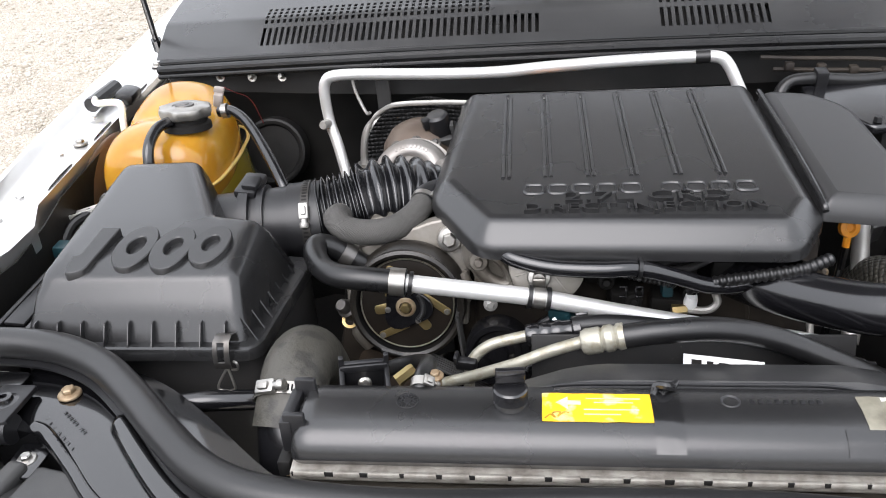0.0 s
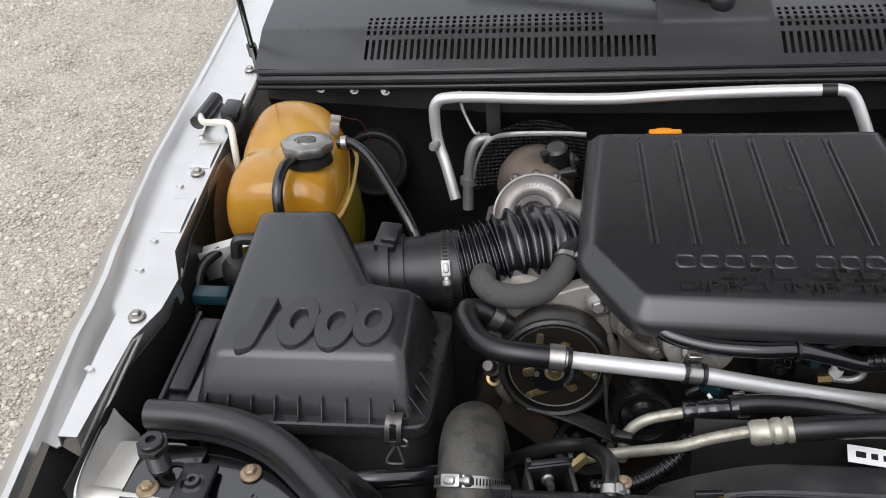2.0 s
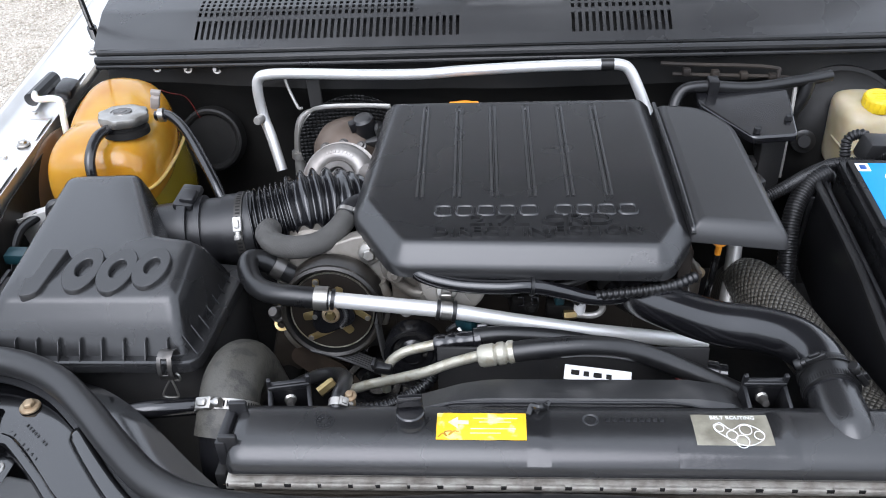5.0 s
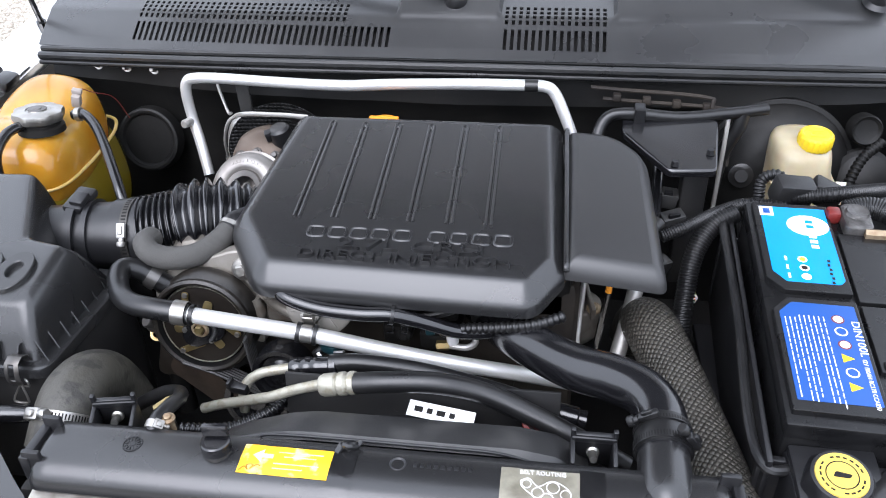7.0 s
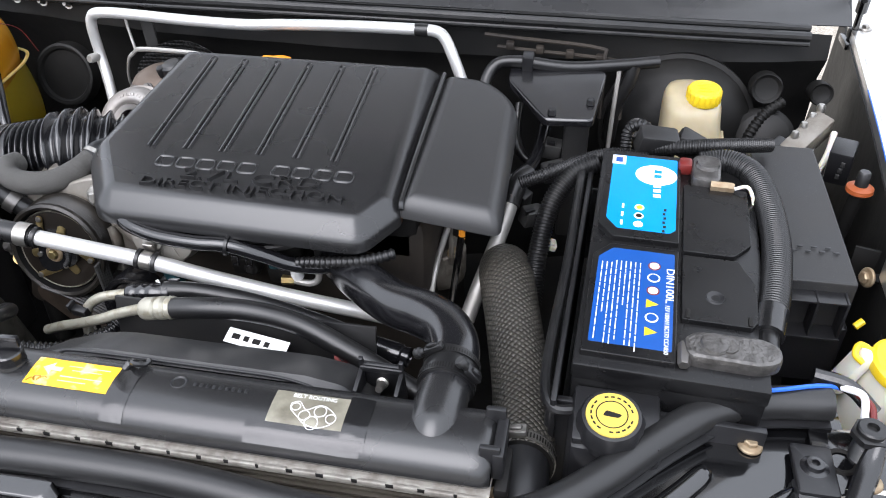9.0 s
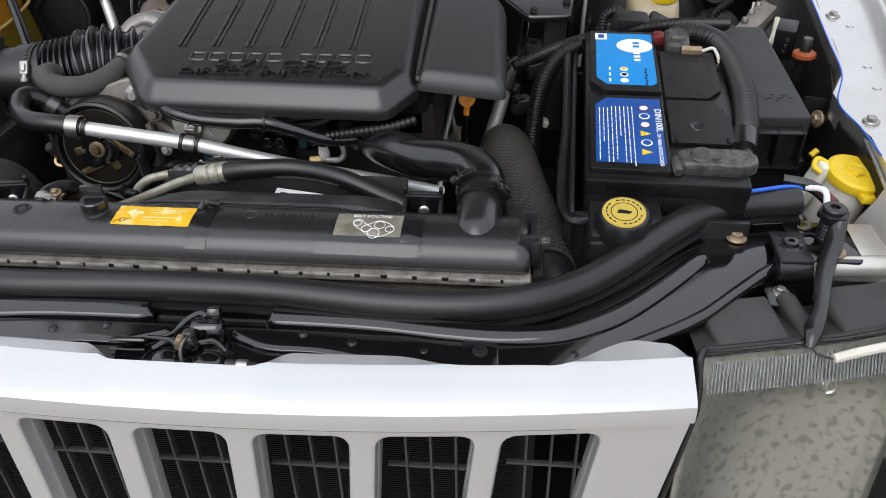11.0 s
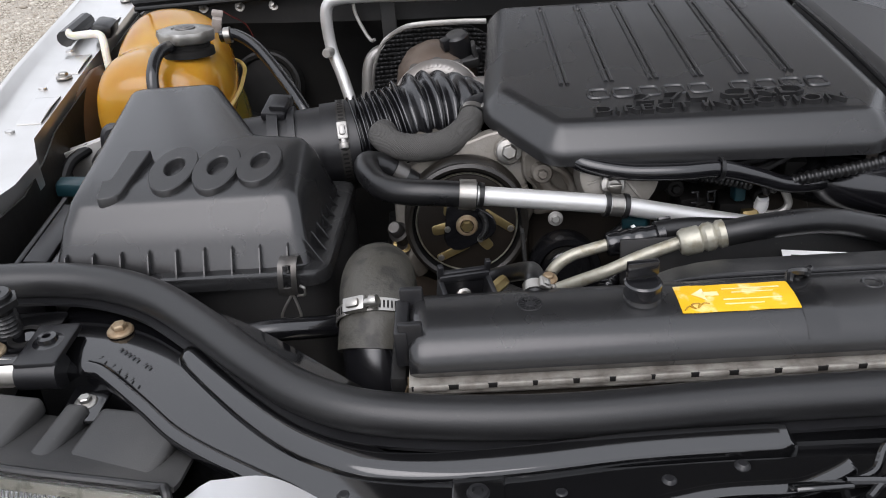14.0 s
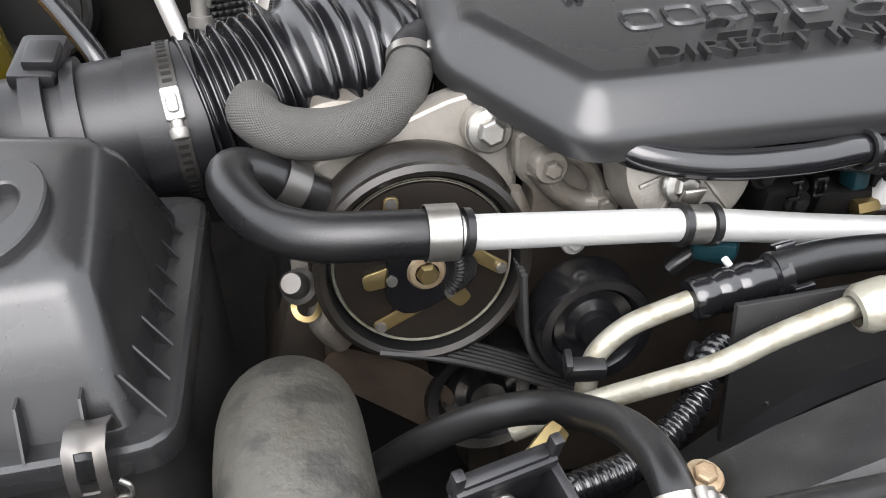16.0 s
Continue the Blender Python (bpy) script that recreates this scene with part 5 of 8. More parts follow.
def sec(y, x0, x1, z0, z1, sk=0.0):
    m0, m1 = (x0 + x1) / 2, (z0 + z1) / 2
    return [(x0, y, z0), (m0, y, z0 - 0.004), (x1, y, z0), (x1 + 0.002, y, m1), (x1 - 0.012, y, z1 - sk), (m0, y, z1 + 0.004), (x0 + 0.01, y, z1), (x0 - 0.002, y, m1)]


part("body", lofted([sec(0.506, -0.715, -0.590, 0.975, 1.050), sec(0.522, -0.732, -0.572, 0.975, 1.080), sec(0.565, -0.735, -0.568, 0.975, 1.093), sec(0.60, -0.734, -0.568, 0.98, 1.089), sec(0.612, -0.732, -0.57, 0.98, 1.088),
                     sec(0.63, -0.737, -0.572, 0.98, 1.099, 0.005), sec(0.69, -0.740, -0.582, 0.985, 1.112, 0.012), sec(0.735, -0.732, -0.604, 0.985, 1.112, 0.012), sec(0.758, -0.712, -0.622, 0.99, 1.085)]), AMBER, et, angle=180)
part("lower_body", lofted([sec(0.504, -0.718, -0.582, 0.86, 1.030), sec(0.52, -0.736, -0.566, 0.85, 1.036), sec(0.60, -0.733, -0.562, 0.85, 1.036), sec(0.72, -0.733, -0.576, 0.86, 1.036), sec(0.77, -0.718, -0.61, 0.87, 1.030)]), OLIVE, et, "lower part filled with green coolant", angle=180)
part("weld_flange", tube([(-0.66, 0.503, 1.016), (-0.60, 0.508, 1.016), (-0.570, 0.530, 1.019), (-0.566, 0.60, 1.021), (-0.571, 0.66, 1.023), (-0.580, 0.71, 1.024), (-0.602, 0.748, 1.025), (-0.65, 0.764, 1.025)], 0.0030, 8, 6, squash=(1, 1, 0.7)), mat("pale_weld_seam", (0.50, 0.36, 0.12), 0.35, tint=(0.36, 0.22, 0.04), amount=0.7, scale=40, sss=0.2), et, "pale welded seam")
cm = pose(-0.612, 0.572, 1.086, -4, 2, 0)
part("filler_neck", lathe([(0.034, 0), (0.033, 0.008), (0.029, 0.010), (0.029, 0.022)], 32, cm), DARK, et)
cap_bm = lathe([(0.030, 0.016), (0.034, 0.018), (0.036, 0.026), (0.0345, 0.031), (0.026, 0.0335), (0.017, 0.033), (0.016, 0.0315), (0.013, 0.0312), (0.012, 0.033), (0, 0.0335)], 48, cm)
for v in cap_bm.verts:
    q = cm.inverted() @ v.co
    if 0.033 < math.hypot(q.x, q.y) < 0.04:
        a = math.atan2(q.y, q.x)
        q.x *= 1 + 0.05 * math.cos(a * 8)
        q.y *= 1 + 0.05 * math.cos(a * 8)
        v.co = cm @ q
cap = part("pressure_cap", cap_bm, ZINC, et, "stamped steel pressure cap")
part("cap_disc", lathe([(0, 0.0350), (0.006, 0.0350), (0.0065, 0.0342), (0.013, 0.0342), (0.0135, 0.033)], 24, cm), STEEL, cap)
th = thing("overflow_hose", "thin black overflow hose on the coolant tank", "hose", (-0.62, 0.5, 1.03), group="small coolant hoses")
part("tube", tube([(-0.622, 0.548, 1.105), (-0.632, 0.520, 1.103), (-0.634, 0.488, 1.085), (-0.632, 0.476, 1.05), (-0.630, 0.472, 1.00)], 0.0075, 12), GLOSSY, th)
vh = thing("vent_hose", "glossy black vent hose from the coolant tank", "hose", (-0.5, 0.5, 1.05), group="small coolant hoses")
part("tube", tube([(-0.575, 0.602, 1.098), (-0.555, 0.60, 1.100), (-0.525, 0.575, 1.09), (-0.49, 0.53, 1.065), (-0.455, 0.48, 1.03), (-0.44, 0.455, 0.98)], 0.0075, 12), GLOSSY, vh)
part("clip", lathe([(0.0075, -0.004), (0.0105, -0.004), (0.0105, 0.004), (0.0075, 0.004)], 16, aim((-0.565, 0.602, 1.0995), (1, 0, 0.1))), ZINC, vh)
GREYPLUG = mat("greyed_plug_plastic", (0.34, 0.30, 0.275), 0.5, tint=(0.2, 0.18, 0.16), amount=0.6, scale=60)
sn = thing("level_sensor", "pale grey plug on the coolant tank with a thin wire", "sensor", (-0.585, 0.635, 1.10))
part("plug", block((0.013, 0.013, 0.020), pose(-0.590, 0.640, 1.096, 10, 14, 10), 0.002), GREYPLUG, sn)
part("plug_top", block((0.015, 0.009, 0.008), pose(-0.586, 0.643, 1.115, 10, 14, 10), 0.002), GREYPLUG, sn)
part("wire", tube([(-0.58, 0.65, 1.12), (-0.572, 0.665, 1.108), (-0.562, 0.70, 1.085), (-0.555, 0.72, 1.04)], 0.0008, 6), RED, sn)
tbk = thing("tank_bracket", "bent dull metal bracket beside the coolant tank", "bracket", (-0.745, 0.46, 0.98))
part("plate", block((0.09, 0.02, 0.003), pose(-0.725, 0.47, 1.005, 30, -14, 8), 0.001), PRIMER, tbk)
part("web", block((0.09, 0.003, 0.05), pose(-0.725, 0.462, 0.965, 10, -14, 8), 0.001), PRIMER, tbk)
hexbolt("nut", (-0.757, 0.456, 0.99), (0, -1, 0.3), 0.006, DARK, tbk)
rb = thing("resonator", "brown metallic rounded canister beside the coolant tank", "canister", (-0.765, 0.60, 0.95))
part("shell", lofted([sec(0.50, -0.778, -0.752, 0.92, 1.02), sec(0.56, -0.785, -0.748, 0.92, 1.045), sec(0.64, -0.785, -0.75, 0.92, 1.06), sec(0.70, -0.78, -0.755, 0.92, 1.04)]), mat("brown_coated_metal", (0.16, 0.10, 0.06), 0.35, 0.5, tint=(0.09, 0.055, 0.035), amount=0.7, scale=18), rb, angle=180)
wp = thing("washer_hose", "white plastic washer hose over the wing flange", "hose", (-0.80, 0.70, 1.07))
part("tube", tube([(-0.835, 0.735, 1.085), (-0.815, 0.705, 1.086), (-0.785, 0.700, 1.088), (-0.768, 0.690, 1.085), (-0.758, 0.665, 1.06), (-0.755, 0.65, 1.0)], 0.0055, 10), MILKY, wp)
part("sleeve", tube([(-0.835, 0.72, 1.078), (-0.83, 0.80, 1.085)], 0.012, 10), RUBBER, wp)
part("bung", block((0.030, 0.055, 0.022), pose(-0.790, 0.755, 1.072, 0, 15, 8), 0.008), RUBBER, wp)
vac = thing("vacuum_valve", "black vacuum valve with a teal connector by the wing", "valve", (-0.70, 0.43, 0.93))
part("dome", lathe([(0, 0.03), (0.014, 0.029), (0.022, 0.018), (0.024, 0), (0.018, -0.02), (0, -0.02)], 24, pose(-0.69, 0.44, 0.985, 8, 6, 0)), DUSTY, vac)
part("stem", tube([(-0.69, 0.44, 1.01), (-0.685, 0.445, 1.035), (-0.665, 0.45, 1.035)], 0.008, 10), PLASTIC, vac)
part("white_tag", tube([(-0.668, 0.452, 1.03), (-0.660, 0.452, 1.022), (-0.660, 0.447, 1.008)], 0.004, 8), WHITE, vac)
part("connector", block((0.045, 0.024, 0.016), pose(-0.705, 0.375, 0.99, 0, 6, 6), 0.003), TEAL, vac)
part("cable", tube([(-0.72, 0.46, 1.01), (-0.738, 0.43, 1.0), (-0.735, 0.38, 0.97), (-0.72, 0.33, 0.93)], 0.007, 10), RUBBER, vac)

# ---- aluminium pipe along the firewall ----
fp = thing("refrigerant_pipe", "bare aluminium refrigerant pipe along the firewall", "pipe", (-0.2, 0.75, 1.08))
part("pipe", tube([(-0.425, 0.700, 0.95), (-0.440, 0.722, 1.00), (-0.452, 0.736, 1.035), (-0.4545, 0.737, 1.080), (-0.449, 0.737, 1.100), (-0.434, 0.736, 1.107), (-0.39, 0.736, 1.108), (-0.27, 0.732, 1.105), (-0.18, 0.727, 1.106), (-0.11, 0.722, 1.112), (0.0, 0.715, 1.119), (0.10, 0.709, 1.1225),
                   (0.132, 0.708, 1.1215), (0.146, 0.706, 1.112), (0.159, 0.700, 1.088), (0.178, 0.690, 1.045)], 0.0088, 16, 6), ALU, fp)
part("sleeve", lathe([(0.0088, -0.010), (0.0098, -0.010), (0.0098, 0.010), (0.0088, 0.010)], 18, aim((0.111, 0.7085, 1.1225), (1, -0.05, 0.03))), RUBBER, fp)
part("valve", lathe([(0, 0.022), (0.006, 0.022), (0.0075, 0.018), (0.0075, 0.006), (0.005, 0.0)], 14, aim((-0.452, 0.733, 1.033), (-0.25, -0.9, 0.1))), DULL, fp)

# ---- compressor, pulley and its bracket ----
ac = thing("compressor", "cast aluminium air conditioning compressor with a clutch pulley", "compressor", (-0.27, 0.32, 0.86))
AXM = aim((-0.2685, 0.286, 0.9715), (0.0, -0.985, 0.17))
part("housing", lathe([(0, -0.025), (0.066, -0.025), (0.064, -0.034), (0.056, -0.045), (0.046, -0.06), (0.044, -0.16), (0, -0.16)], 40, AXM), CAST, ac)
part("pulley", lathe([(0.057, 0.006), (0.0605, 0.008), (0.064, 0.006), (0.064, 0.001), (0.0605, -0.002), (0.063, -0.005), (0.0605, -0.008), (0.063, -0.011), (0.0605, -0.014), (0.063, -0.017), (0.066, -0.022), (0.066, -0.028)], 56, AXM), PULLEY, ac, "grooved black pulley")
part("pulley_inner", lathe([(0.057, 0.006), (0.055, -0.006), (0.0535, -0.006), (0.053, 0.001)], 56, AXM), DARK, ac)
part("bright_ring", lathe([(0.0515, -0.001), (0.0525, 0.0016), (0.0535, -0.001)], 56, AXM), NICKEL, ac)
cl = part("clutch_plate", lathe([(0, 0.002), (0.044, 0.002), (0.051, 0.001), (0.052, -0.004)], 48, AXM), HUBFACE, ac, "rust-stained black clutch plate")
hubm = [(0.0265 * math.cos(a) * (1 + 0.16 * math.cos(3 * a + 0.4)), 0.0265 * math.sin(a) * (1 + 0.16 * math.cos(3 * a + 0.4))) for a in [2 * math.pi * i / 24 for i in range(24)]]
part("hub", slab(hubm, 0.002, 0.010, 0.001, 0.0012, AXM), GLOSSY, cl)
part("hub_ring", lathe([(0.007, 0.013), (0.010, 0.0125), (0.0115, 0.0105)], 24, AXM), RUST, cl)
part("hub_nut", lathe([(0, 0.017), (0.005, 0.017), (0.0065, 0.015), (0.0065, 0.010)], 6, AXM), BRASS, cl)
for k in range(3):
    a = math.radians(111 + 120 * k)
    tip = Vector((0.0455 * math.cos(a), 0.0455 * math.sin(a)))
    root = Vector((0.022 * math.cos(a + 0.75), 0.022 * math.sin(a + 0.75)))
    d = (tip - root).normalized()
    nrm = Vector((-d.y, d.x)) * 0.0042
    end = tip + d * 0.004
    part("leaf_spring", slab([root - nrm, end - nrm, end + nrm, root + nrm], 0.004, 0.0058, 0.0035, 0.0005, AXM), BRASS, cl, "yellow passivated leaf spring")
    e2 = Vector((0.037 * math.cos(a + 1.38), 0.037 * math.sin(a + 1.38)))
    r2 = e2 * 0.4
    d2 = (e2 - r2).normalized()
    n2 = Vector((-d2.y, d2.x)) * 0.0065
    part("spring_tongue", slab([r2 - n2, e2 - n2 * 0.8, e2 + n2 * 0.8, r2 + n2], 0.003, 0.0045, 0.004, 0.0005, AXM), BRASS, cl)
    part("rivet", lathe([(0, 0.0085), (0.003, 0.008), (0.0036, 0.006)], 12, AXM @ Matrix.Translation((tip.x, tip.y, 0))), ZINC, cl)
    t2 = Vector((0.0205 * math.cos(a + 1.36), 0.0205 * math.sin(a + 1.36)))
    part("hub_rivet", lathe([(0, 0.0125), (0.003, 0.012), (0.0034, 0.0095)], 12, AXM @ Matrix.Translation((t2.x, t2.y, 0))), ZINC, cl)
part("clutch_coil", tube([AXM @ Vector((0.0195 * math.cos(q), 0.0195 * math.sin(q), 0.0115)) for q in (-0.9, -0.45, 0.0, 0.45, 0.8)], 0.0028, 10, 8, 14, 0.0012), RUBBER, cl, angle=80)
part("bracket", slab([(-0.345, -0.06), (-0.204, -0.075), (-0.201, 0.034), (-0.209, 0.047), (-0.224, 0.053), (-0.242, 0.050), (-0.300, 0.030), (-0.345, 0.012)], 0, 0.022, 0.006, 0.003, Matrix.Translation((0.0, 0.348, 0.995)) @ pose(0, 0, 0, 78, 0, 0)), PALECAST, ac, "pale cast bracket plate")
part("bracket_edge", tube([(-0.206, 0.326, 1.028), (-0.2045, 0.328, 1.005), (-0.204, 0.330, 0.975)], 0.0030, 8, 4), PALECAST, ac)
part("upper_case", lathe([(0.030, 0.03), (0.045, 0.025), (0.052, 0.01), (0.052, -0.06), (0, -0.07)], 32, aim((-0.305, 0.385, 0.985), (0, -0.9, 0.3))), CAST, ac)
part("mount", block((0.05, 0.10, 0.10), pose(-0.352, 0.37, 0.84, 0, 16, 0), 0.012), GRIME, ac)
part("oil_pipe", tube([(-0.340, 0.345, 0.955), (-0.345, 0.340, 0.91), (-0.348, 0.335, 0.86), (-0.345, 0.33, 0.78)], 0.014, 14), DARK, ac)
part("drain_fitting", lathe([(0, 0.020), (0.006, 0.020), (0.008, 0.017), (0.008, 0.008), (0.011, 0.006), (0.011, -0.01)], 18, aim((-0.340, 0.300, 0.955), (-0.25, -0.6, 0.7))), STEEL, ac)
part("brass_ring", lathe([(0.006, -0.002), (0.0095, -0.0015), (0.0095, 0.0015), (0.006, 0.002)], 18, aim((-0.339, 0.296, 0.943), (0.2, -0.7, 0.7))), BRASS, ac)
part("ear", tube([(-0.325, 0.305, 0.945), (-0.328, 0.302, 0.925), (-0.320, 0.300, 0.905)], (0.009, 0.012, 0.008), 12), CAST, ac)
part("ear", tube([(-0.208, 0.315, 0.995), (-0.203, 0.312, 0.975), (-0.207, 0.312, 0.955)], (0.006, 0.008, 0.005), 12), CAST, ac)
hexbolt("bolt", (-0.2205, 0.3225, 1.033), (0, -1, 0.25), 0.0085, ZINC, ac, "bright flanged bolt")
part("lug", lathe([(0, 0.004), (0.0145, 0.004), (0.0155, 0), (0.0155, -0.03)], 22, aim((-0.2205, 0.327, 1.032), (0, -1, 0.25))), PALECAST, ac)

# ---- engine block front ----
eb = thing("engine_block", "grimy cast engine front with brackets and bolts", "engine", (-0.03, 0.40, 0.65))
part("block", block((0.42, 0.30, 0.36), pose(-0.02, 0.50, 0.66), 0.02), GRIME, eb)
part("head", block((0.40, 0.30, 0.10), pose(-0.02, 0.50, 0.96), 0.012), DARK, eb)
part("timing_case", slab([(-0.20, 0.66), (0.10, 0.66), (0.12, 0.93), (0.06, 1.02), (-0.12, 1.02), (-0.20, 0.95)], 0, 0.04, 0.02, 0.006, Matrix.Translation((0, 0.385, 0)) @ pose(0, 0, 0, 90, 0, 0)), GRIME, eb)
part("round_cover", lathe([(0, 0.012), (0.036, 0.012), (0.040, 0.010), (0.041, 0.0), (0.041, -0.02)], 40, aim((-0.114, 0.288, 1.018), (0.05, -0.93, 0.35))), PALECAST, eb, "round cast aluminium cover")
for a in (-0.35, -0.95, -1.6, -2.3, -2.9):
    m = aim((-0.114, 0.288, 1.018), (0.05, -0.93, 0.35))
    part("cover_rib", block((0.03, 0.0025, 0.002), m @ pose(0.02 * math.cos(a), 0.02 * math.sin(a), 0.0118, 0, 0, math.degrees(a)), 0.0005), PALECAST, eb)
hexbolt("stud_bolt", (-0.1225, 0.268, 1.0145), (0.05, -0.95, 0.35), 0.0075, ZINC, eb, "bright bolt with pink paint dab")
hexbolt("bolt", (-0.176, 0.288, 0.969), (0, -1, 0.2), 0.0048, DULL, eb)
part("side_bracket", slab([(-0.198, 0.960), (-0.141, 0.965), (-0.139, 0.992), (-0.150, 1.015), (-0.176, 1.035), (-0.208, 1.035), (-0.207, 1.005), (-0.194, 0.992)], 0, 0.022, 0.008, 0.003, Matrix.Translation((0, 0.335, 0)) @ pose(0, 0, 0, 90, 0, 0)), CAST, eb)
part("arm", tube([(-0.192, 0.312, 1.012), (-0.182, 0.309, 0.995), (-0.168, 0.308, 0.985), (-0.152, 0.308, 0.982)], (0.010, 0.007, 0.007, 0.009), 12), CAST, eb)
part("arm", tube([(-0.186, 0.312, 1.022), (-0.168, 0.310, 1.014), (-0.158, 0.309, 1.000), (-0.154, 0.308, 0.985)], (0.006, 0.005, 0.006), 10), CAST, eb)
for x, z in ((-0.188, 1.013), (-0.153, 0.982)):
    part("boss", lathe([(0, 0.008), (0.0095, 0.008), (0.0115, 0.005), (0.012, -0.02)], 18, aim((x, 0.310, z), (0, -1, 0.2))), CAST, eb)
    hexbolt("bolt", (x, 0.302, z + 0.0015), (0, -1, 0.2), 0.0055, CAST, eb, washer=False)
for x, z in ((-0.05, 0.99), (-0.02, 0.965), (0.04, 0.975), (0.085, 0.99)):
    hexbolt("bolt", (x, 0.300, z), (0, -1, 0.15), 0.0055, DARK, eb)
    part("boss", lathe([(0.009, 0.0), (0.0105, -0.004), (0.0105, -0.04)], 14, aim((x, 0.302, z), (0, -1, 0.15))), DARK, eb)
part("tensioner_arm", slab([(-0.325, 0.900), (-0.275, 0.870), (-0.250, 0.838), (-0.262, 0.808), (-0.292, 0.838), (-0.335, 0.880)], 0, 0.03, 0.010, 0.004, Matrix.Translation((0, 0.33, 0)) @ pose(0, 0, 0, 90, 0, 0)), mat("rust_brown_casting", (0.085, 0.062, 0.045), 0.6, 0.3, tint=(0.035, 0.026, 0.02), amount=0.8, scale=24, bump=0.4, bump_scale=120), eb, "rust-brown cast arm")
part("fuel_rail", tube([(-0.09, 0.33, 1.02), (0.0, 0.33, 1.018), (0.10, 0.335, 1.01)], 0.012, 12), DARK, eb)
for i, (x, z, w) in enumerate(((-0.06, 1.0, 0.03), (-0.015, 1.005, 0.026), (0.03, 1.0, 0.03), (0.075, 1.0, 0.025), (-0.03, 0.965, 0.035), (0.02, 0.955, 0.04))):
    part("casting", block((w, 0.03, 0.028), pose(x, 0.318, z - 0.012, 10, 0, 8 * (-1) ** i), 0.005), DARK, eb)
part("connector", block((0.012, 0.016, 0.030), pose(0.014, 0.296, 0.975, -8, 0, 4), 0.003), TEAL, eb)
part("brass_nut", lathe([(0.0, 0.009), (0.005, 0.009), (0.0065, 0.007), (0.0065, -0.007), (0, -0.009)], 6, aim((0.028, 0.296, 0.957), (1, 0, 0.1))), BRASS, eb)
part("fuel_line", tube([(0.035, 0.296, 0.957), (0.058, 0.295, 0.957), (0.068, 0.296, 0.966), (0.064, 0.300, 0.980)], 0.0042, 10), DULL, eb)
part("white_cap", lathe([(0, 0.012), (0.006, 0.012), (0.0075, 0.004), (0.0075, -0.004)], 14, pose(0.040, 0.298, 0.965, 20, 0, 0)), WHITE, eb)

part("cast_plate", slab([(-0.055, 0.955), (0.045, 0.95), (0.05, 1.0), (0.03, 1.02), (-0.05, 1.02)], 0, 0.012, 0.01, 0.003, Matrix.Translation((0, 0.300, 0)) @ pose(0, 0, 0, 82, 0, 0) @ pose(0, -0.06, 0)), GLOSSY, eb)
for x, z, w, h in ((-0.033, 0.990, 0.008, 0.0022), (-0.030, 0.984, 0.0022, 0.010), (-0.033, 0.978, 0.008, 0.0022), (-0.016, 0.990, 0.008, 0.0022), (-0.0195, 0.984, 0.0022, 0.010), (-0.0125, 0.984, 0.0022, 0.010), (-0.016, 0.978, 0.008, 0.0022)):
    part("cast_mark", block((w, 0.003, h), pose(x, 0.2885, z - h / 2, -8, 0, 0), 0.0006), GLOSSY, eb)
part("sensor_plug", block((0.026, 0.02, 0.018), pose(-0.098, 0.262, 0.966, 10, 0, -30), 0.005), TEAL, eb)
part("sensor_boot", tube([(-0.122, 0.266, 0.955), (-0.117, 0.266, 0.960), (-0.108, 0.267, 0.966)], 0.0055, 12), RUBBER, eb)
part("grey_clip", tube([(-0.108, 0.235, 0.985), (-0.102, 0.232, 0.975), (-0.104, 0.234, 0.965)], 0.002, 8), WHITE, eb)

# idlers and belt
for at, r, lab in (((-0.168, 0.262, 0.922), 0.0365, "glossy black idler pulley"), ((-0.225, 0.300, 0.835), 0.045, "black steel lower belt pulley")):
    p = thing("idler_pulley", lab, "pulley", (at[0], at[1] + 0.03, at[2]), group="belt pulleys")
    m = aim(at, (0, -0.985, 0.17))
    part("rim", lathe([(r * 0.72, 0.0), (r * 0.8, 0.006), (r * 0.97, 0.007), (r, 0.004), (r, -0.024), (r * 0.9, -0.026), (0, -0.026)], 40, m), GLOSSY, p)
    part("web", lathe([(0, 0.006), (r * 0.28, 0.006), (r * 0.34, 0.001), (r * 0.5, -0.002), (r * 0.7, 0.0)], 32, m), GLOSSY, p)
bt = thing("drive_belt", "black ribbed drive belt round the pulleys", "belt", (-0.22, 0.30, 0.88))
bm = bmesh.new()
for k in range(6):
    y = 0.270 + 0.0040 * k
    tube([(-0.212, y, 0.965), (-0.2095, y, 0.93), (-0.206, y, 0.905), (-0.196, y, 0.885), (-0.183, y, 0.876)], 0.0021, 6, 6, bm=bm)
    tube([(-0.300, y, 0.921), (-0.268, y, 0.910), (-0.232, y, 0.892), (-0.193, y, 0.868), (-0.165, y, 0.85)], 0.0023, 6, 4, bm=bm)
part("ribs", bm, GREYED, bt)

# ---- hoses round the compressor ----
al = thing("coolant_rail", "bright aluminium coolant pipe with a black rubber elbow", "pipe", (-0.08, 0.25, 0.98))
part("pipe", tube([(-0.285, 0.2425, 1.0285), (-0.262, 0.240, 1.0255), (-0.19, 0.243, 1.014), (-0.12, 0.248, 1.001), (-0.04, 0.256, 0.979), (0.04, 0.266, 0.957), (0.13, 0.282, 0.932), (0.2, 0.295, 0.91)], 0.0093, 18), ALU, al)
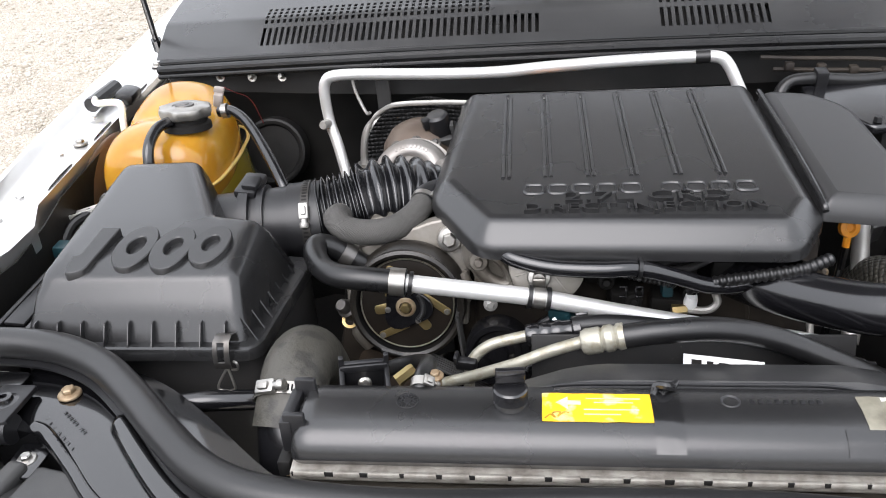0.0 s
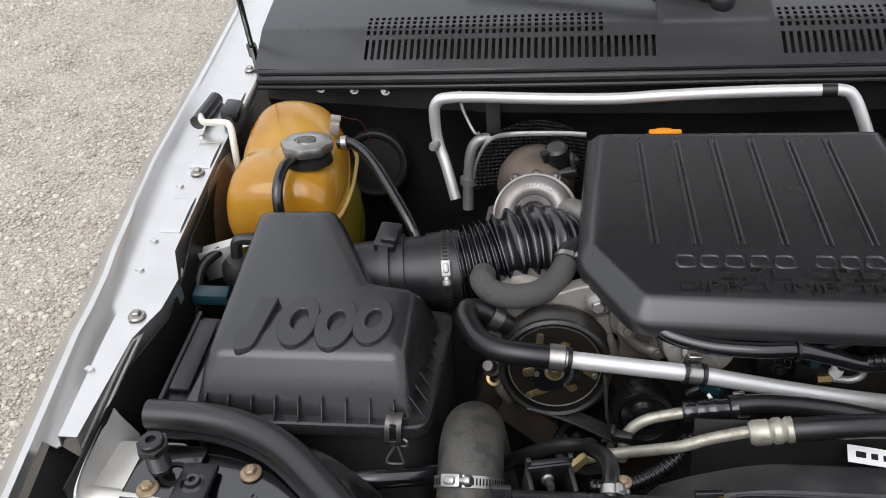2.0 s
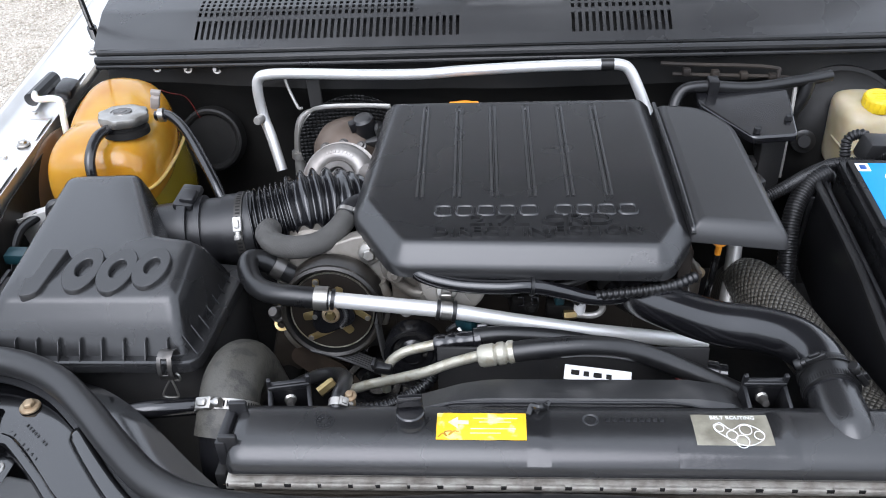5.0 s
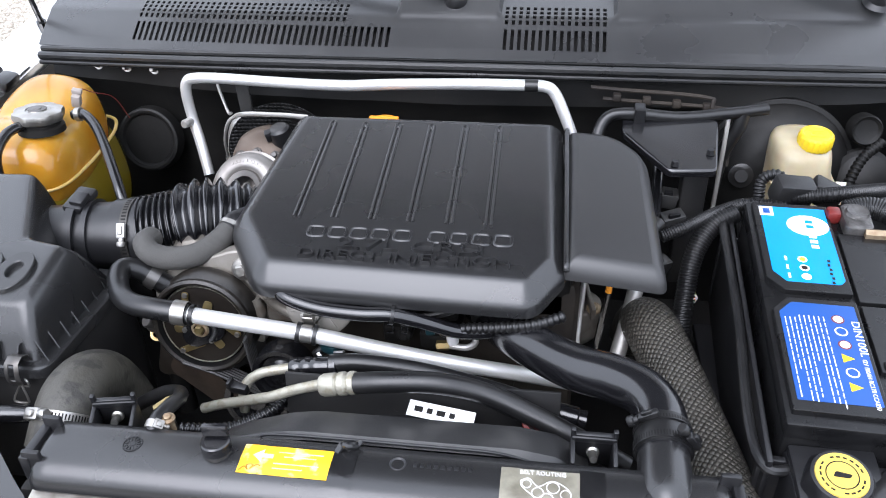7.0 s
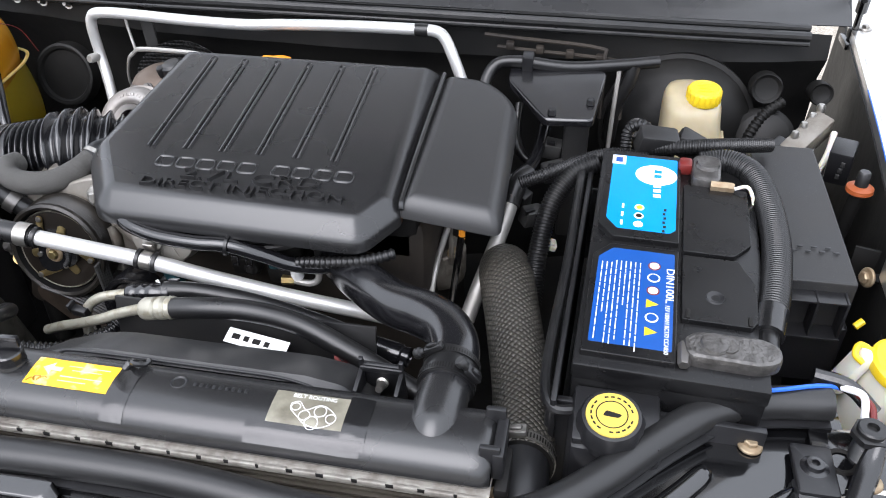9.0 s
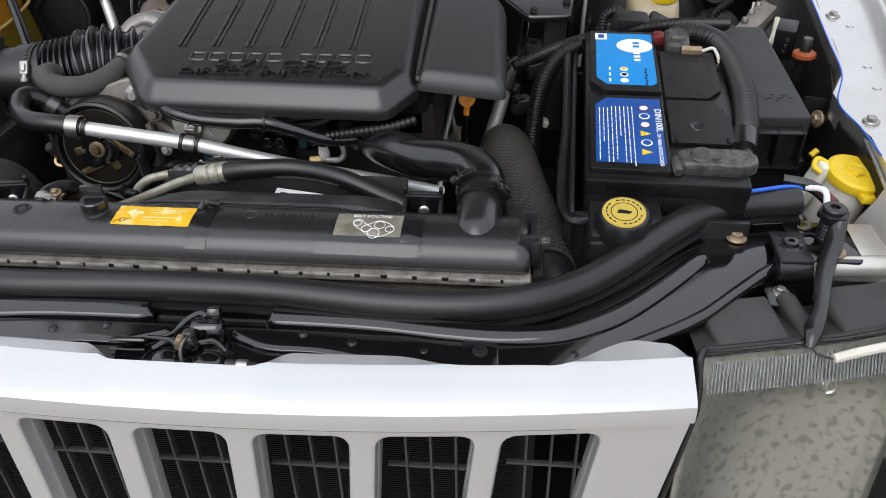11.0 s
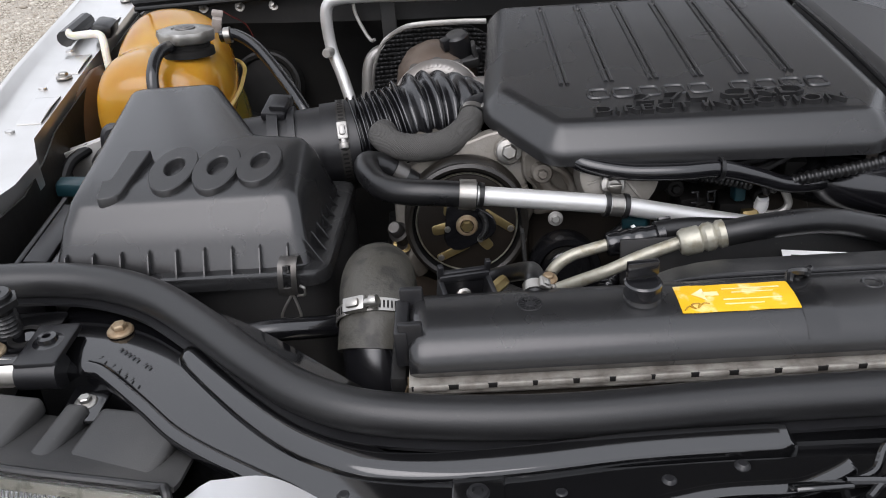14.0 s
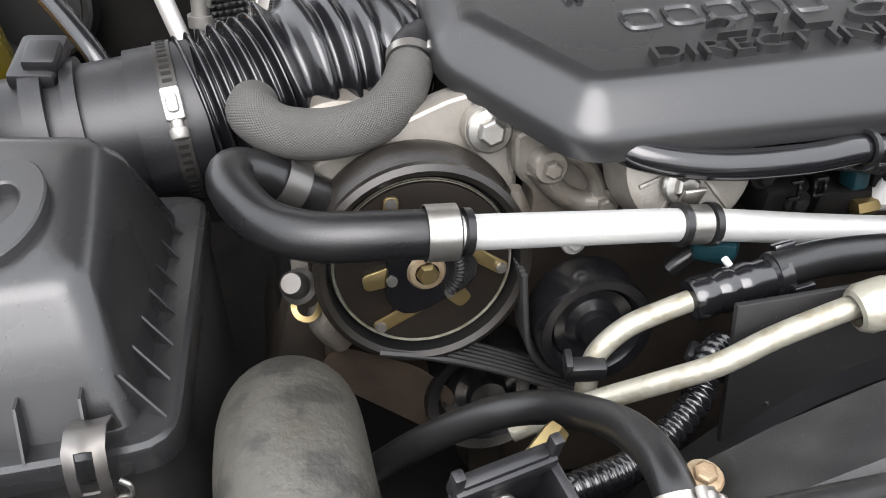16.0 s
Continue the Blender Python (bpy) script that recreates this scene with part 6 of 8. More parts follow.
part("elbow", tube([(-0.258, 0.240, 1.025), (-0.30, 0.240, 1.030), (-0.33, 0.247, 1.030), (-0.352, 0.264, 1.030), (-0.366, 0.290, 1.034), (-0.366, 0.308, 1.035), (-0.352, 0.316, 1.027), (-0.335, 0.318, 1.014), (-0.315, 0.320, 0.998)], 0.0128, 18), RUBBER, al)
part("ferrule", lathe([(0.0138, -0.008), (0.0146, -0.008), (0.0146, 0.008), (0.0138, 0.008)], 24, aim((-0.267, 0.240, 1.0265), (1, 0, -0.1))), ZINC, al)
for x, y, z in ((-0.254, 0.2402, 1.0245), (-0.132, 0.2475, 1.0035), (-0.113, 0.249, 0.9995)):
    part("rubber_ring", lathe([(0.0093, -0.0025), (0.0125, -0.002), (0.0125, 0.002), (0.0093, 0.0025)], 20, aim((x, y, z), (1, 0.04, -0.18))), RUBBER, al)
part("p_clip", join(lathe([(0.0095, -0.006), (0.0112, -0.006), (0.0112, 0.006), (0.0095, 0.006)], 20, aim((-0.1225, 0.2482, 1.0015), (1, 0.04, -0.18))), block((0.013, 0.003, 0.018), pose(-0.122, 0.262, 1.004, 25, 0, 0), 0.001)), ZINC, al)
part("spring_clip", lathe([(0.0140, -0.007), (0.0152, -0.007), (0.0152, 0.007), (0.0140, 0.007)], 24, aim((-0.338, 0.3175, 1.0165), (1, 0.05, -0.75))), STEEL, al)
fh = thing("breather_hose", "grey woven-sleeved breather hose with a black end", "hose", (-0.31, 0.335, 1.03))
part("sleeve", tube([(-0.352, 0.362, 1.046), (-0.352, 0.342, 1.050), (-0.338, 0.328, 1.045), (-0.312, 0.326, 1.041), (-0.285, 0.336, 1.041), (-0.266, 0.356, 1.046), (-0.256, 0.378, 1.051)], 0.0146, 20), FOAM, fh)
part("end", tube([(-0.257, 0.376, 1.050), (-0.253, 0.392, 1.056), (-0.242, 0.41, 1.054)], 0.0135, 16), PLASTIC, fh)
clampband("hose_clamp", (-0.2550, 0.385, 1.0535), (0.2, 0.85, 0.35), 0.0140, 0.006, fh, "thin steel clamp", screw=(1, -0.5, 0.6))

# left radiator hose
lh = thing("radiator_hose", "worn grey rubber radiator hose elbow with a steel clamp", "hose", (-0.35, 0.11, 0.90), group="radiator hoses")
part("rubber", tube([(-0.351, 0.083, 0.962), (-0.349, 0.102, 0.981), (-0.350, 0.130, 0.993), (-0.351, 0.166, 0.984), (-0.352, 0.196, 0.953), (-0.348, 0.214, 0.90), (-0.340, 0.23, 0.82)], 0.0322, 32), WORN, lh)
part("pipe", tube([(-0.350, 0.092, 0.972), (-0.349, 0.072, 0.940), (-0.346, 0.058, 0.89), (-0.34, 0.05, 0.82)], (0.0295, 0.028, 0.026, 0.026), 24), GLOSSY, lh)
clampband("hose_clamp", (-0.3500, 0.1040, 0.9828), (0.0, 0.80, 0.58), 0.0328, 0.011, lh, "steel worm-drive clamp", screw=(-0.013, -0.022, 0.024))

# ---- radiator ----
rd = thing("radiator", "black plastic radiator tank on a crimped aluminium header", "radiator", (0, 0.03, 0.55))
TP = [(0.012, 0.999), (-0.002, 1.001), (-0.006, 1.008), (-0.004, 1.018), (0.004, 1.027), (0.016, 1.0325), (0.032, 1.0345), (0.050, 1.034), (0.060, 1.031), (0.066, 1.024), (0.068, 1.0)]
XS = [-0.317, -0.314, -0.309] + [-0.30 + 0.06 * i for i in range(11)] + [0.309, 0.314, 0.317]


def tank_at(x, k):
    y, z = TP[k]
    e = max(0, abs(x) - 0.309) / 0.008
    return (x, y + (0.03 - y) * 0.12 * e * e, z - max(z - 1.0, 0) * 0.22 * e * e)


bm = sheet(tank_at, XS, range(len(TP)))
bmesh.ops.holes_fill(bm, edges=[e for e in bm.edges if e.is_boundary], sides=0)
for xa in (XS[0], XS[-1]):
    ring = [v for v in bm.verts if abs(v.co.x - xa) < 1e-5]
    try:
        bm.faces.new(sorted(ring, key=lambda v: math.atan2(v.co.z - 1.01, v.co.y - 0.03)))
    except ValueError:
        pass
bmesh.ops.recalc_face_normals(bm, faces=bm.faces)
part("tank", bm, COVER, rd, angle=40)


def tank_z(y):
    return lin(y, [p[0] for p in TP[2:9]], [p[1] for p in TP[2:9]])


def on_tank(x0, x1, y0, y1, lift=0.0006, wave=0.0, nx=8, ny=8):
    return sheet(lambda x, y: (x, y, tank_z(y) + lift + wave * noise.noise((x * 60, y * 60, 3))), np.linspace(x0, x1, nx), np.linspace(y0, y1, ny), 0.0004)


part("gap_strip", block((0.632, 0.001, 0.0040), pose(0, -0.0112, 0.9968), 0.0003), DARK, rd)
hd = part("header", sheet(lambda x, k: (x, (-0.009, -0.010, -0.009, 0.0, 0.07, 0.07)[k], (0.9905, 0.9925, 0.9985, 1.0005, 1.001, 0.985)[k]), [-0.318 + 0.0636 * i for i in range(11)], range(6), 0.0015), HEADER, rd, "dull crimped aluminium header")
for i in range(22):
    x = -0.302 + 0.0288 * i + 0.002 * math.sin(i * 7)
    part("crimp_tab", block((0.0255 - 0.004 * (i % 3 == 1), 0.0040, 0.0046), pose(x, -0.0106, 0.9964, -8, 0, 0), 0.0010), HEADER, hd)
bm = bmesh.new()
for i in range(26):
    bmesh.ops.create_cube(bm, size=1, matrix=Matrix.Translation((0, 0.012, 0.98 - 0.0085 * i)) @ Matrix.Diagonal((0.63, 0.034, 0.0022, 1)))
for i in range(150):
    bmesh.ops.create_cube(bm, size=1, matrix=Matrix.Translation((-0.312 + 0.0042 * i, 0.014, 0.87)) @ Matrix.Diagonal((0.0008, 0.030, 0.22, 1)))
part("core", bm, FINS, rd)
part("label", on_tank(-0.120, -0.036, 0.0155, 0.0475, 0.0007, 0.0006), STICKER, rd, "stained yellow label")
for a, b, y in ((-0.086, -0.044, 0.040), (-0.08, -0.05, 0.035), (-0.088, -0.046, 0.027), (-0.088, -0.06, 0.022)):
    part("label_bar", on_tank(a, b, y, y + 0.0009, 0.0013), FADED, rd)
part("label_arrow", join(on_tank(-0.101, -0.090, 0.0325, 0.0375, 0.0013), sheet(lambda u, k: (-0.1095 + 0.0095 * u, 0.035 + 0.0075 * u * k, tank_z(0.035 + 0.0075 * u * k) + 0.0013), [0.02, 0.5, 1.0], [-1, 0, 1], 0.0003)), FADED, rd, "pale arrow")
scrawl = bmesh.new()
tube([(px, py, tank_z(py) + 0.0011) for px, py in ((-0.118, 0.018), (-0.114, 0.022), (-0.110, 0.019), (-0.112, 0.0235), (-0.106, 0.0245), (-0.108, 0.020), (-0.103, 0.0245), (-0.099, 0.0235))], 0.0006, 5, 5, bm=scrawl)
part("label_stain", scrawl, mat("brown_stain", (0.30, 0.15, 0.01), 0.5, tint=(0.45, 0.27, 0.01), amount=0.8, scale=200), rd, "brown scrawl")
part("label", on_tank(0.117, 0.187, 0.010, 0.047, 0.0007, 0.0007), BLEACHED, rd, "peeling belt routing label")
writing("lettering", "BELT ROUTING", Matrix.Translation((0.134, 0.0405, tank_z(0.041) + 0.0014)), 0.0042, 0.04, 0.0003, WHITE, rd)
for x, y, r in ((0.140, 0.030, 0.004), (0.150, 0.022, 0.005), (0.163, 0.028, 0.0055), (0.174, 0.022, 0.0045), (0.158, 0.016, 0.006)):
    ring = bmesh.new()
    tube([(x + r * math.cos(a), y + r * math.sin(a), tank_z(y + r * math.sin(a)) + 0.0013) for a in [k * math.pi / 6 for k in range(13)]], 0.00038, 5, 2, bm=ring)
    part("routing_ring", ring, WHITE, rd)
belt = bmesh.new()
tube([(x, y, tank_z(y) + 0.0013) for x, y in ((0.135, 0.033), (0.142, 0.036), (0.150, 0.028), (0.160, 0.034), (0.168, 0.033), (0.178, 0.025), (0.176, 0.017), (0.164, 0.012), (0.152, 0.014), (0.144, 0.020), (0.136, 0.027), (0.135, 0.033))], 0.00035, 5, 4, bm=belt)
part("routing_line", belt, WHITE, rd)
part("tape", on_tank(-0.036, -0.014, -0.004, 0.046, 0.0009, 0.0009), TAPE, rd, "black tape strip")
part("tape_knot", tube([(-0.034, 0.046, 1.034), (-0.030, 0.054, 1.037), (-0.024, 0.050, 1.041), (-0.018, 0.056, 1.036), (-0.013, 0.060, 1.038)], (0.003, 0.004, 0.0035, 0.004, 0.002), 8, 5), TAPE, rd)
part("tape", on_tank(0.100, 0.205, -0.004, 0.012, 0.0010, 0.0010), TAPE, rd, "black tape strip")
part("tape", on_tank(0.186, 0.208, 0.0, 0.050, 0.0012, 0.0010), TAPE, rd, "black tape strip")
part("mould_mark", lathe([(0.0055, 0.0), (0.007, 0.0012), (0.008, 0)], 20, pose(0.024, 0.040, tank_z(0.04) - 0.0002)), PLASTIC, rd)
dial = part("mould_mark", lathe([(0, 0.0008), (0.0030, 0.0008), (0.0034, 0.0), (0.0078, 0.0), (0.0082, 0.0011), (0.0092, 0.0011), (0.0096, 0)], 32, pose(-0.227, 0.036, tank_z(0.036) - 0.0002)), PLASTIC, rd)
for k in range(12):
    part("mould_bar", block((0.0034, 0.0012, 0.0009), pose(-0.227, 0.036, tank_z(0.036), 0, 0, 30 * k) @ pose(0.0058, 0, 0), 0.0002), PLASTIC, dial)
for i in range(9):
    part("mould_bar", block((0.0035, 0.0045, 0.001), pose(0.040 + 0.0062 * i, 0.040, tank_z(0.04) - 0.0002), 0.0003), PLASTIC, rd)
pm = pose(-0.1445, 0.037, 1.0275)
part("bleed_collar", lathe([(0.016, 0), (0.0155, 0.004), (0.013, 0.008), (0.0125, 0.012)], 24, pm), COVER, rd)
plug = part("bleed_plug", lathe([(0.0125, 0.009), (0.0138, 0.010), (0.0138, 0.020), (0.0125, 0.0215), (0, 0.0215)], 24, pm), GLOSSY, rd)
part("plug_grip", block((0.0235, 0.0055, 0.012), pm @ pose(0, 0.004, 0.0235, 0, 0, 6), 0.0012), GLOSSY, plug)
for s in (-1, 1):
    end = part("end_bracket", join(block((0.010, 0.045, 0.030), pose(s * 0.322, 0.030, 1.004, 0, 0, 0), 0.002), block((0.018, 0.006, 0.036), pose(s * 0.315, 0.052, 1.008), 0.002), block((0.018, 0.006, 0.030), pose(s * 0.315, 0.012, 1.010), 0.002)), PLASTIC, rd)
    part("side_rail", block((0.012, 0.05, 0.30), pose(s * 0.326, 0.025, 0.70), 0.003), DARK, rd)
    hexbolt("bolt", (s * 0.324, 0.006, 0.988), (0, -1, 0.2), 0.005, RUST, rd)
part("outlet", tube([(0.262, 0.018, 1.008), (0.262, 0.025, 1.012), (0.262, 0.040, 1.019), (0.2622, 0.064, 1.0215), (0.263, 0.095, 1.023)], (0.006, 0.019, 0.0245, 0.0245, 0.0235), 30, caps=True), COVER, rd)

# brackets at the radiator's back edge
for x, y in ((-0.277, 0.092), (0.200, 0.098)):
    b = thing("mount_bracket", "black plastic radiator mount bracket with a bright bolt", "bracket", (x, y, 0.98), group="radiator mount brackets")
    bmx = pose(x, y, 0.982, 12, 3 if x < 0 else 0, 14 if x < 0 else 0)
    part("back", block((0.036, 0.005, 0.05), bmx @ pose(0, 0.010, 0), 0.0015), PLASTIC, b)
    part("bar", block((0.042, 0.009, 0.008), bmx @ pose(0, 0.010, 0.040), 0.002), PLASTIC, b)
    for d in (-0.0195, 0.0195):
        part("arm", block((0.0045, 0.030, 0.046), bmx @ pose(d, -0.004, -0.002), 0.0015), PLASTIC, b)
        part("horn", block((0.0045, 0.005, 0.012), bmx @ pose(d, 0.010, 0.045), 0.001), PLASTIC, b)
    part("stud", lathe([(0, 0.016), (0.0035, 0.016), (0.004, 0.013), (0.004, 0.004), (0.0062, 0.003), (0.0062, 0.0)], 12, bmx @ pose(0, 0.006, 0.026, 60, 0, 0)), ZINC, b, "bright threaded stud")

# thin pipe to the left hose
lt = thing("vacuum_pipe", "glossy black plastic pipe below the air cleaner", "pipe", (-0.44, 0.12, 0.95), group="small coolant hoses")
part("tube", tube([(-0.54, 0.135, 0.925), (-0.49, 0.118, 0.955), (-0.45, 0.122, 0.962), (-0.40, 0.138, 0.953), (-0.37, 0.155, 0.945)], 0.0105, 14), GLOSSY, lt)

# fan shroud
fs = thing("fan_shroud", "scuffed black plastic fan shroud behind the radiator tank", "fan shroud", (0.02, 0.11, 0.96))


def shroud(x, k):
    d = lin(x, (-0.215, -0.195, -0.165, -0.14, -0.115, -0.09, -0.07, 0.13, 0.165, 0.20), (0.060, 0.036, 0.022, 0.014, 0.006, 0.0015, 0.0, 0.0, 0.006, 0.03))
    y = (0.070, 0.077, 0.100, 0.118, 0.1225, 0.121)[k]
    z = (1.022, 1.026, 1.021, 1.013, 1.005, 0.92)[k]
    return (x + 0.02 * (k > 1) * max(-x / 0.16, 0.0), y, z - d)


part("panel", sheet(shroud, [-0.215 + 0.00515 * i for i in range(81)], range(6), 0.003), mat("scuffed_shroud_plastic", (0.015, 0.015, 0.0155), 0.42, tint=(0.045, 0.044, 0.043), amount=0.8, scale=26, edge=(0.46, 0.7), grain=0.4, rough_var=0.15, speck=0.3), fs)
part("lip", tube([(-0.15, 0.069, 1.002), (-0.12, 0.069, 1.02), (-0.09, 0.069, 1.0275), (0.05, 0.069, 1.028), (0.11, 0.069, 1.027), (0.15, 0.070, 1.016)], 0.0016, 8), PLASTIC, fs)
part("ring", lathe([(0.20, 0.0), (0.205, 0.02), (0.21, 0.02), (0.215, 0.0)], 48, aim((0.0, 0.16, 0.745), (0, 1, 0))), PLASTIC, fs)
part("label", block((0.072, 0.018, 0.0006), pose(0.046, 0.156, 0.9835, 20, 2, -8), 0.0002), WHITE, fs, "small white printed label")
for i in range(5):
    part("label_bar", block((0.006 if i % 2 else 0.009, 0.006, 0.0005), pose(0.022 + 0.012 * i, 0.159 - 0.0017 * i, 0.9852 - 0.0007 * i, 20, 2, -8), 0.0001), DARK, fs)
part("rear_panel", block((0.30, 0.004, 0.12), pose(0.02, 0.165, 0.88, -10, 0, 0), 0.001), DUSTY, fs)
part("red_grommet", lathe([(0.006, 0.006), (0.011, 0.005), (0.0125, 0.0), (0.009, -0.004), (0, -0.004)], 24, aim((0.143, 0.158, 0.978), (0, -0.7, 0.7))), RED, fs, "red rubber grommet")
part("grommet_bolt", lathe([(0, 0.008), (0.006, 0.007), (0.008, 0.002)], 16, aim((0.143, 0.158, 0.978), (0, -0.7, 0.7))), DARK, fs)
hexbolt("bolt", (-0.209, 0.073, 1.032), (0, -0.1, 1), 0.0043, RUST, fs, "rusty flanged bolt")
part("post", tube([(-0.209, 0.074, 1.0), (-0.209, 0.073, 1.031)], 0.0052, 12), RUST, fs)

# small hose to the bleed port
bh = thing("bleed_hose", "thin black hose clamped onto the radiator tank", "hose", (-0.23, 0.09, 1.0))
part("tube", tube([(-0.2205, 0.056, 1.022), (-0.220, 0.072, 1.030), (-0.219, 0.095, 1.025), (-0.223, 0.122, 1.010), (-0.238, 0.150, 0.990), (-0.262, 0.164, 0.975), (-0.29, 0.172, 0.955), (-0.31, 0.176, 0.938), (-0.335, 0.18, 0.915)], 0.0078, 14), RUBBER, bh)
clampband("hose_clamp", (-0.2202, 0.066, 1.0275), (0.05, 0.85, 0.35), 0.0083, 0.008, bh, "small steel clamp", screw=(0.6, -0.3, 0.6))
part("brass_tip", lathe([(0, 0.01), (0.005, 0.01), (0.006, 0.006), (0.006, -0.01)], 6, aim((-0.246, 0.128, 0.992), (0.6, 0.4, 0.3))), BRASS, bh)

# refrigerant lines
rl = thing("refrigerant_line", "nickel-plated refrigerant line with a crimped black hose", "pipe", (-0.05, 0.16, 0.98), group="refrigerant lines")
part("pipe", tube([(-0.240, 0.192, 0.925), (-0.215, 0.188, 0.938), (-0.192, 0.184, 0.948), (-0.168, 0.176, 0.962), (-0.143, 0.169, 0.976), (-0.115, 0.169, 0.989), (-0.080, 0.167, 1.003), (-0.073, 0.166, 1.005)], 0.0060, 14), NICKEL, rl)
part("crimp", lathe([(0.008, -0.026), (0.0105, -0.025), (0.0125, -0.021), (0.0125, -0.008), (0.0105, -0.006), (0.0128, -0.003), (0.0128, 0.003), (0.0105, 0.006), (0.0128, 0.009), (0.0125, 0.014), (0.0105, 0.015)], 26, aim((-0.058, 0.162, 1.010), (1, -0.02, 0.22))), NICKEL, rl)
part("hose", tube([(-0.046, 0.161, 1.0125), (-0.01, 0.161, 1.018), (0.04, 0.165, 1.018), (0.09, 0.168, 1.006), (0.14, 0.160, 0.988), (0.19, 0.148, 0.970), (0.24, 0.135, 0.95)], 0.0115, 18), RUBBER, rl)
r2 = thing("refrigerant_line", "bent nickel pipe with a black quick coupling", "pipe", (-0.16, 0.21, 0.95), group="refrigerant lines")
part("pipe", tube([(-0.196, 0.204, 0.915), (-0.194, 0.206, 0.940), (-0.188, 0.210, 0.955), (-0.172, 0.213, 0.967), (-0.150, 0.215, 0.973), (-0.136, 0.216, 0.976)], 0.0060, 14), NICKEL, r2)
part("coupling", lathe([(0.0068, -0.030), (0.0108, -0.029), (0.0120, -0.027), (0.0120, -0.017), (0.0110, -0.015), (0.0124, -0.011), (0.0124, -0.006), (0.0112, -0.003), (0.0124, 0.001), (0.0124, 0.006), (0.0112, 0.009), (0.0112, 0.017), (0.0138, 0.019), (0.0138, 0.026), (0.0105, 0.028)], 28, aim((-0.107, 0.2185, 0.9785), (1, 0.05, 0.11))), GLOSSY, r2)
for q in (-50, 60, 180):
    part("coupling_tab", block((0.012, 0.007, 0.0035), aim((-0.107, 0.2185, 0.9785), (1, 0.05, 0.11)) @ pose(0, 0, 0, 0, 0, q) @ pose(0.0135, 0, 0.029, 0, 90, 0), 0.001), GLOSSY, r2)
part("clip", join(block((0.022, 0.010, 0.012), pose(-0.197, 0.205, 0.944, 10, 0, -10), 0.002), block((0.004, 0.012, 0.010), pose(-0.207, 0.205, 0.952, 10, 0, -10), 0.001)), PLASTIC, r2)
part("hose", tube([(-0.090, 0.219, 0.985), (-0.05, 0.223, 0.985), (0.02, 0.226, 0.975), (0.10, 0.222, 0.958), (0.17, 0.21, 0.945)], 0.0105, 16), RUBBER, r2)
part("end_coupling", lathe([(0.0105, -0.02), (0.0125, -0.018), (0.0125, 0.01), (0.0105, 0.012), (0.0115, 0.02)], 20, aim((0.18, 0.207, 0.944), (1, -0.15, -0.1))), GLOSSY, r2)

# corrugated loom under the pipes
lm = thing("wiring_loom", "black corrugated wiring loom beside the fan shroud", "wiring loom", (-0.17, 0.15, 0.95), group="wiring looms")
part("conduit", tube([(-0.118, 0.205, 0.95), (-0.135, 0.19, 0.955), (-0.15, 0.17, 0.95), (-0.19, 0.145, 0.945), (-0.235, 0.125, 0.96)], 0.0075, 12, 8, 26, 0.002), GLOSSY, lm, angle=80)
part("bracket", block((0.05, 0.014, 0.006), pose(-0.120, 0.192, 0.938, 0, 20, -40), 0.002), PLASTIC, lm)

# harness under the cover's front edge
hn = thing("wiring_harness", "glossy black taped harness below the engine cover", "wiring loom", (-0.03, 0.26, 1.0), group="wiring looms")
part("sheath", tube([(-0.165, 0.285, 1.043), (-0.15, 0.268, 1.038), (-0.11, 0.258, 1.032), (-0.06, 0.254, 1.031), (-0.022, 0.257, 1.030), (0.015, 0.262, 1.018), (0.05, 0.268, 1.004), (0.085, 0.276, 1.0), (0.11, 0.29, 1.003)], 0.0087, 14), GLOSSY, hn)
part("cable_tie", lathe([(0.0098, -0.002), (0.0118, -0.0018), (0.0118, 0.0018), (0.0098, 0.002)], 18, aim((-0.022, 0.257, 1.030), (1, 0.1, -0.15))), RUBBER, hn)
part("tie_tail", block((0.002, 0.005, 0.022), pose(-0.022, 0.262, 1.033, -15, 0, 0), 0.0005), RUBBER, hn)
part("conduit", tube([(0.03, 0.275, 0.995), (0.06, 0.268, 1.008), (0.10, 0.262, 1.018), (0.14, 0.262, 1.026), (0.17, 0.275, 1.03)], 0.0062, 12, 8, 22, 0.0018), RUBBER, hn, angle=80)
part("conduit", tube([(-0.06, 0.28, 1.02), (-0.03, 0.275, 1.015), (0.02, 0.28, 1.0)], 0.006, 12, 8, 16, 0.0018), RUBBER, hn, angle=80)
for q, (a, b) in enumerate((((-0.08, 0.27, 1.02), (0.05, 0.30, 1.02)), ((-0.02, 0.28, 1.01), (0.09, 0.31, 1.035)), ((-0.12, 0.275, 1.03), (-0.03, 0.30, 1.0)))):
    part("cable", tube([a, Vector(a).lerp(Vector(b), 0.5) + Vector((0, -0.01, 0.006 * (-1) ** q)), b], 0.005, 10), RUBBER, hn)

# charge-air pipe and braided hose
cpipe = thing("charge_pipe", "glossy black moulded charge-air pipe into the radiator tank", "pipe", (0.2, 0.17, 1.0))
part("pipe", tube([(0.075, 0.345, 0.985), (0.107, 0.292, 0.993), (0.145, 0.250, 1.000), (0.185, 0.213, 1.010), (0.222, 0.190, 1.020), (0.249, 0.166, 1.026), (0.263, 0.136, 1.027), (0.264, 0.106, 1.024), (0.2625, 0.084, 1.022)], (0.028, 0.0255, 0.025, 0.0245, 0.0245), 28), GLOSSY, cpipe)
part("cuff", tube([(0.264, 0.120, 1.0255), (0.263, 0.088, 1.0225)], (0.0262, 0.0262), 28, 4), RUBBER, cpipe)
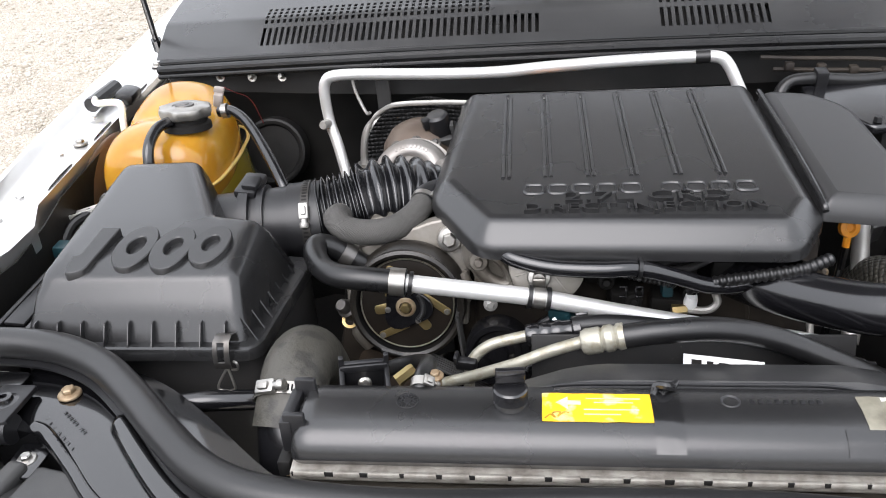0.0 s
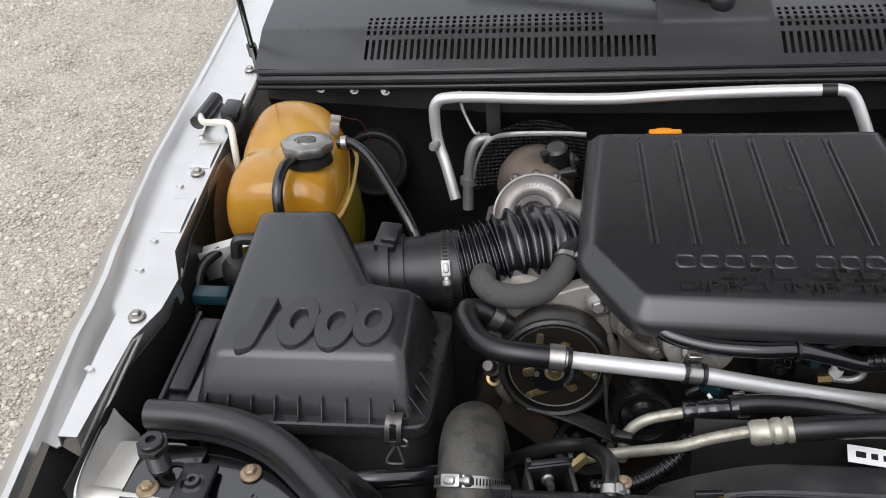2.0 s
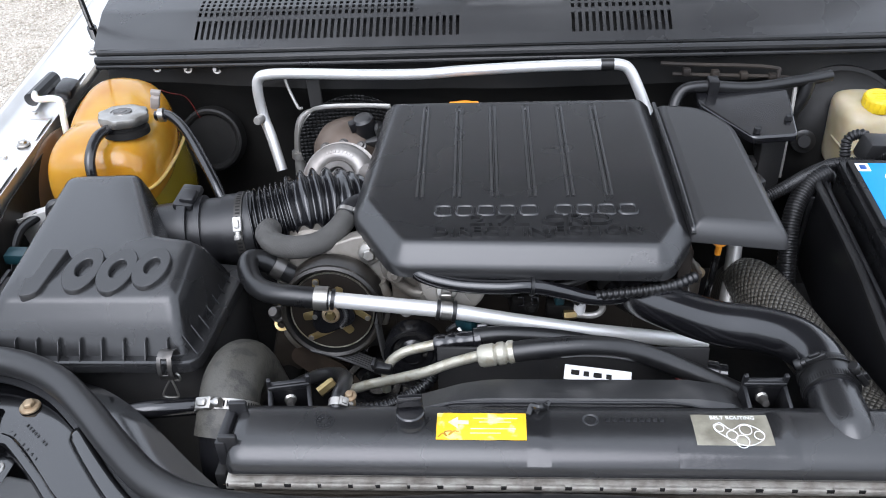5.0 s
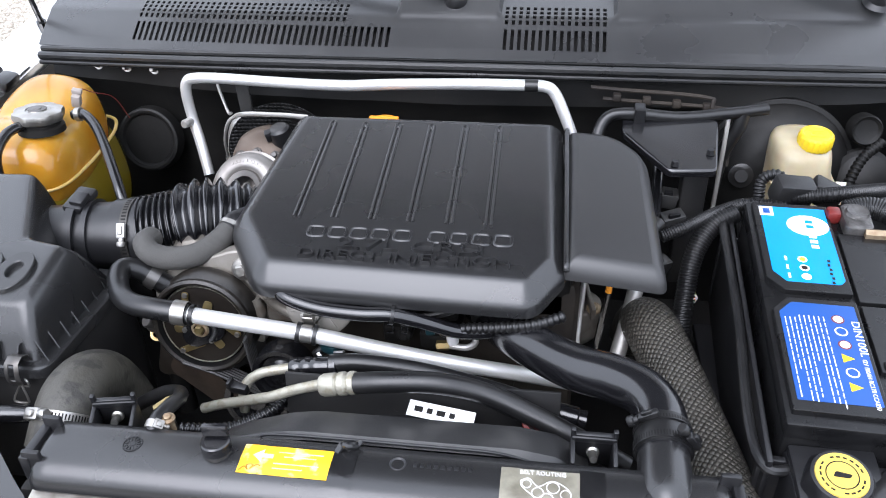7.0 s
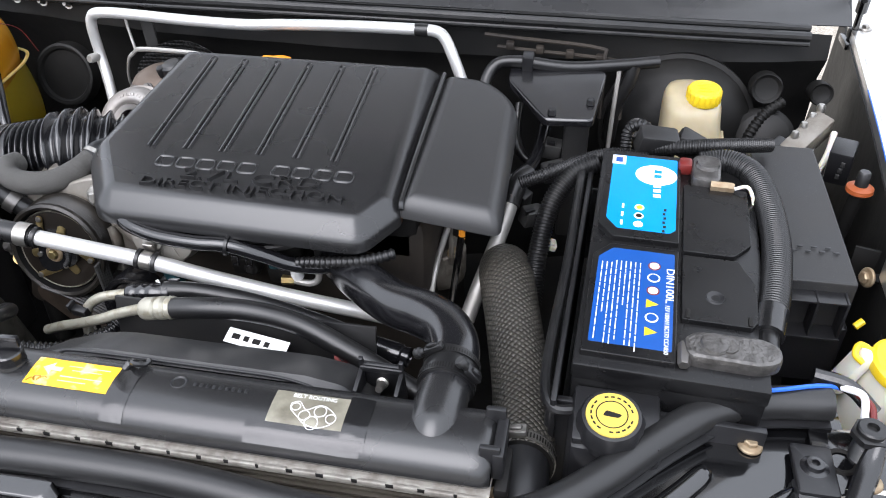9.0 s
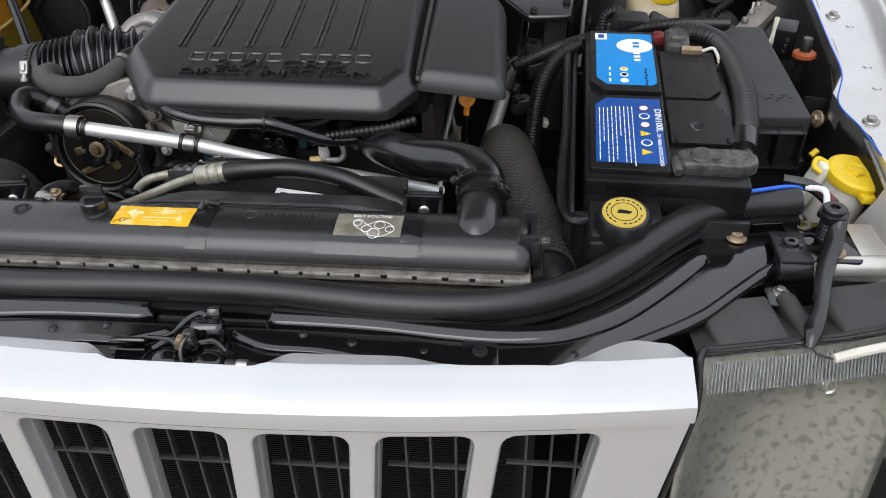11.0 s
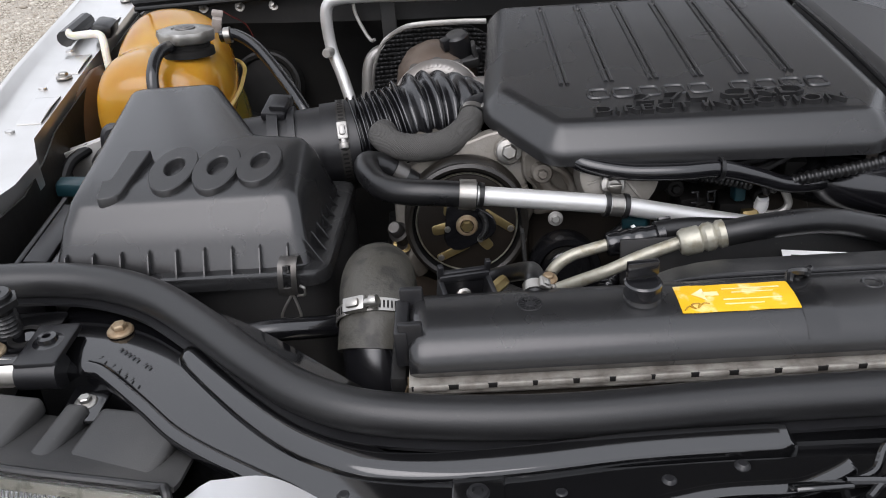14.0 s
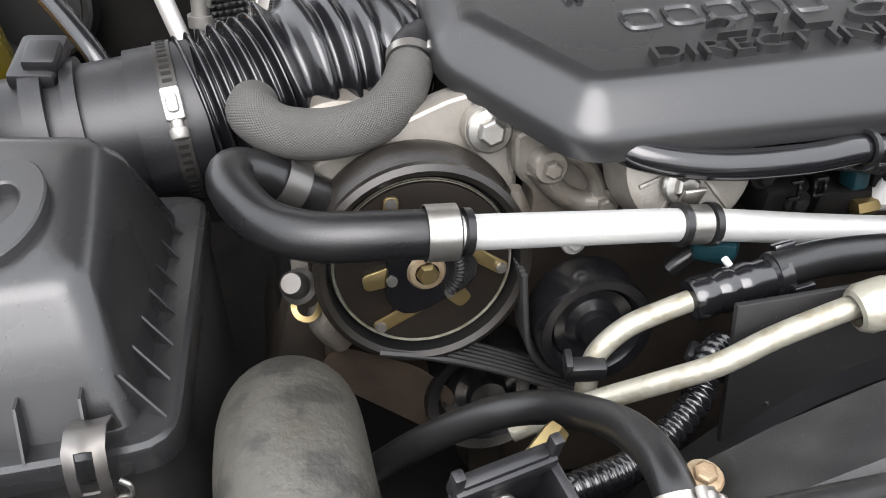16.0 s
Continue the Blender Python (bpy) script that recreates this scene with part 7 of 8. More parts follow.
clampband("hose_clamp", (0.2632, 0.094, 1.023), (0, -1, -0.1), 0.0263, 0.009, cpipe, "black spring clamp", RUBBER, screw=(0.8, 0, 0.6))
clampband("hose_clamp", (0.264, 0.113, 1.025), (0.05, -1, -0.1), 0.0263, 0.006, cpipe, "black spring clamp", RUBBER, screw=(-0.5, 0, 0.8))
bhs = thing("braided_hose", "dark braided charge-air hose beside the battery", "hose", (0.31, 0.25, 0.88), group="radiator hoses")
part("braid", tube([(0.272, 0.46, 0.86), (0.277, 0.43, 0.905), (0.284, 0.392, 0.928), (0.297, 0.33, 0.934), (0.313, 0.255, 0.934), (0.328, 0.18, 0.934), (0.336, 0.12, 0.938), (0.338, 0.075, 0.945)], (0.032, 0.034, 0.035, 0.033, 0.032, 0.032, 0.031), 30, 8), BRAID, bhs)
part("pipe", tube([(0.338, 0.08, 0.944), (0.34, 0.045, 0.945), (0.34, 0.02, 0.93), (0.34, 0.01, 0.88)], 0.027, 22), PLASTIC, bhs)
clampband("hose_clamp", (0.338, 0.085, 0.9435), (0, -1, 0.1), 0.0315, 0.011, bhs, "steel worm-drive clamp", screw=(-0.2, 0, 1))
ep = thing("egr_pipe", "dull aluminium pipe and dipstick below the side cover", "pipe", (0.25, 0.40, 0.95))
part("pipe", tube([(0.278, 0.490, 0.985), (0.274, 0.475, 0.968), (0.262, 0.430, 0.935), (0.248, 0.385, 0.90), (0.238, 0.36, 0.87)], 0.0105, 14), DULL, ep)
part("elbow", tube([(0.2755, 0.482, 0.975), (0.283, 0.51, 0.995), (0.295, 0.53, 1.0)], 0.0135, 14), RUBBER, ep)
part("dipstick_tube", tube([(0.226, 0.390, 0.982), (0.223, 0.387, 0.955), (0.218, 0.382, 0.91), (0.214, 0.375, 0.86)], 0.0045, 10), COATED, ep)
dp = thing("dipstick", "orange-yellow dipstick grip under the side cover", "dipstick", (0.232, 0.425, 0.96))
part("ring", lathe([(0, -0.002), (0.004, -0.002), (0.006, -0.004), (0.0115, -0.0035), (0.012, 0.0), (0.0115, 0.0035), (0.006, 0.004), (0.004, 0.002), (0, 0.002)], 24, aim((0.227, 0.392, 1.006), (0.2, -1, 0.35))), ORANGE, dp)
part("stem", tube([(0.227, 0.391, 0.997), (0.226, 0.390, 0.978)], 0.0042, 10), ORANGE, dp)
ofc = thing("oil_filler", "orange oil filler cap behind the engine cover", "filler cap", (-0.112, 0.678, 1.06))
part("cap", lathe([(0, 0.018), (0.022, 0.017), (0.026, 0.012), (0.026, 0.0)], 24, pose(-0.112, 0.678, 1.054)), ORANGE, ofc)
part("grip", block((0.046, 0.008, 0.009), pose(-0.112, 0.678, 1.069), 0.002), ORANGE, ofc)

# hoses, castings and plugs low between engine and battery
gh = thing("heater_return_hose", "black rubber hose looping below the side cover", "hose", (0.29, 0.58, 0.97), group="firewall hoses")
part("tube", tube([(0.306, 0.675, 1.03), (0.304, 0.645, 1.005), (0.300, 0.60, 0.992), (0.290, 0.555, 0.990), (0.270, 0.512, 0.995), (0.25, 0.48, 0.99)], 0.0085, 14), GLOSSY, gh)
part("loop", tube([(0.262, 0.70, 1.02), (0.262, 0.67, 0.985), (0.275, 0.64, 0.965), (0.296, 0.63, 0.955)], 0.0065, 12), RUBBER, gh)
pc = thing("plug_stack", "stack of dusty black plugs beside the engine", "connector", (0.31, 0.60, 0.96))
for k, (x, y, z, w) in enumerate(((0.318, 0.628, 0.975, 0.026), (0.326, 0.598, 0.955, 0.034), (0.300, 0.520, 0.925, 0.030), (0.285, 0.548, 0.935, 0.022))):
    plug = part("plug", block((w, 0.022, 0.026), pose(x, y, z, 12, 8 * (-1) ** k, 20 * k), 0.003), GREYED, pc)
    part("latch", block((w * 0.5, 0.006, 0.008), pose(x, y - 0.011, z + 0.022, 12, 0, 20 * k), 0.001), PLASTIC, plug)
sb = thing("starter_bracket", "stained cast bracket with bolts beside the engine", "bracket", (0.20, 0.44, 0.90))
part("casting", lofted([[(x, y, z) for x, y in ((0.135, 0.40), (0.225, 0.405), (0.23, 0.47), (0.14, 0.475))] for z in (0.86, 0.90, 0.925, 0.932)]), CAST, sb)
part("drum", lathe([(0, 0.02), (0.022, 0.02), (0.028, 0.014), (0.029, -0.05)], 26, aim((0.165, 0.405, 0.915), (0.1, -0.8, 0.5))), GRIME, sb)
part("rib", block((0.006, 0.06, 0.02), pose(0.205, 0.43, 0.93, 8, 0, 12), 0.002), CAST, sb)
for x, y in ((0.152, 0.452), (0.212, 0.415)):
    hexbolt("bolt", (x, y, 0.936), (0, -0.3, 1), 0.006, RUST, sb)
part("thin_pipe", tube([(0.205, 0.49, 0.985), (0.198, 0.44, 0.955), (0.192, 0.385, 0.925), (0.19, 0.35, 0.88)], 0.0042, 10), DULL, sb)
lc = thing("loom_clip", "white plastic clip on the loom by the battery", "clip", (0.338, 0.44, 0.93))
part("jaw", block((0.010, 0.018, 0.010), pose(0.336, 0.436, 0.945, 0, 20, 10), 0.002), MILKY, lc)
part("tail", tube([(0.330, 0.44, 0.95), (0.322, 0.43, 0.948)], 0.002, 8), MILKY, lc)
fs2 = thing("firewall_pipe", "thin dull pipe and strap on the firewall", "pipe", (-0.4, 0.76, 1.03))
part("pipe", tube([(-0.418, 0.780, 1.10), (-0.416, 0.778, 1.075), (-0.404, 0.764, 1.052), (-0.394, 0.752, 1.040), (-0.388, 0.748, 1.042)], 0.0026, 10), DULL, fs2)
part("strap", block((0.022, 0.006, 0.07), pose(-0.365, 0.762, 1.035, 6, 0, 0), 0.002), GREYED, fs2)


# ---- battery ----
bat = thing("battery", "black car battery with cyan and blue printed labels", "battery", (0.4715, 0.312, 0.866), rot=(5.2, 0, -2.4))
W, L, HB = 0.175, 0.353, 0.19


def bpart(name, bm, material, parent=None, label=""):
    return part(name, bm, material, parent or bat, label, local=True)


bpart("case", block((W, L, HB - 0.012), None, 0.004), BATTERY)
bpart("lid", block((W + 0.002, L + 0.002, 0.020), pose(0, 0, HB - 0.018), 0.003), BATTERY)
# raised deck pieces
for y0, y1 in ((-0.165, -0.006), (0.006, 0.168)):
    bpart("label_deck", slab([(-0.083, y0), (0.004, y0), (0.004, y1), (-0.066, y1), (-0.083, y1 - 0.02)] if y0 < -0.1 else [(-0.066, y0), (0.004, y0), (0.004, y1), (-0.083, y1), (-0.083, y0 + 0.02)], HB + 0.001, HB + 0.009, 0.002, 0.0012), BATTERY)
bpart("vent_deck", slab([(0.008, -0.105), (0.074, -0.105), (0.080, -0.095), (0.080, -0.045), (0.064, -0.010), (0.008, -0.010)], HB + 0.001, HB + 0.008, 0.002, 0.001), BATTERY)
bpart("vent_deck", slab([(0.008, -0.004), (0.060, -0.004), (0.078, 0.018), (0.078, 0.115), (0.008, 0.115)], HB + 0.001, HB + 0.008, 0.002, 0.001), BATTERY)
bpart("state_window", lathe([(0.004, 0.0), (0.0085, 0.0015), (0.0095, 0.0)], 24, pose(0.040, -0.070, HB + 0.008)), PLASTIC)
for x in (0.014, 0.072):
    bpart("key", block((0.004, 0.012, 0.003), pose(x, -0.098, HB + 0.007), 0.0008), DARK)
zt = HB + 0.0094
bl = bpart("label", slab([(-0.077, -0.152), (0.000, -0.152), (0.000, -0.014), (-0.063, -0.014), (-0.077, -0.030)], zt - 0.0008, zt, 0.002, 0.0002), BLUE, None, "blue printed label")
cl2 = bpart("label", slab([(-0.062, 0.020), (-0.006, 0.020), (0.000, 0.027), (0.000, 0.160), (-0.075, 0.160), (-0.075, 0.037)], zt - 0.0008, zt, 0.002, 0.0002), CYAN, None, "cyan printed label")
writing("lettering", "DIN100L", pose(-0.0075, -0.038, zt, 0, 0, -90) @ pose(0, 0, 0, 0, 0, 0), 0.0078, 0.050, 0.0003, WHITE, bl)
writing("lettering", "12V 100AH RC170 CCA850", pose(-0.0075, -0.092, zt, 0, 0, -90), 0.0042, 0.064, 0.0003, WHITE, bl)
for k, (y, shape) in enumerate(((-0.036, 0), (-0.054, 1), (-0.073, 0), (-0.092, 2), (-0.111, 1), (-0.130, 2))):
    if shape == 2:
        bpart("pictogram", slab([(-0.026, y - 0.006), (-0.014, y), (-0.026, y + 0.006)], zt, zt + 0.0003, 0.0006, 0.0001), YELLOW, bl)
    else:
        bpart("pictogram", lathe([(0.0, 0.0003), (0.0062, 0.0003), (0.0065, 0)], 20, pose(-0.020, y, zt)), WHITE if shape else RED, bl)
        bpart("pictogram_core", lathe([(0.0, 0.0003), (0.0048, 0.0003), (0.0050, 0)], 16, pose(-0.020, y, zt + 0.0003)), BLUE if shape else WHITE, bl)
random.seed(4)
for col in range(9):
    x = -0.034 - 0.0048 * col
    y = -0.034 - (0.004 if col > 5 else 0)
    while y > -0.148:
        w = random.uniform(0.004, 0.016)
        if col % 4 != 3 or y > -0.10:
            bpart("print_bar", block((0.0010, w, 0.0003), pose(x, y - w / 2, zt), 0), WHITE, bl)
        y -= w + 0.0025
lg = slab([(-0.026 + 0.024 * math.cos(a) - 0.012, 0.125 + 0.020 * math.sin(a)) for a in [k * math.pi / 10 for k in range(20)]], zt, zt + 0.0003, 0.001, 0.0001)
bmesh.ops.transform(lg, matrix=pose(0.014, 0.0, 0), verts=lg.verts)
bpart("logo_disc", lg, WHITE, cl2)
for k in range(6):
    bpart("logo_bar", block((0.0085, 0.006, 0.0003), pose(-0.022, 0.132 - 0.0095 * k, zt + 0.0003), 0.0001), CYAN if k < 2 else WHITE, cl2)
bpart("small_tag", block((0.016, 0.018, 0.0003), pose(-0.068, 0.150, zt), 0.0001), WHITE, cl2)
bpart("tag_mark", block((0.008, 0.010, 0.0003), pose(-0.068, 0.150, zt + 0.0003), 0.0001), BLUE, cl2)
for y, m1 in ((0.060, YELLOW), (0.045, DARK), (0.030, WHITE)):
    bpart("state_mark", lathe([(0, 0.0003), (0.0052, 0.0003), (0.0054, 0)], 18, pose(-0.040 - 0.2 * 0, y, zt)), WHITE, cl2)
    bpart("state_core", lathe([(0, 0.0003), (0.0034, 0.0003), (0.0036, 0)], 14, pose(-0.040, y, zt + 0.0003)), m1, cl2)
    bpart("print_bar", block((0.0025, 0.008, 0.0003), pose(-0.058, y, zt), 0), WHITE, cl2)
for k in range(6):
    bpart("print_bar", block((0.0030, 0.0040, 0.0003), pose(-0.012 - 0.001 * (k % 2), 0.060 - 0.0075 * k, zt), 0), DARK, cl2)

# terminals with their lead clamps
for y, s in ((-0.145, 1), (0.145, -1)):
    m = bat.matrix_basis @ pose(0.055, y, HB)
    m = m @ pose(-0.006 if s > 0 else -0.022, 0.004 if s > 0 else 0.0, 0)
    lab = "lumpy grey lead terminal clamp on the battery"
    t = thing("terminal_clamp", lab, "battery terminal", tuple(m.translation), group="battery terminals", rot=(5.2, 0, -2.4))
    part("post", lathe([(0.010, 0), (0.009, 0.018), (0, 0.018)], 20), LEAD, t, local=True)
    if s > 0:
        part("body", slab([(-0.036, -0.018), (0.030, -0.019), (0.048, -0.010), (0.048, 0.010), (0.030, 0.018), (-0.028, 0.016), (-0.040, 0.006)], 0.002, 0.016, 0.010, 0.004), LEAD, t, local=True)
        part("crown", lathe([(0.014, 0.015), (0.012, 0.019), (0.006, 0.020), (0, 0.019)], 20, pose(-0.012, 0, 0)), LEAD, t, local=True)
        part("bolt", lathe([(0, 0.012), (0.005, 0.012), (0.0062, 0.010), (0.0062, -0.014), (0, -0.014)], 6, pose(-0.038, -0.012, 0.008, 90, 0, 0)), STEEL, t, local=True)
    else:
        part("body", slab([(-0.017, -0.030), (0.015, -0.030), (0.017, 0.018), (0.0, 0.024), (-0.017, 0.018)], 0.004, 0.018, 0.008, 0.004), LEAD, t, local=True)
        part("crown", lathe([(0.014, 0.018), (0.012, 0.022), (0.006, 0.021), (0, 0.020)], 20), LEAD, t, local=True)
        part("bolt", lathe([(0, 0.018), (0.006, 0.018), (0.007, 0.015), (0.007, -0.008), (0, -0.008)], 6, pose(0.012, -0.030, 0.010, 0, 90, 0)), RUST, t, local=True)
        part("red_sleeve", block((0.016, 0.018, 0.016), pose(-0.024, 0.006, 0.001), 0.004), RED, t, local=True)
        part("white_lead", tube([(0.03, -0.034, 0.012), (0.044, -0.034, 0.016), (0.052, -0.044, 0.004), (0.052, -0.05, -0.01)], 0.0022, 8), MILKY, t, local=True)
btray = thing("battery_tray", "black plastic battery tray with thin upright walls", "battery tray", (0.465, 0.30, 0.84))
part("side_wall", block((0.006, 0.385, 0.155), pose(0.3705, 0.305, 0.875, 5, 0, -2.4), 0.002), PLASTIC, btray)
part("front_wall", block((0.20, 0.008, 0.14), pose(0.455, 0.112, 0.862, 0, 0, -2.4), 0.002), PLASTIC, btray)
part("rear_wall", block((0.20, 0.006, 0.10), pose(0.475, 0.500, 0.90, 0, 0, -2.4), 0.002), PLASTIC, btray)
part("rim", tube([(0.367, 0.49, 1.045), (0.361, 0.30, 1.029), (0.354, 0.118, 1.003), (0.40, 0.108, 0.999), (0.47, 0.106, 0.998)], 0.0055, 10), RUBBER, btray)
part("floor", block((0.22, 0.40, 0.01), pose(0.47, 0.30, 0.845), 0.002), PLASTIC, btray)

# big battery cables
bc = thing("battery_cable", "thick black corrugated battery cable with taped ends", "cable", (0.57, 0.35, 1.03), group="battery cables")
part("conduit", tube([(0.505, 0.462, 1.072), (0.535, 0.462, 1.078), (0.562, 0.440, 1.076), (0.575, 0.39, 1.068), (0.577, 0.32, 1.060), (0.569, 0.25, 1.052), (0.561, 0.215, 1.046)], 0.0150, 16, 8, 90, 0.0010), RUBBER, bc, angle=80)
part("tape", tube([(0.562, 0.222, 1.047), (0.556, 0.19, 1.043)], (0.0165, 0.0155), 16, 4), TAPE, bc)
part("lug", tube([(0.557, 0.195, 1.043), (0.553, 0.163, 1.042)], 0.0105, 14, 3), RUBBER, bc)
for pts, r in (([(0.445, 0.49, 1.058), (0.40, 0.50, 1.055), (0.36, 0.485, 1.048), (0.32, 0.46, 1.04), (0.29, 0.45, 1.03)], 0.0082), ([(0.385, 0.485, 1.050), (0.355, 0.47, 1.038), (0.332, 0.44, 1.01), (0.322, 0.40, 0.96), (0.320, 0.37, 0.90)], 0.0120), ([(0.60, 0.55, 1.06), (0.54, 0.515, 1.072), (0.50, 0.50, 1.075), (0.45, 0.505, 1.065)], 0.009)):
    c = thing("loom", "black corrugated wiring conduit near the battery", "wiring loom", pts[0], group="wiring looms")
    part("conduit", tube(pts, r, 14, 8, 52, r * 0.16), RUBBER, c, angle=80)
lump = thing("connector_cluster", "black connector cluster with looped conduit behind the battery", "connector", (0.46, 0.52, 1.05))
part("plug", block((0.05, 0.03, 0.035), pose(0.452, 0.515, 1.053, 12, 8, 10), 0.005), DUSTY, lump)
part("plug_side", block((0.04, 0.03, 0.03), pose(0.492, 0.525, 1.050, 6, 24, -10), 0.005), DUSTY, lump)
part("loop", tube([(0.418, 0.52, 1.05), (0.420, 0.53, 1.075), (0.436, 0.53, 1.084), (0.448, 0.525, 1.075), (0.448, 0.515, 1.06)], 0.007, 12, 8, 18, 0.0016), RUBBER, lump, angle=80)
bw = thing("blue_wire", "thin bright blue wire along the battery front", "wire", (0.5, 0.13, 1.02))
part("wire", tube([(0.475, 0.150, 1.030), (0.50, 0.137, 1.022), (0.55, 0.138, 1.022), (0.60, 0.155, 1.02), (0.625, 0.165, 1.012)], 0.0022, 8), WIREBLUE, bw)
wh = thing("loose_wires", "loose white and red wires from a taped loom", "wire", (0.63, 0.15, 1.0))
part("taped_end", tube([(0.60, 0.172, 1.018), (0.632, 0.166, 1.014), (0.655, 0.150, 1.0)], 0.0075, 10), TAPE, wh)
part("white_wire", tube([(0.625, 0.163, 1.015), (0.640, 0.150, 1.019), (0.642, 0.136, 1.005)], 0.0035, 8), WHITE, wh)
part("red_wire", tube([(0.634, 0.162, 1.012), (0.648, 0.146, 1.012), (0.650, 0.130, 0.998)], 0.003, 8), RED, wh)

# ---- power steering reservoir ----
ps = thing("steering_reservoir", "black power steering reservoir with a yellow printed cap", "reservoir", (0.414, 0.08, 0.90))
part("body", block((0.084, 0.072, 0.13), pose(0.420, 0.106, 0.876, 6, 0, 0), 0.010), PLASTIC, ps)
part("shoulder", block((0.078, 0.062, 0.010), pose(0.420, 0.094, 1.001, 6, 0, 0), 0.003), PLASTIC, ps)
pm = pose(0.414, 0.080, 1.0, 10, 0, 0)
part("neck", lathe([(0.027, 0), (0.026, 0.014)], 28, pm), PLASTIC, ps)
capb = lathe([(0.027, 0.008), (0.029, 0.010), (0.029, 0.024), (0.026, 0.030), (0.0245, 0.0305), (0, 0.0305)], 48, pm)
for v in capb.verts:
    q = pm.inverted() @ v.co
    if math.hypot(q.x, q.y) > 0.0265:
        k = 1 + 0.035 * math.cos(8 * math.atan2(q.y, q.x))
        v.co = pm @ Vector((q.x * k, q.y * k, q.z))
pcap = part("cap", capb, PLASTIC, ps)
part("cap_disc", lathe([(0, 0.0318), (0.0225, 0.0318), (0.023, 0.0305)], 40, pm), MUSTARD, pcap, "yellow printed disc")
ringp = lathe([(0.0132, 0.0319), (0.0137, 0.0323), (0.0142, 0.0319)], 40, pm)
part("cap_ring", ringp, DARK, pcap)
part("cap_symbol", slab([(-0.008, -0.002), (0.006, -0.003), (0.009, 0.0005), (-0.005, 0.0035)], 0.0318, 0.0323, 0.002, 0.0001, pm), DARK, pcap)
for k in range(20):
    a = 2 * math.pi * k / 20
    if k % 7:
        part("print_bar", block((0.0035, 0.0014, 0.0003), pm @ pose(0.0182 * math.cos(a), 0.0182 * math.sin(a), 0.0318, 0, 0, math.degrees(a) + 90), 0), DARK, pcap)

# ---- fuse box ----
fb = thing("fuse_box", "long black plastic fuse box with a ribbed end", "fuse box", (0.625, 0.42, 0.93))
FBM = pose(0.621, 0.443, 0.957, 3, 0, 1)
part("cover", slab([(-0.041, -0.128), (-0.030, -0.138), (0.041, -0.138), (0.041, 0.138), (-0.041, 0.138)], 0.02, 0.083, 0.005, 0.003, FBM), DUSTY, fb)
part("base", slab([(-0.047, -0.142), (0.046, -0.142), (0.046, 0.138), (-0.047, 0.138)], -0.06, 0.022, 0.006, 0.003, FBM), PLASTIC, fb)
for x in (-0.03, 0.0, 0.03):
    part("rib", block((0.003, 0.022, 0.05), FBM @ pose(x, -0.147, 0.022), 0.0008), PLASTIC, fb)
part("rib_shelf", block((0.064, 0.024, 0.003), FBM @ pose(0, -0.148, 0.020), 0.0008), PLASTIC, fb)
part("rib_top", block((0.064, 0.022, 0.003), FBM @ pose(0, -0.146, 0.068), 0.0008), PLASTIC, fb)
part("latch", block((0.018, 0.03, 0.014), FBM @ pose(-0.040, -0.115, 0.055), 0.002), PLASTIC, fb)
for k in range(8):
    part("mould_bar", block((0.006, 0.003, 0.0006), FBM @ pose(-0.026 + 0.0075 * k, -0.080 - 0.008 * (k % 2), 0.0848), 0.0001), PLASTIC, fb)

# ---- washer filler ----
wf = thing("washer_filler", "milky washer bottle neck with a yellow hinged cap", "washer bottle", (0.672, 0.178, 0.945))
wm = pose(0.681, 0.222, 0.930, 8, 10, 0)
part("neck", lathe([(0.034, -0.05), (0.032, 0.0), (0.029, 0.045), (0.0285, 0.072)], 32, wm), MILKY, wf)
part("cap", lathe([(0.0285, 0.068), (0.0325, 0.070), (0.034, 0.076), (0.0335, 0.081), (0.030, 0.0835), (0.014, 0.0835), (0.012, 0.082), (0, 0.082)], 44, wm), YELLOW, wf, "yellow hinged cap")
part("tab", block((0.026, 0.013, 0.009), wm @ pose(0.012, -0.036, 0.068, -12, 0, 12), 0.002), YELLOW, wf)
part("hinge", tube([wm @ Vector((-0.030, 0.010, 0.079)), wm @ Vector((-0.044, 0.012, 0.082)), wm @ Vector((-0.048, 0.002, 0.077)), wm @ Vector((-0.040, -0.004, 0.074))], 0.0032, 10), YELLOW, wf)
part("arm", block((0.014, 0.024, 0.062), wm @ pose(-0.042, 0.006, 0.020, 0, 6, 10), 0.005), MILKY, wf)
part("cap_star", slab([(0.013 * (1 if k % 2 else 0.6) * math.cos(k * math.pi / 5), 0.013 * (1 if k % 2 else 0.6) * math.sin(k * math.pi / 5)) for k in range(10)], 0.081, 0.0845, 0.001, 0.0006, wm), YELLOW, wf)

# ---- brake booster and reservoir ----
bb = thing("brake_booster", "large black brake booster on the firewall", "brake booster", (0.50, 0.78, 0.85))
BM = aim((0.505, 0.775, 0.955), (0, -1, 0.12))
part("dome", lathe([(0, 0.04), (0.05, 0.038), (0.09, 0.022), (0.112, -0.002), (0.118, -0.02), (0.114, -0.06), (0, -0.06)], 48, BM), BULKHEAD, bb)
part("rim", lathe([(0.115, -0.010), (0.122, -0.012), (0.122, -0.022), (0.115, -0.024)], 48, BM), BULKHEAD, bb)
part("check_valve", lathe([(0, 0.012), (0.010, 0.012), (0.013, 0.008), (0.019, 0.006), (0.019, -0.004), (0.013, -0.006)], 24, aim((0.443, 0.735, 0.972), (-0.1, -0.9, 0.35))), RUBBER, bb)
br = thing("brake_reservoir", "aged cream brake fluid reservoir with a yellow ribbed cap", "reservoir", (0.525, 0.69, 0.95))
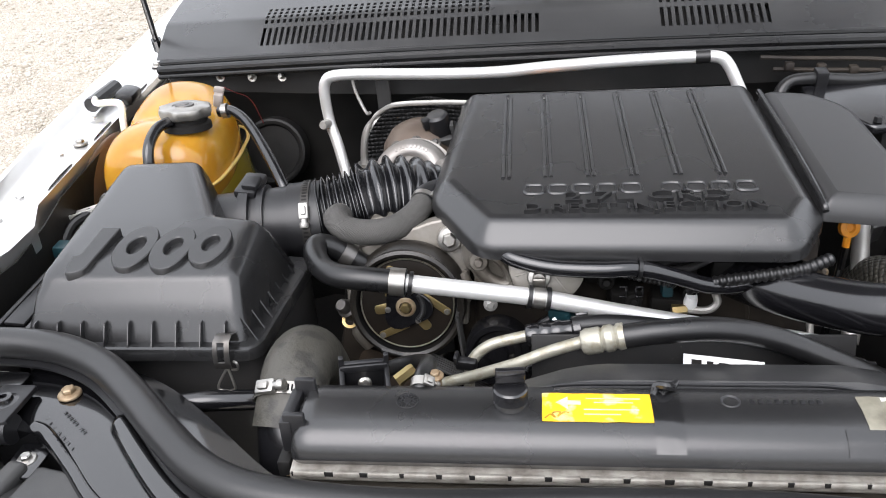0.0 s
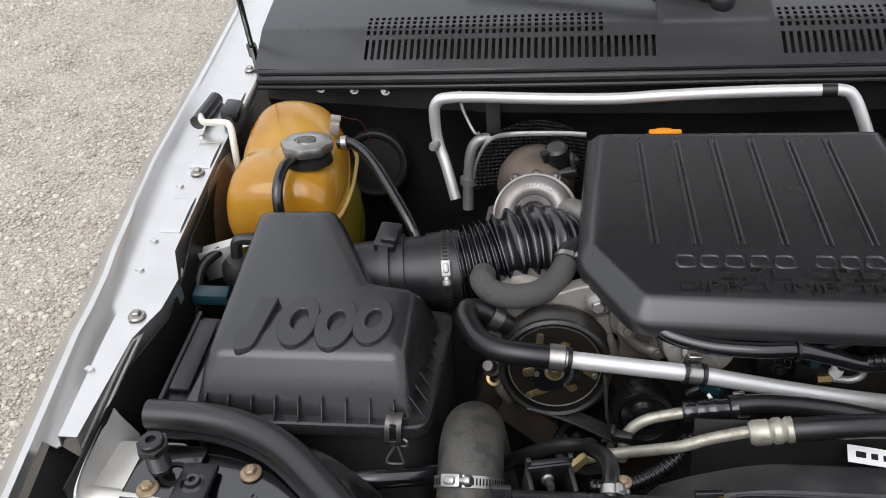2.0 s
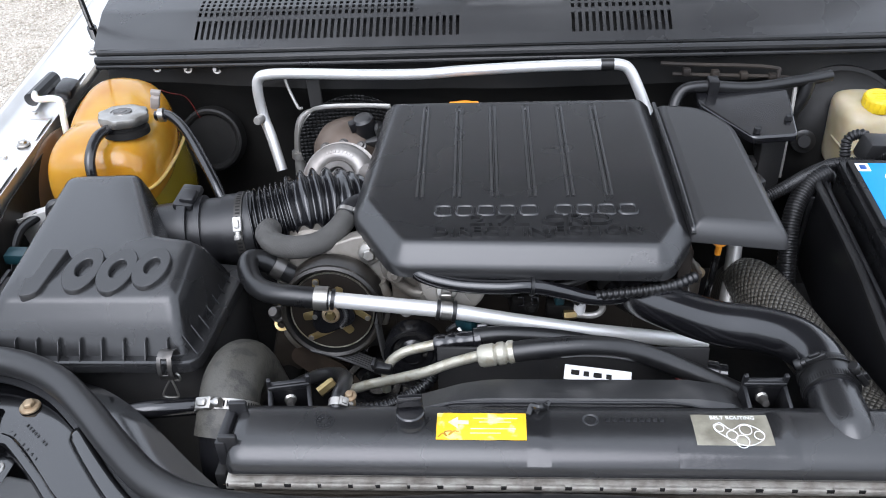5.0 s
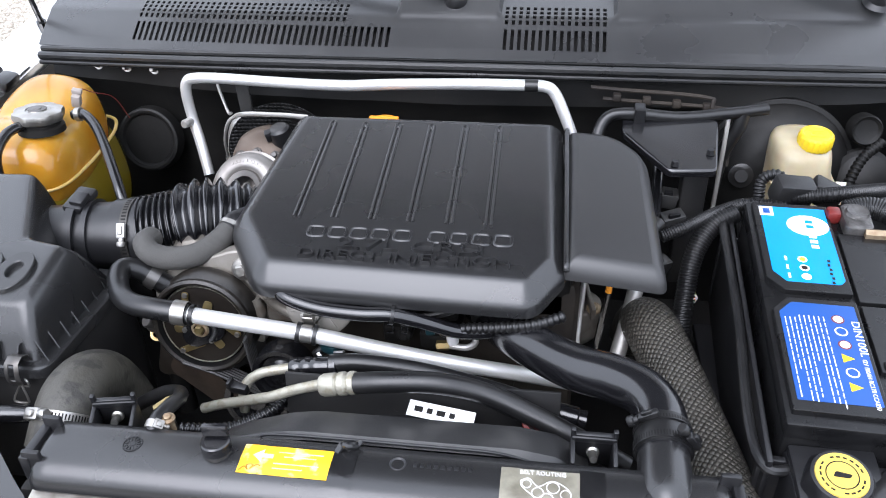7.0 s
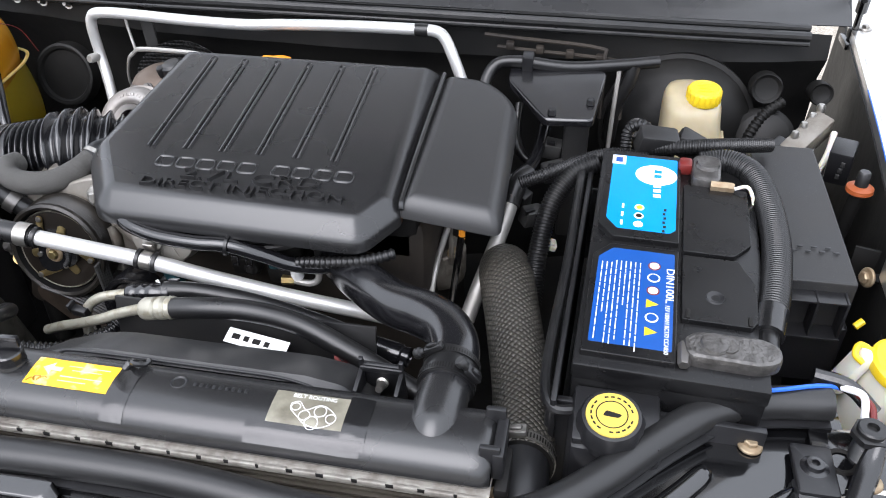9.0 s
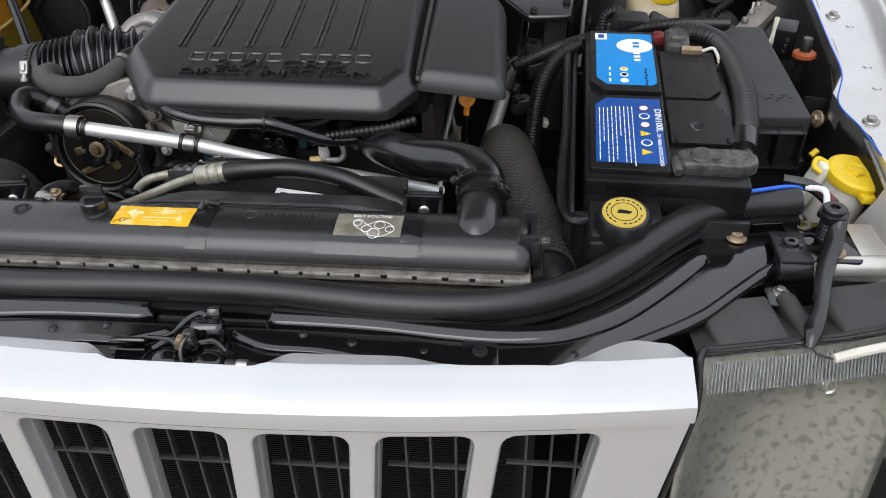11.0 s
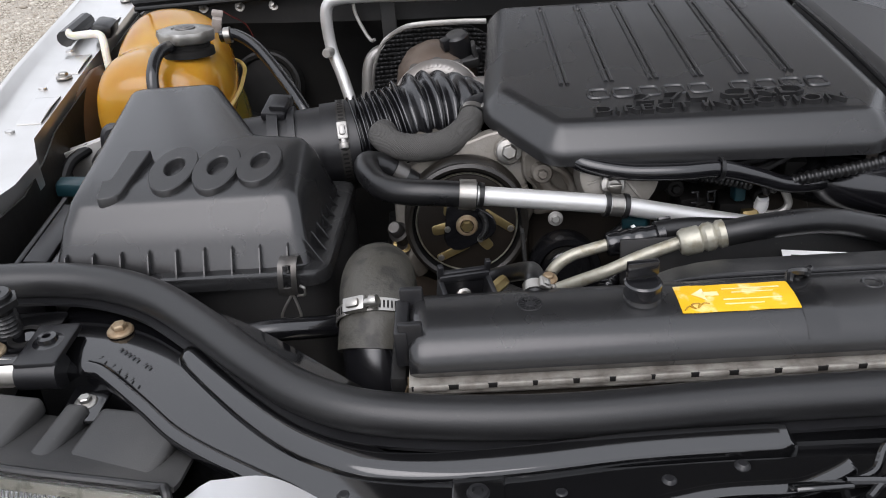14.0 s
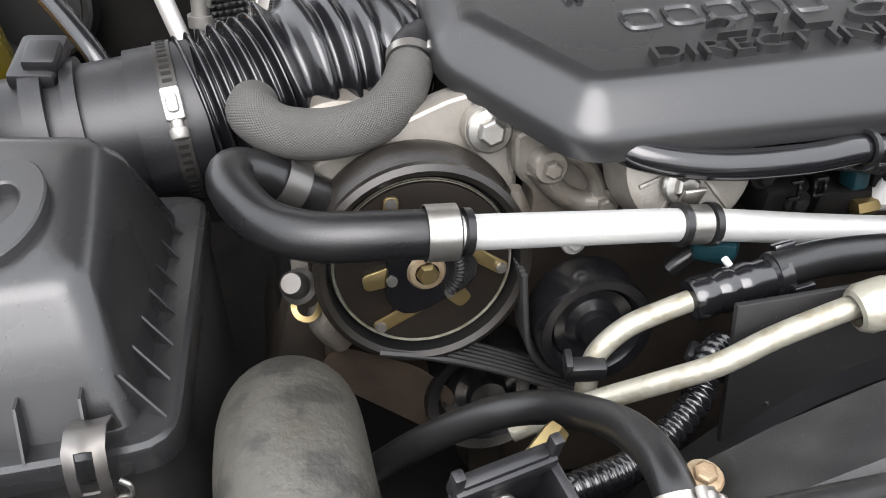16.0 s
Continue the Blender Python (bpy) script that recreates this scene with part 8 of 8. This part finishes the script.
def res_ring(x0, x1, y0, y1, z):
    xm, ym = (x0 + x1) / 2, (y0 + y1) / 2
    return [(x0, y0, z), (xm, y0 - 0.004, z), (x1, y0, z), (x1 + 0.003, ym, z), (x1, y1, z), (xm, y1 + 0.004, z), (x0, y1, z), (x0 - 0.003, ym, z)]


part("body", lofted([res_ring(0.478, 0.562, 0.655, 0.750, 0.945), res_ring(0.474, 0.566, 0.650, 0.755, 0.952), res_ring(0.474, 0.564, 0.650, 0.755, 0.990), res_ring(0.474, 0.556, 0.655, 0.755, 1.005), res_ring(0.474, 0.554, 0.660, 0.758, 1.035), res_ring(0.476, 0.552, 0.668, 0.758, 1.046), res_ring(0.484, 0.545, 0.685, 0.752, 1.058)]), CREAM, br, angle=180)
part("seam", tube([(0.472, 0.70, 0.998), (0.476, 0.655, 0.998), (0.515, 0.645, 0.998), (0.556, 0.652, 0.998), (0.563, 0.70, 0.998)], 0.0022, 8, 6), CREAM, br)
rm = pose(0.526, 0.690, 1.043, 6, 0, 0)
part("neck", lathe([(0.021, -0.006), (0.021, 0.012)], 28, rm), CREAM, br)
rc = lathe([(0.0236, 0.008), (0.0244, 0.010), (0.0244, 0.025), (0.022, 0.0285), (0.0195, 0.0292), (0.018, 0.0278), (0, 0.0278)], 60, rm)
for v in rc.verts:
    q = rm.inverted() @ v.co
    if math.hypot(q.x, q.y) > 0.0232:
        k = 1 + 0.022 * math.cos(20 * math.atan2(q.y, q.x))
        v.co = rm @ Vector((q.x * k, q.y * k, q.z))
rcap = part("cap", rc, YELLOW, br, "yellow ribbed cap")
for k in range(3):
    part("cap_bar", block((0.022 - 0.006 * (k % 2), 0.003, 0.0012), rm @ pose(0, -0.008 + 0.008 * k, 0.0276), 0.0004), YELLOW, rcap)
part("warning_label", block((0.020, 0.002, 0.034), pose(0.568, 0.655, 0.972, -20, 14, 25), 0.0005), MILKY, br, "small white label")
mc = thing("master_cylinder", "grimy cast brake master cylinder", "brake cylinder", (0.525, 0.66, 0.91))
part("barrel", lathe([(0, 0.10), (0.014, 0.10), (0.020, 0.09), (0.022, 0.0), (0.03, -0.01), (0.03, -0.03)], 24, aim((0.515, 0.72, 0.925), (0, -1, 0.05))), CAST, mc)

# ---- relay bracket ----
rbk = thing("relay_bracket", "black plastic bracket plate with two screws by the firewall", "bracket", (0.33, 0.63, 0.95))
RP = [(0.308, 0.578), (0.374, 0.583), (0.388, 0.70), (0.248, 0.70), (0.246, 0.665)]
part("plate", shell(RP, [0.008, 0.008, 0.01, 0.01, 0.01], [(0, 0.010), (0, 0.003), (0.001, 0.001), (0.003, 0)], lambda x, y: 1.058 + 0.20 * (y - 0.58), 4), GLOSSY, rbk)
part("post", block((0.036, 0.03, 0.20), pose(0.352, 0.625, 0.845), 0.004), DUSTY, rbk)
for x, y in ((0.317, 0.590), (0.368, 0.618)):
    part("screw", lathe([(0, 0.008), (0.005, 0.007), (0.0062, 0.0)], 6, pose(x, y, 1.058 + 0.2 * (y - 0.58))), PLASTIC, rbk)
for k in range(4):
    part("plug_lead", tube([(0.405 + 0.010 * k, 0.585, 0.985), (0.402 + 0.012 * k, 0.575, 1.004), (0.41 + 0.012 * k, 0.56, 0.99), (0.415 + 0.012 * k, 0.55, 0.96)], 0.004, 8), RUBBER, rbk)

# hoses and lines at the firewall's driver side
fhz = thing("heater_hose", "black rubber hose along the firewall with a clip", "hose", (0.33, 0.71, 1.08), group="firewall hoses")
part("tube", tube([(0.225, 0.66, 1.02), (0.212, 0.672, 1.055), (0.225, 0.690, 1.083), (0.26, 0.695, 1.089), (0.33, 0.700, 1.083), (0.40, 0.712, 1.086), (0.46, 0.725, 1.09)], 0.0090, 14), RUBBER, fhz)
part("clip", block((0.016, 0.022, 0.026), pose(0.272, 0.696, 1.076, 8, 0, 0), 0.002), PLASTIC, fhz)
part("branch", tube([(0.425, 0.718, 1.085), (0.42, 0.715, 1.06), (0.405, 0.715, 1.02), (0.40, 0.72, 0.96)], 0.011, 12), RUBBER, fhz)
hl2 = thing("brake_lines", "thin dull metal brake lines along the firewall", "pipe", (0.30, 0.74, 1.1), group="firewall hoses")
for dz, x0, x1 in ((0.0, 0.20, 0.37), (-0.018, 0.22, 0.40)):
    part("line", tube([(x0, 0.745, 1.108 + dz), (x0 + 0.05, 0.742, 1.106 + dz), (x1, 0.738, 1.100 + dz), (x1 + 0.012, 0.730, 1.085 + dz), (x1 + 0.013, 0.71, 1.0)], 0.0032, 8), GRIME, hl2)
for k in range(4):
    part("line_clip", block((0.012, 0.012, 0.012), pose(0.24 + 0.045 * k, 0.738, 1.090 - 0.004 * k), 0.002), GRIME, hl2)
part("upright", tube([(0.405, 0.715, 1.09), (0.402, 0.70, 1.02), (0.40, 0.69, 0.93)], 0.0035, 8), DULL, hl2)

# things at the driver's wing
abv = thing("control_valve", "grey metal control valve bundle near the wing", "valve", (0.665, 0.66, 1.0))
part("body", block((0.03, 0.085, 0.035), pose(0.668, 0.655, 1.005, 20, 10, -38), 0.004), CAST, abv)
part("body_low", block((0.045, 0.05, 0.03), pose(0.635, 0.635, 0.985, 10, 10, -38), 0.004), PLASTIC, abv)
for k in range(4):
    m = Matrix.Translation((0.648 + 0.013 * k, 0.635 + 0.018 * k, 1.028 + 0.006 * k))
    part("fitting", lathe([(0, 0.012), (0.004, 0.012), (0.006, 0.006), (0.006, 0)], 10, m), ZINC, abv)
part("pipe", tube([(0.69, 0.70, 1.05), (0.68, 0.66, 1.02), (0.665, 0.62, 0.99), (0.66, 0.60, 0.96)], 0.006, 10), DULL, abv)
part("pipe_low", tube([(0.705, 0.66, 1.03), (0.695, 0.63, 1.01), (0.675, 0.60, 0.975)], 0.0045, 8), MILKY, abv)
wc = thing("wing_connector", "black multi-way connector at the wing", "connector", (0.70, 0.58, 1.0))
part("shell", block((0.03, 0.04, 0.05), pose(0.705, 0.60, 0.995, 8, 0, -20), 0.003), PLASTIC, wc)
for k in range(4):
    part("pin_window", block((0.005, 0.002, 0.007), pose(0.698 + 0.0015 * k, 0.575, 1.005 + 0.009 * k, 8, 0, -20), 0.0004), GREYED, wc)
ow = thing("orange_cap_valve", "burnt orange cap with a black stem at the wing", "valve", (0.706, 0.53, 0.97))
part("body", tube([(0.70, 0.515, 0.93), (0.704, 0.50, 1.031)], 0.009, 18, 3), DARK, ow)
part("cap", lathe([(0.013, 0.0), (0.0165, 0.003), (0.016, 0.008), (0.011, 0.011), (0.006, 0.011)], 28, pose(0.704, 0.500, 1.030)), RUSTRED, ow, "burnt orange cap")
part("stem", lathe([(0.008, 0.010), (0.0075, 0.028), (0.006, 0.030), (0, 0.030)], 14, pose(0.704, 0.500, 1.030)), RUBBER, ow)
rbd = thing("relay_bolt", "dark bolt bracket with a thin rod by the fuse box", "bracket", (0.70, 0.34, 0.97))
part("plate", block((0.03, 0.004, 0.05), pose(0.70, 0.40, 0.965, 0, 0, -15), 0.001), DARK, rbd)
hexbolt("bolt", (0.692, 0.36, 1.003), (-1, -0.4, 0.2), 0.007, RUST, rbd)
part("pin", tube([(0.70, 0.36, 1.003), (0.728, 0.35, 1.003)], 0.0055, 8, 2), DARK, rbd)
part("rod", tube([(0.700, 0.30, 1.0), (0.695, 0.26, 0.95), (0.69, 0.23, 0.9)], 0.003, 8), DARK, rbd)
part("yellow_plug", tube([(0.670, 0.292, 0.985), (0.678, 0.296, 0.991)], 0.004, 10, 2), YELLOW, rbd)
bwl = thing("edge_wire", "blue trim wire along the driver's wing flange", "wire", (0.71, 0.4, 1.04))
part("wire", tube([(XC + lin(y, FY, FIN) - 0.002, y, ledge_z(y) + 0.002) for y in (0.20, 0.26, 0.32, 0.40, 0.50, 0.62, 0.72)], 0.0010, 8), WIREBLUE, bwl)

# strap hanging over the headlamp
st = thing("rubber_strap", "torn black rubber strap hanging onto the headlamp", "strap", (0.64, 0.03, 1.0))
part("strap", tube([(0.644, 0.100, 1.024), (0.634, 0.078, 1.004), (0.614, 0.032, 0.992), (0.596, -0.022, 0.990), (0.583, -0.050, 0.987), (0.577, -0.066, 0.979)], (0.006, 0.010, 0.009, 0.007, 0.009, 0.004), 10, 6, squash=(1, 1, 0.6)), TAPE, st)
part("thread", tube([(0.577, -0.064, 0.981), (0.582, -0.076, 0.980), (0.592, -0.084, 0.983)], 0.0012, 6), RUBBER, st)
part("pale_strip", tube([(0.592, -0.085, 0.984), (0.615, -0.079, 0.988), (0.66, -0.067, 0.992)], 0.0045, 10), MILKY, st, "pale strip along the lens top")

# hood latch
la = thing("hood_latch", "black hood latch with worn rusty hook on the crossmember", "latch", (0.0, -0.11, 0.965))
part("plate", slab([(-0.05, -0.02), (0.045, -0.02), (0.04, 0.016), (0.02, 0.024), (-0.02, 0.024), (-0.045, 0.012)], 0.966, 0.974, 0.008, 0.003, Matrix.Translation((0, -0.118, 0))), COATED, la)
for s in (-1, 1):
    part("cheek", lofted([[(s * 0.020 + a * k, -0.121 + b * k, z) for a, b in ((-0.018, -0.018), (0.018, -0.018), (0.016, 0.014), (-0.016, 0.014))] for z, k in ((0.966, 1.05), (0.978, 1.0), (0.984, 0.6))]), COATED, la)
    part("cheek_rib", tube([(s * 0.006, -0.106, 0.984), (s * 0.022, -0.103, 0.984), (s * 0.036, -0.112, 0.980)], 0.0028, 8, 6), COATED, la)
part("hook", tube([(-0.002, -0.128, 0.978), (-0.003, -0.122, 0.990), (0.0, -0.114, 0.996), (0.003, -0.106, 0.988)], 0.0019, 10), STEEL, la, "worn rusty hook")
part("hook_jaw", block((0.006, 0.010, 0.014), pose(-0.009, -0.113, 0.984, 0, 14, 0), 0.002), RUST, la)
part("hook_jaw", block((0.006, 0.010, 0.014), pose(0.008, -0.113, 0.984, 0, -14, 0), 0.002), COATED, la)
part("bumper", join(block((0.034, 0.020, 0.024), pose(0.010, -0.090, 0.970, -18, 0, 4), 0.007, 3), block((0.014, 0.014, 0.014), pose(0.016, -0.079, 0.990, -24, 0, 10), 0.004, 2)), COATED, la)
part("keeper", block((0.011, 0.012, 0.018), pose(-0.003, -0.104, 0.977, -14, 0, 0), 0.003), STEEL, la)
part("wire", tube([(-0.040, -0.097, 0.978), (-0.024, -0.092, 0.981), (-0.014, -0.080, 0.988), (-0.002, -0.072, 0.992), (0.006, -0.074, 0.990)], 0.0028, 8), COATED, la)
pad = part("release_pad", block((0.036, 0.016, 0.004), pose(-0.062, -0.104, 0.980, -36, 0, 2), 0.0018), COATED, la)
part("pad_edge", tube([(-0.079, -0.1115, 0.9775), (-0.062, -0.1118, 0.977), (-0.045, -0.1113, 0.9775)], 0.0010, 6, 4), GREYED, pad)
part("lever", tube([(-0.045, -0.10, 0.982), (-0.02, -0.105, 0.985), (-0.012, -0.11, 0.98)], 0.003, 8), COATED, la)
part("cable_end", tube([(0.040, -0.126, 0.979), (0.062, -0.128, 0.979), (0.085, -0.128, 0.975)], 0.0048, 10), PLASTIC, la)
part("ferrule", lathe([(0.0045, -0.005), (0.0060, -0.005), (0.0060, 0.005), (0.0045, 0.005)], 14, aim((0.056, -0.1275, 0.979), (1, 0, 0))), ZINC, la)

# fittings on the firewall at the driver's side
for x, y, z, r, lab in ((0.628, 0.783, 1.035, 0.024, "round black rubber firewall plug"), (0.712, 0.80, 1.025, 0.018, "small black rubber firewall plug")):
    g = thing("firewall_plug", lab, "grommet", (x, y, z), group="firewall plugs")
    part("ring", lathe([(r * 0.7, 0.004), (r * 0.9, 0.008), (r, 0.004), (r, -0.02)], 28, aim((x, y, z), (0, -1, 0.25))), BULKHEAD, g)
    part("face", lathe([(0, 0.002), (r * 0.5, 0.003), (r * 0.7, 0.004)], 24, aim((x, y, z), (0, -1, 0.25))), BULKHEAD, g)
sl = thing("steering_loom", "black corrugated conduit below the firewall plugs", "wiring loom", (0.64, 0.76, 0.97), group="wiring looms")
part("conduit", tube([(0.655, 0.775, 1.02), (0.625, 0.755, 1.0), (0.605, 0.73, 0.965), (0.60, 0.70, 0.92)], 0.0075, 14, 8, 20, 0.002), BULKHEAD, sl, angle=80)
part("bellows", lathe([(0.045, 0.0), (0.05, 0.006), (0.043, 0.012), (0.047, 0.018), (0.038, 0.024), (0.04, 0.03), (0.026, 0.036), (0, 0.038)], 32, aim((0.635, 0.77, 0.955), (-0.1, -0.9, 0.45))), BULKHEAD, sl)


# ---- loose gravel beside the car, nearest stones as real ones ----
rng = np.random.default_rng(11)
phi = (1 + 5 ** 0.5) / 2
ico = np.array([(-1, phi, 0), (1, phi, 0), (-1, -phi, 0), (1, -phi, 0), (0, -1, phi), (0, 1, phi), (0, -1, -phi), (0, 1, -phi), (phi, 0, -1), (phi, 0, 1), (-phi, 0, -1), (-phi, 0, 1)]) / 1.9
tri = np.array([(0, 11, 5), (0, 5, 1), (0, 1, 7), (0, 7, 10), (0, 10, 11), (1, 5, 9), (5, 11, 4), (11, 10, 2), (10, 7, 6), (7, 1, 8), (3, 9, 4), (3, 4, 2), (3, 2, 6), (3, 6, 8), (3, 8, 9), (4, 9, 5), (2, 4, 11), (6, 2, 10), (8, 6, 7), (9, 8, 1)])
N = 105000
far = np.arange(N) >= 84000
px = np.where(far, rng.uniform(-8.5, -1.0, N), rng.uniform(-4.6, -0.95, N))
py = np.where(far, rng.uniform(5.0, 10.5, N), rng.uniform(-0.2, 5.6, N))
size = np.where(far, 1.5, 0.84) * np.clip(rng.lognormal(-4.98, 0.40, N), 0.004, 0.022)
rot = rng.uniform(0, 2 * np.pi, N)
flat = rng.uniform(0.45, 0.85, N)
long = rng.uniform(0.75, 1.3, N)
pz = np.array([ground_height(a, b) if abs(b) < 6 and abs(a) < 6 else 0.0 for a, b in zip(px, py)]) + size * flat * 0.25
v = ico[None] * rng.uniform(0.8, 1.2, (N, 12, 1)) * size[:, None, None]
v[:, :, 0] *= long[:, None]
v[:, :, 2] *= flat[:, None]
c, s = np.cos(rot)[:, None], np.sin(rot)[:, None]
x, y = v[:, :, 0] * c - v[:, :, 1] * s, v[:, :, 0] * s + v[:, :, 1] * c
v = np.stack([x + px[:, None], y + py[:, None], v[:, :, 2] + pz[:, None]], 2).reshape(-1, 3)
f = (tri[None] + 12 * np.arange(N)[:, None, None]).reshape(-1, 3)
me = bpy.data.meshes.new("gravel")
me.vertices.add(len(v))
me.vertices.foreach_set("co", v.ravel())
me.loops.add(len(f) * 3)
me.loops.foreach_set("vertex_index", f.ravel())
me.polygons.add(len(f))
me.polygons.foreach_set("loop_start", np.arange(len(f)) * 3)
me.polygons.foreach_set("use_smooth", np.ones(len(f), bool))
me.update(calc_edges=True)
me.materials.append(PEBBLE)
tagged(new("gravel", me), "loose pale beige gravel stones beside the car", "gravel", kind="stuff")
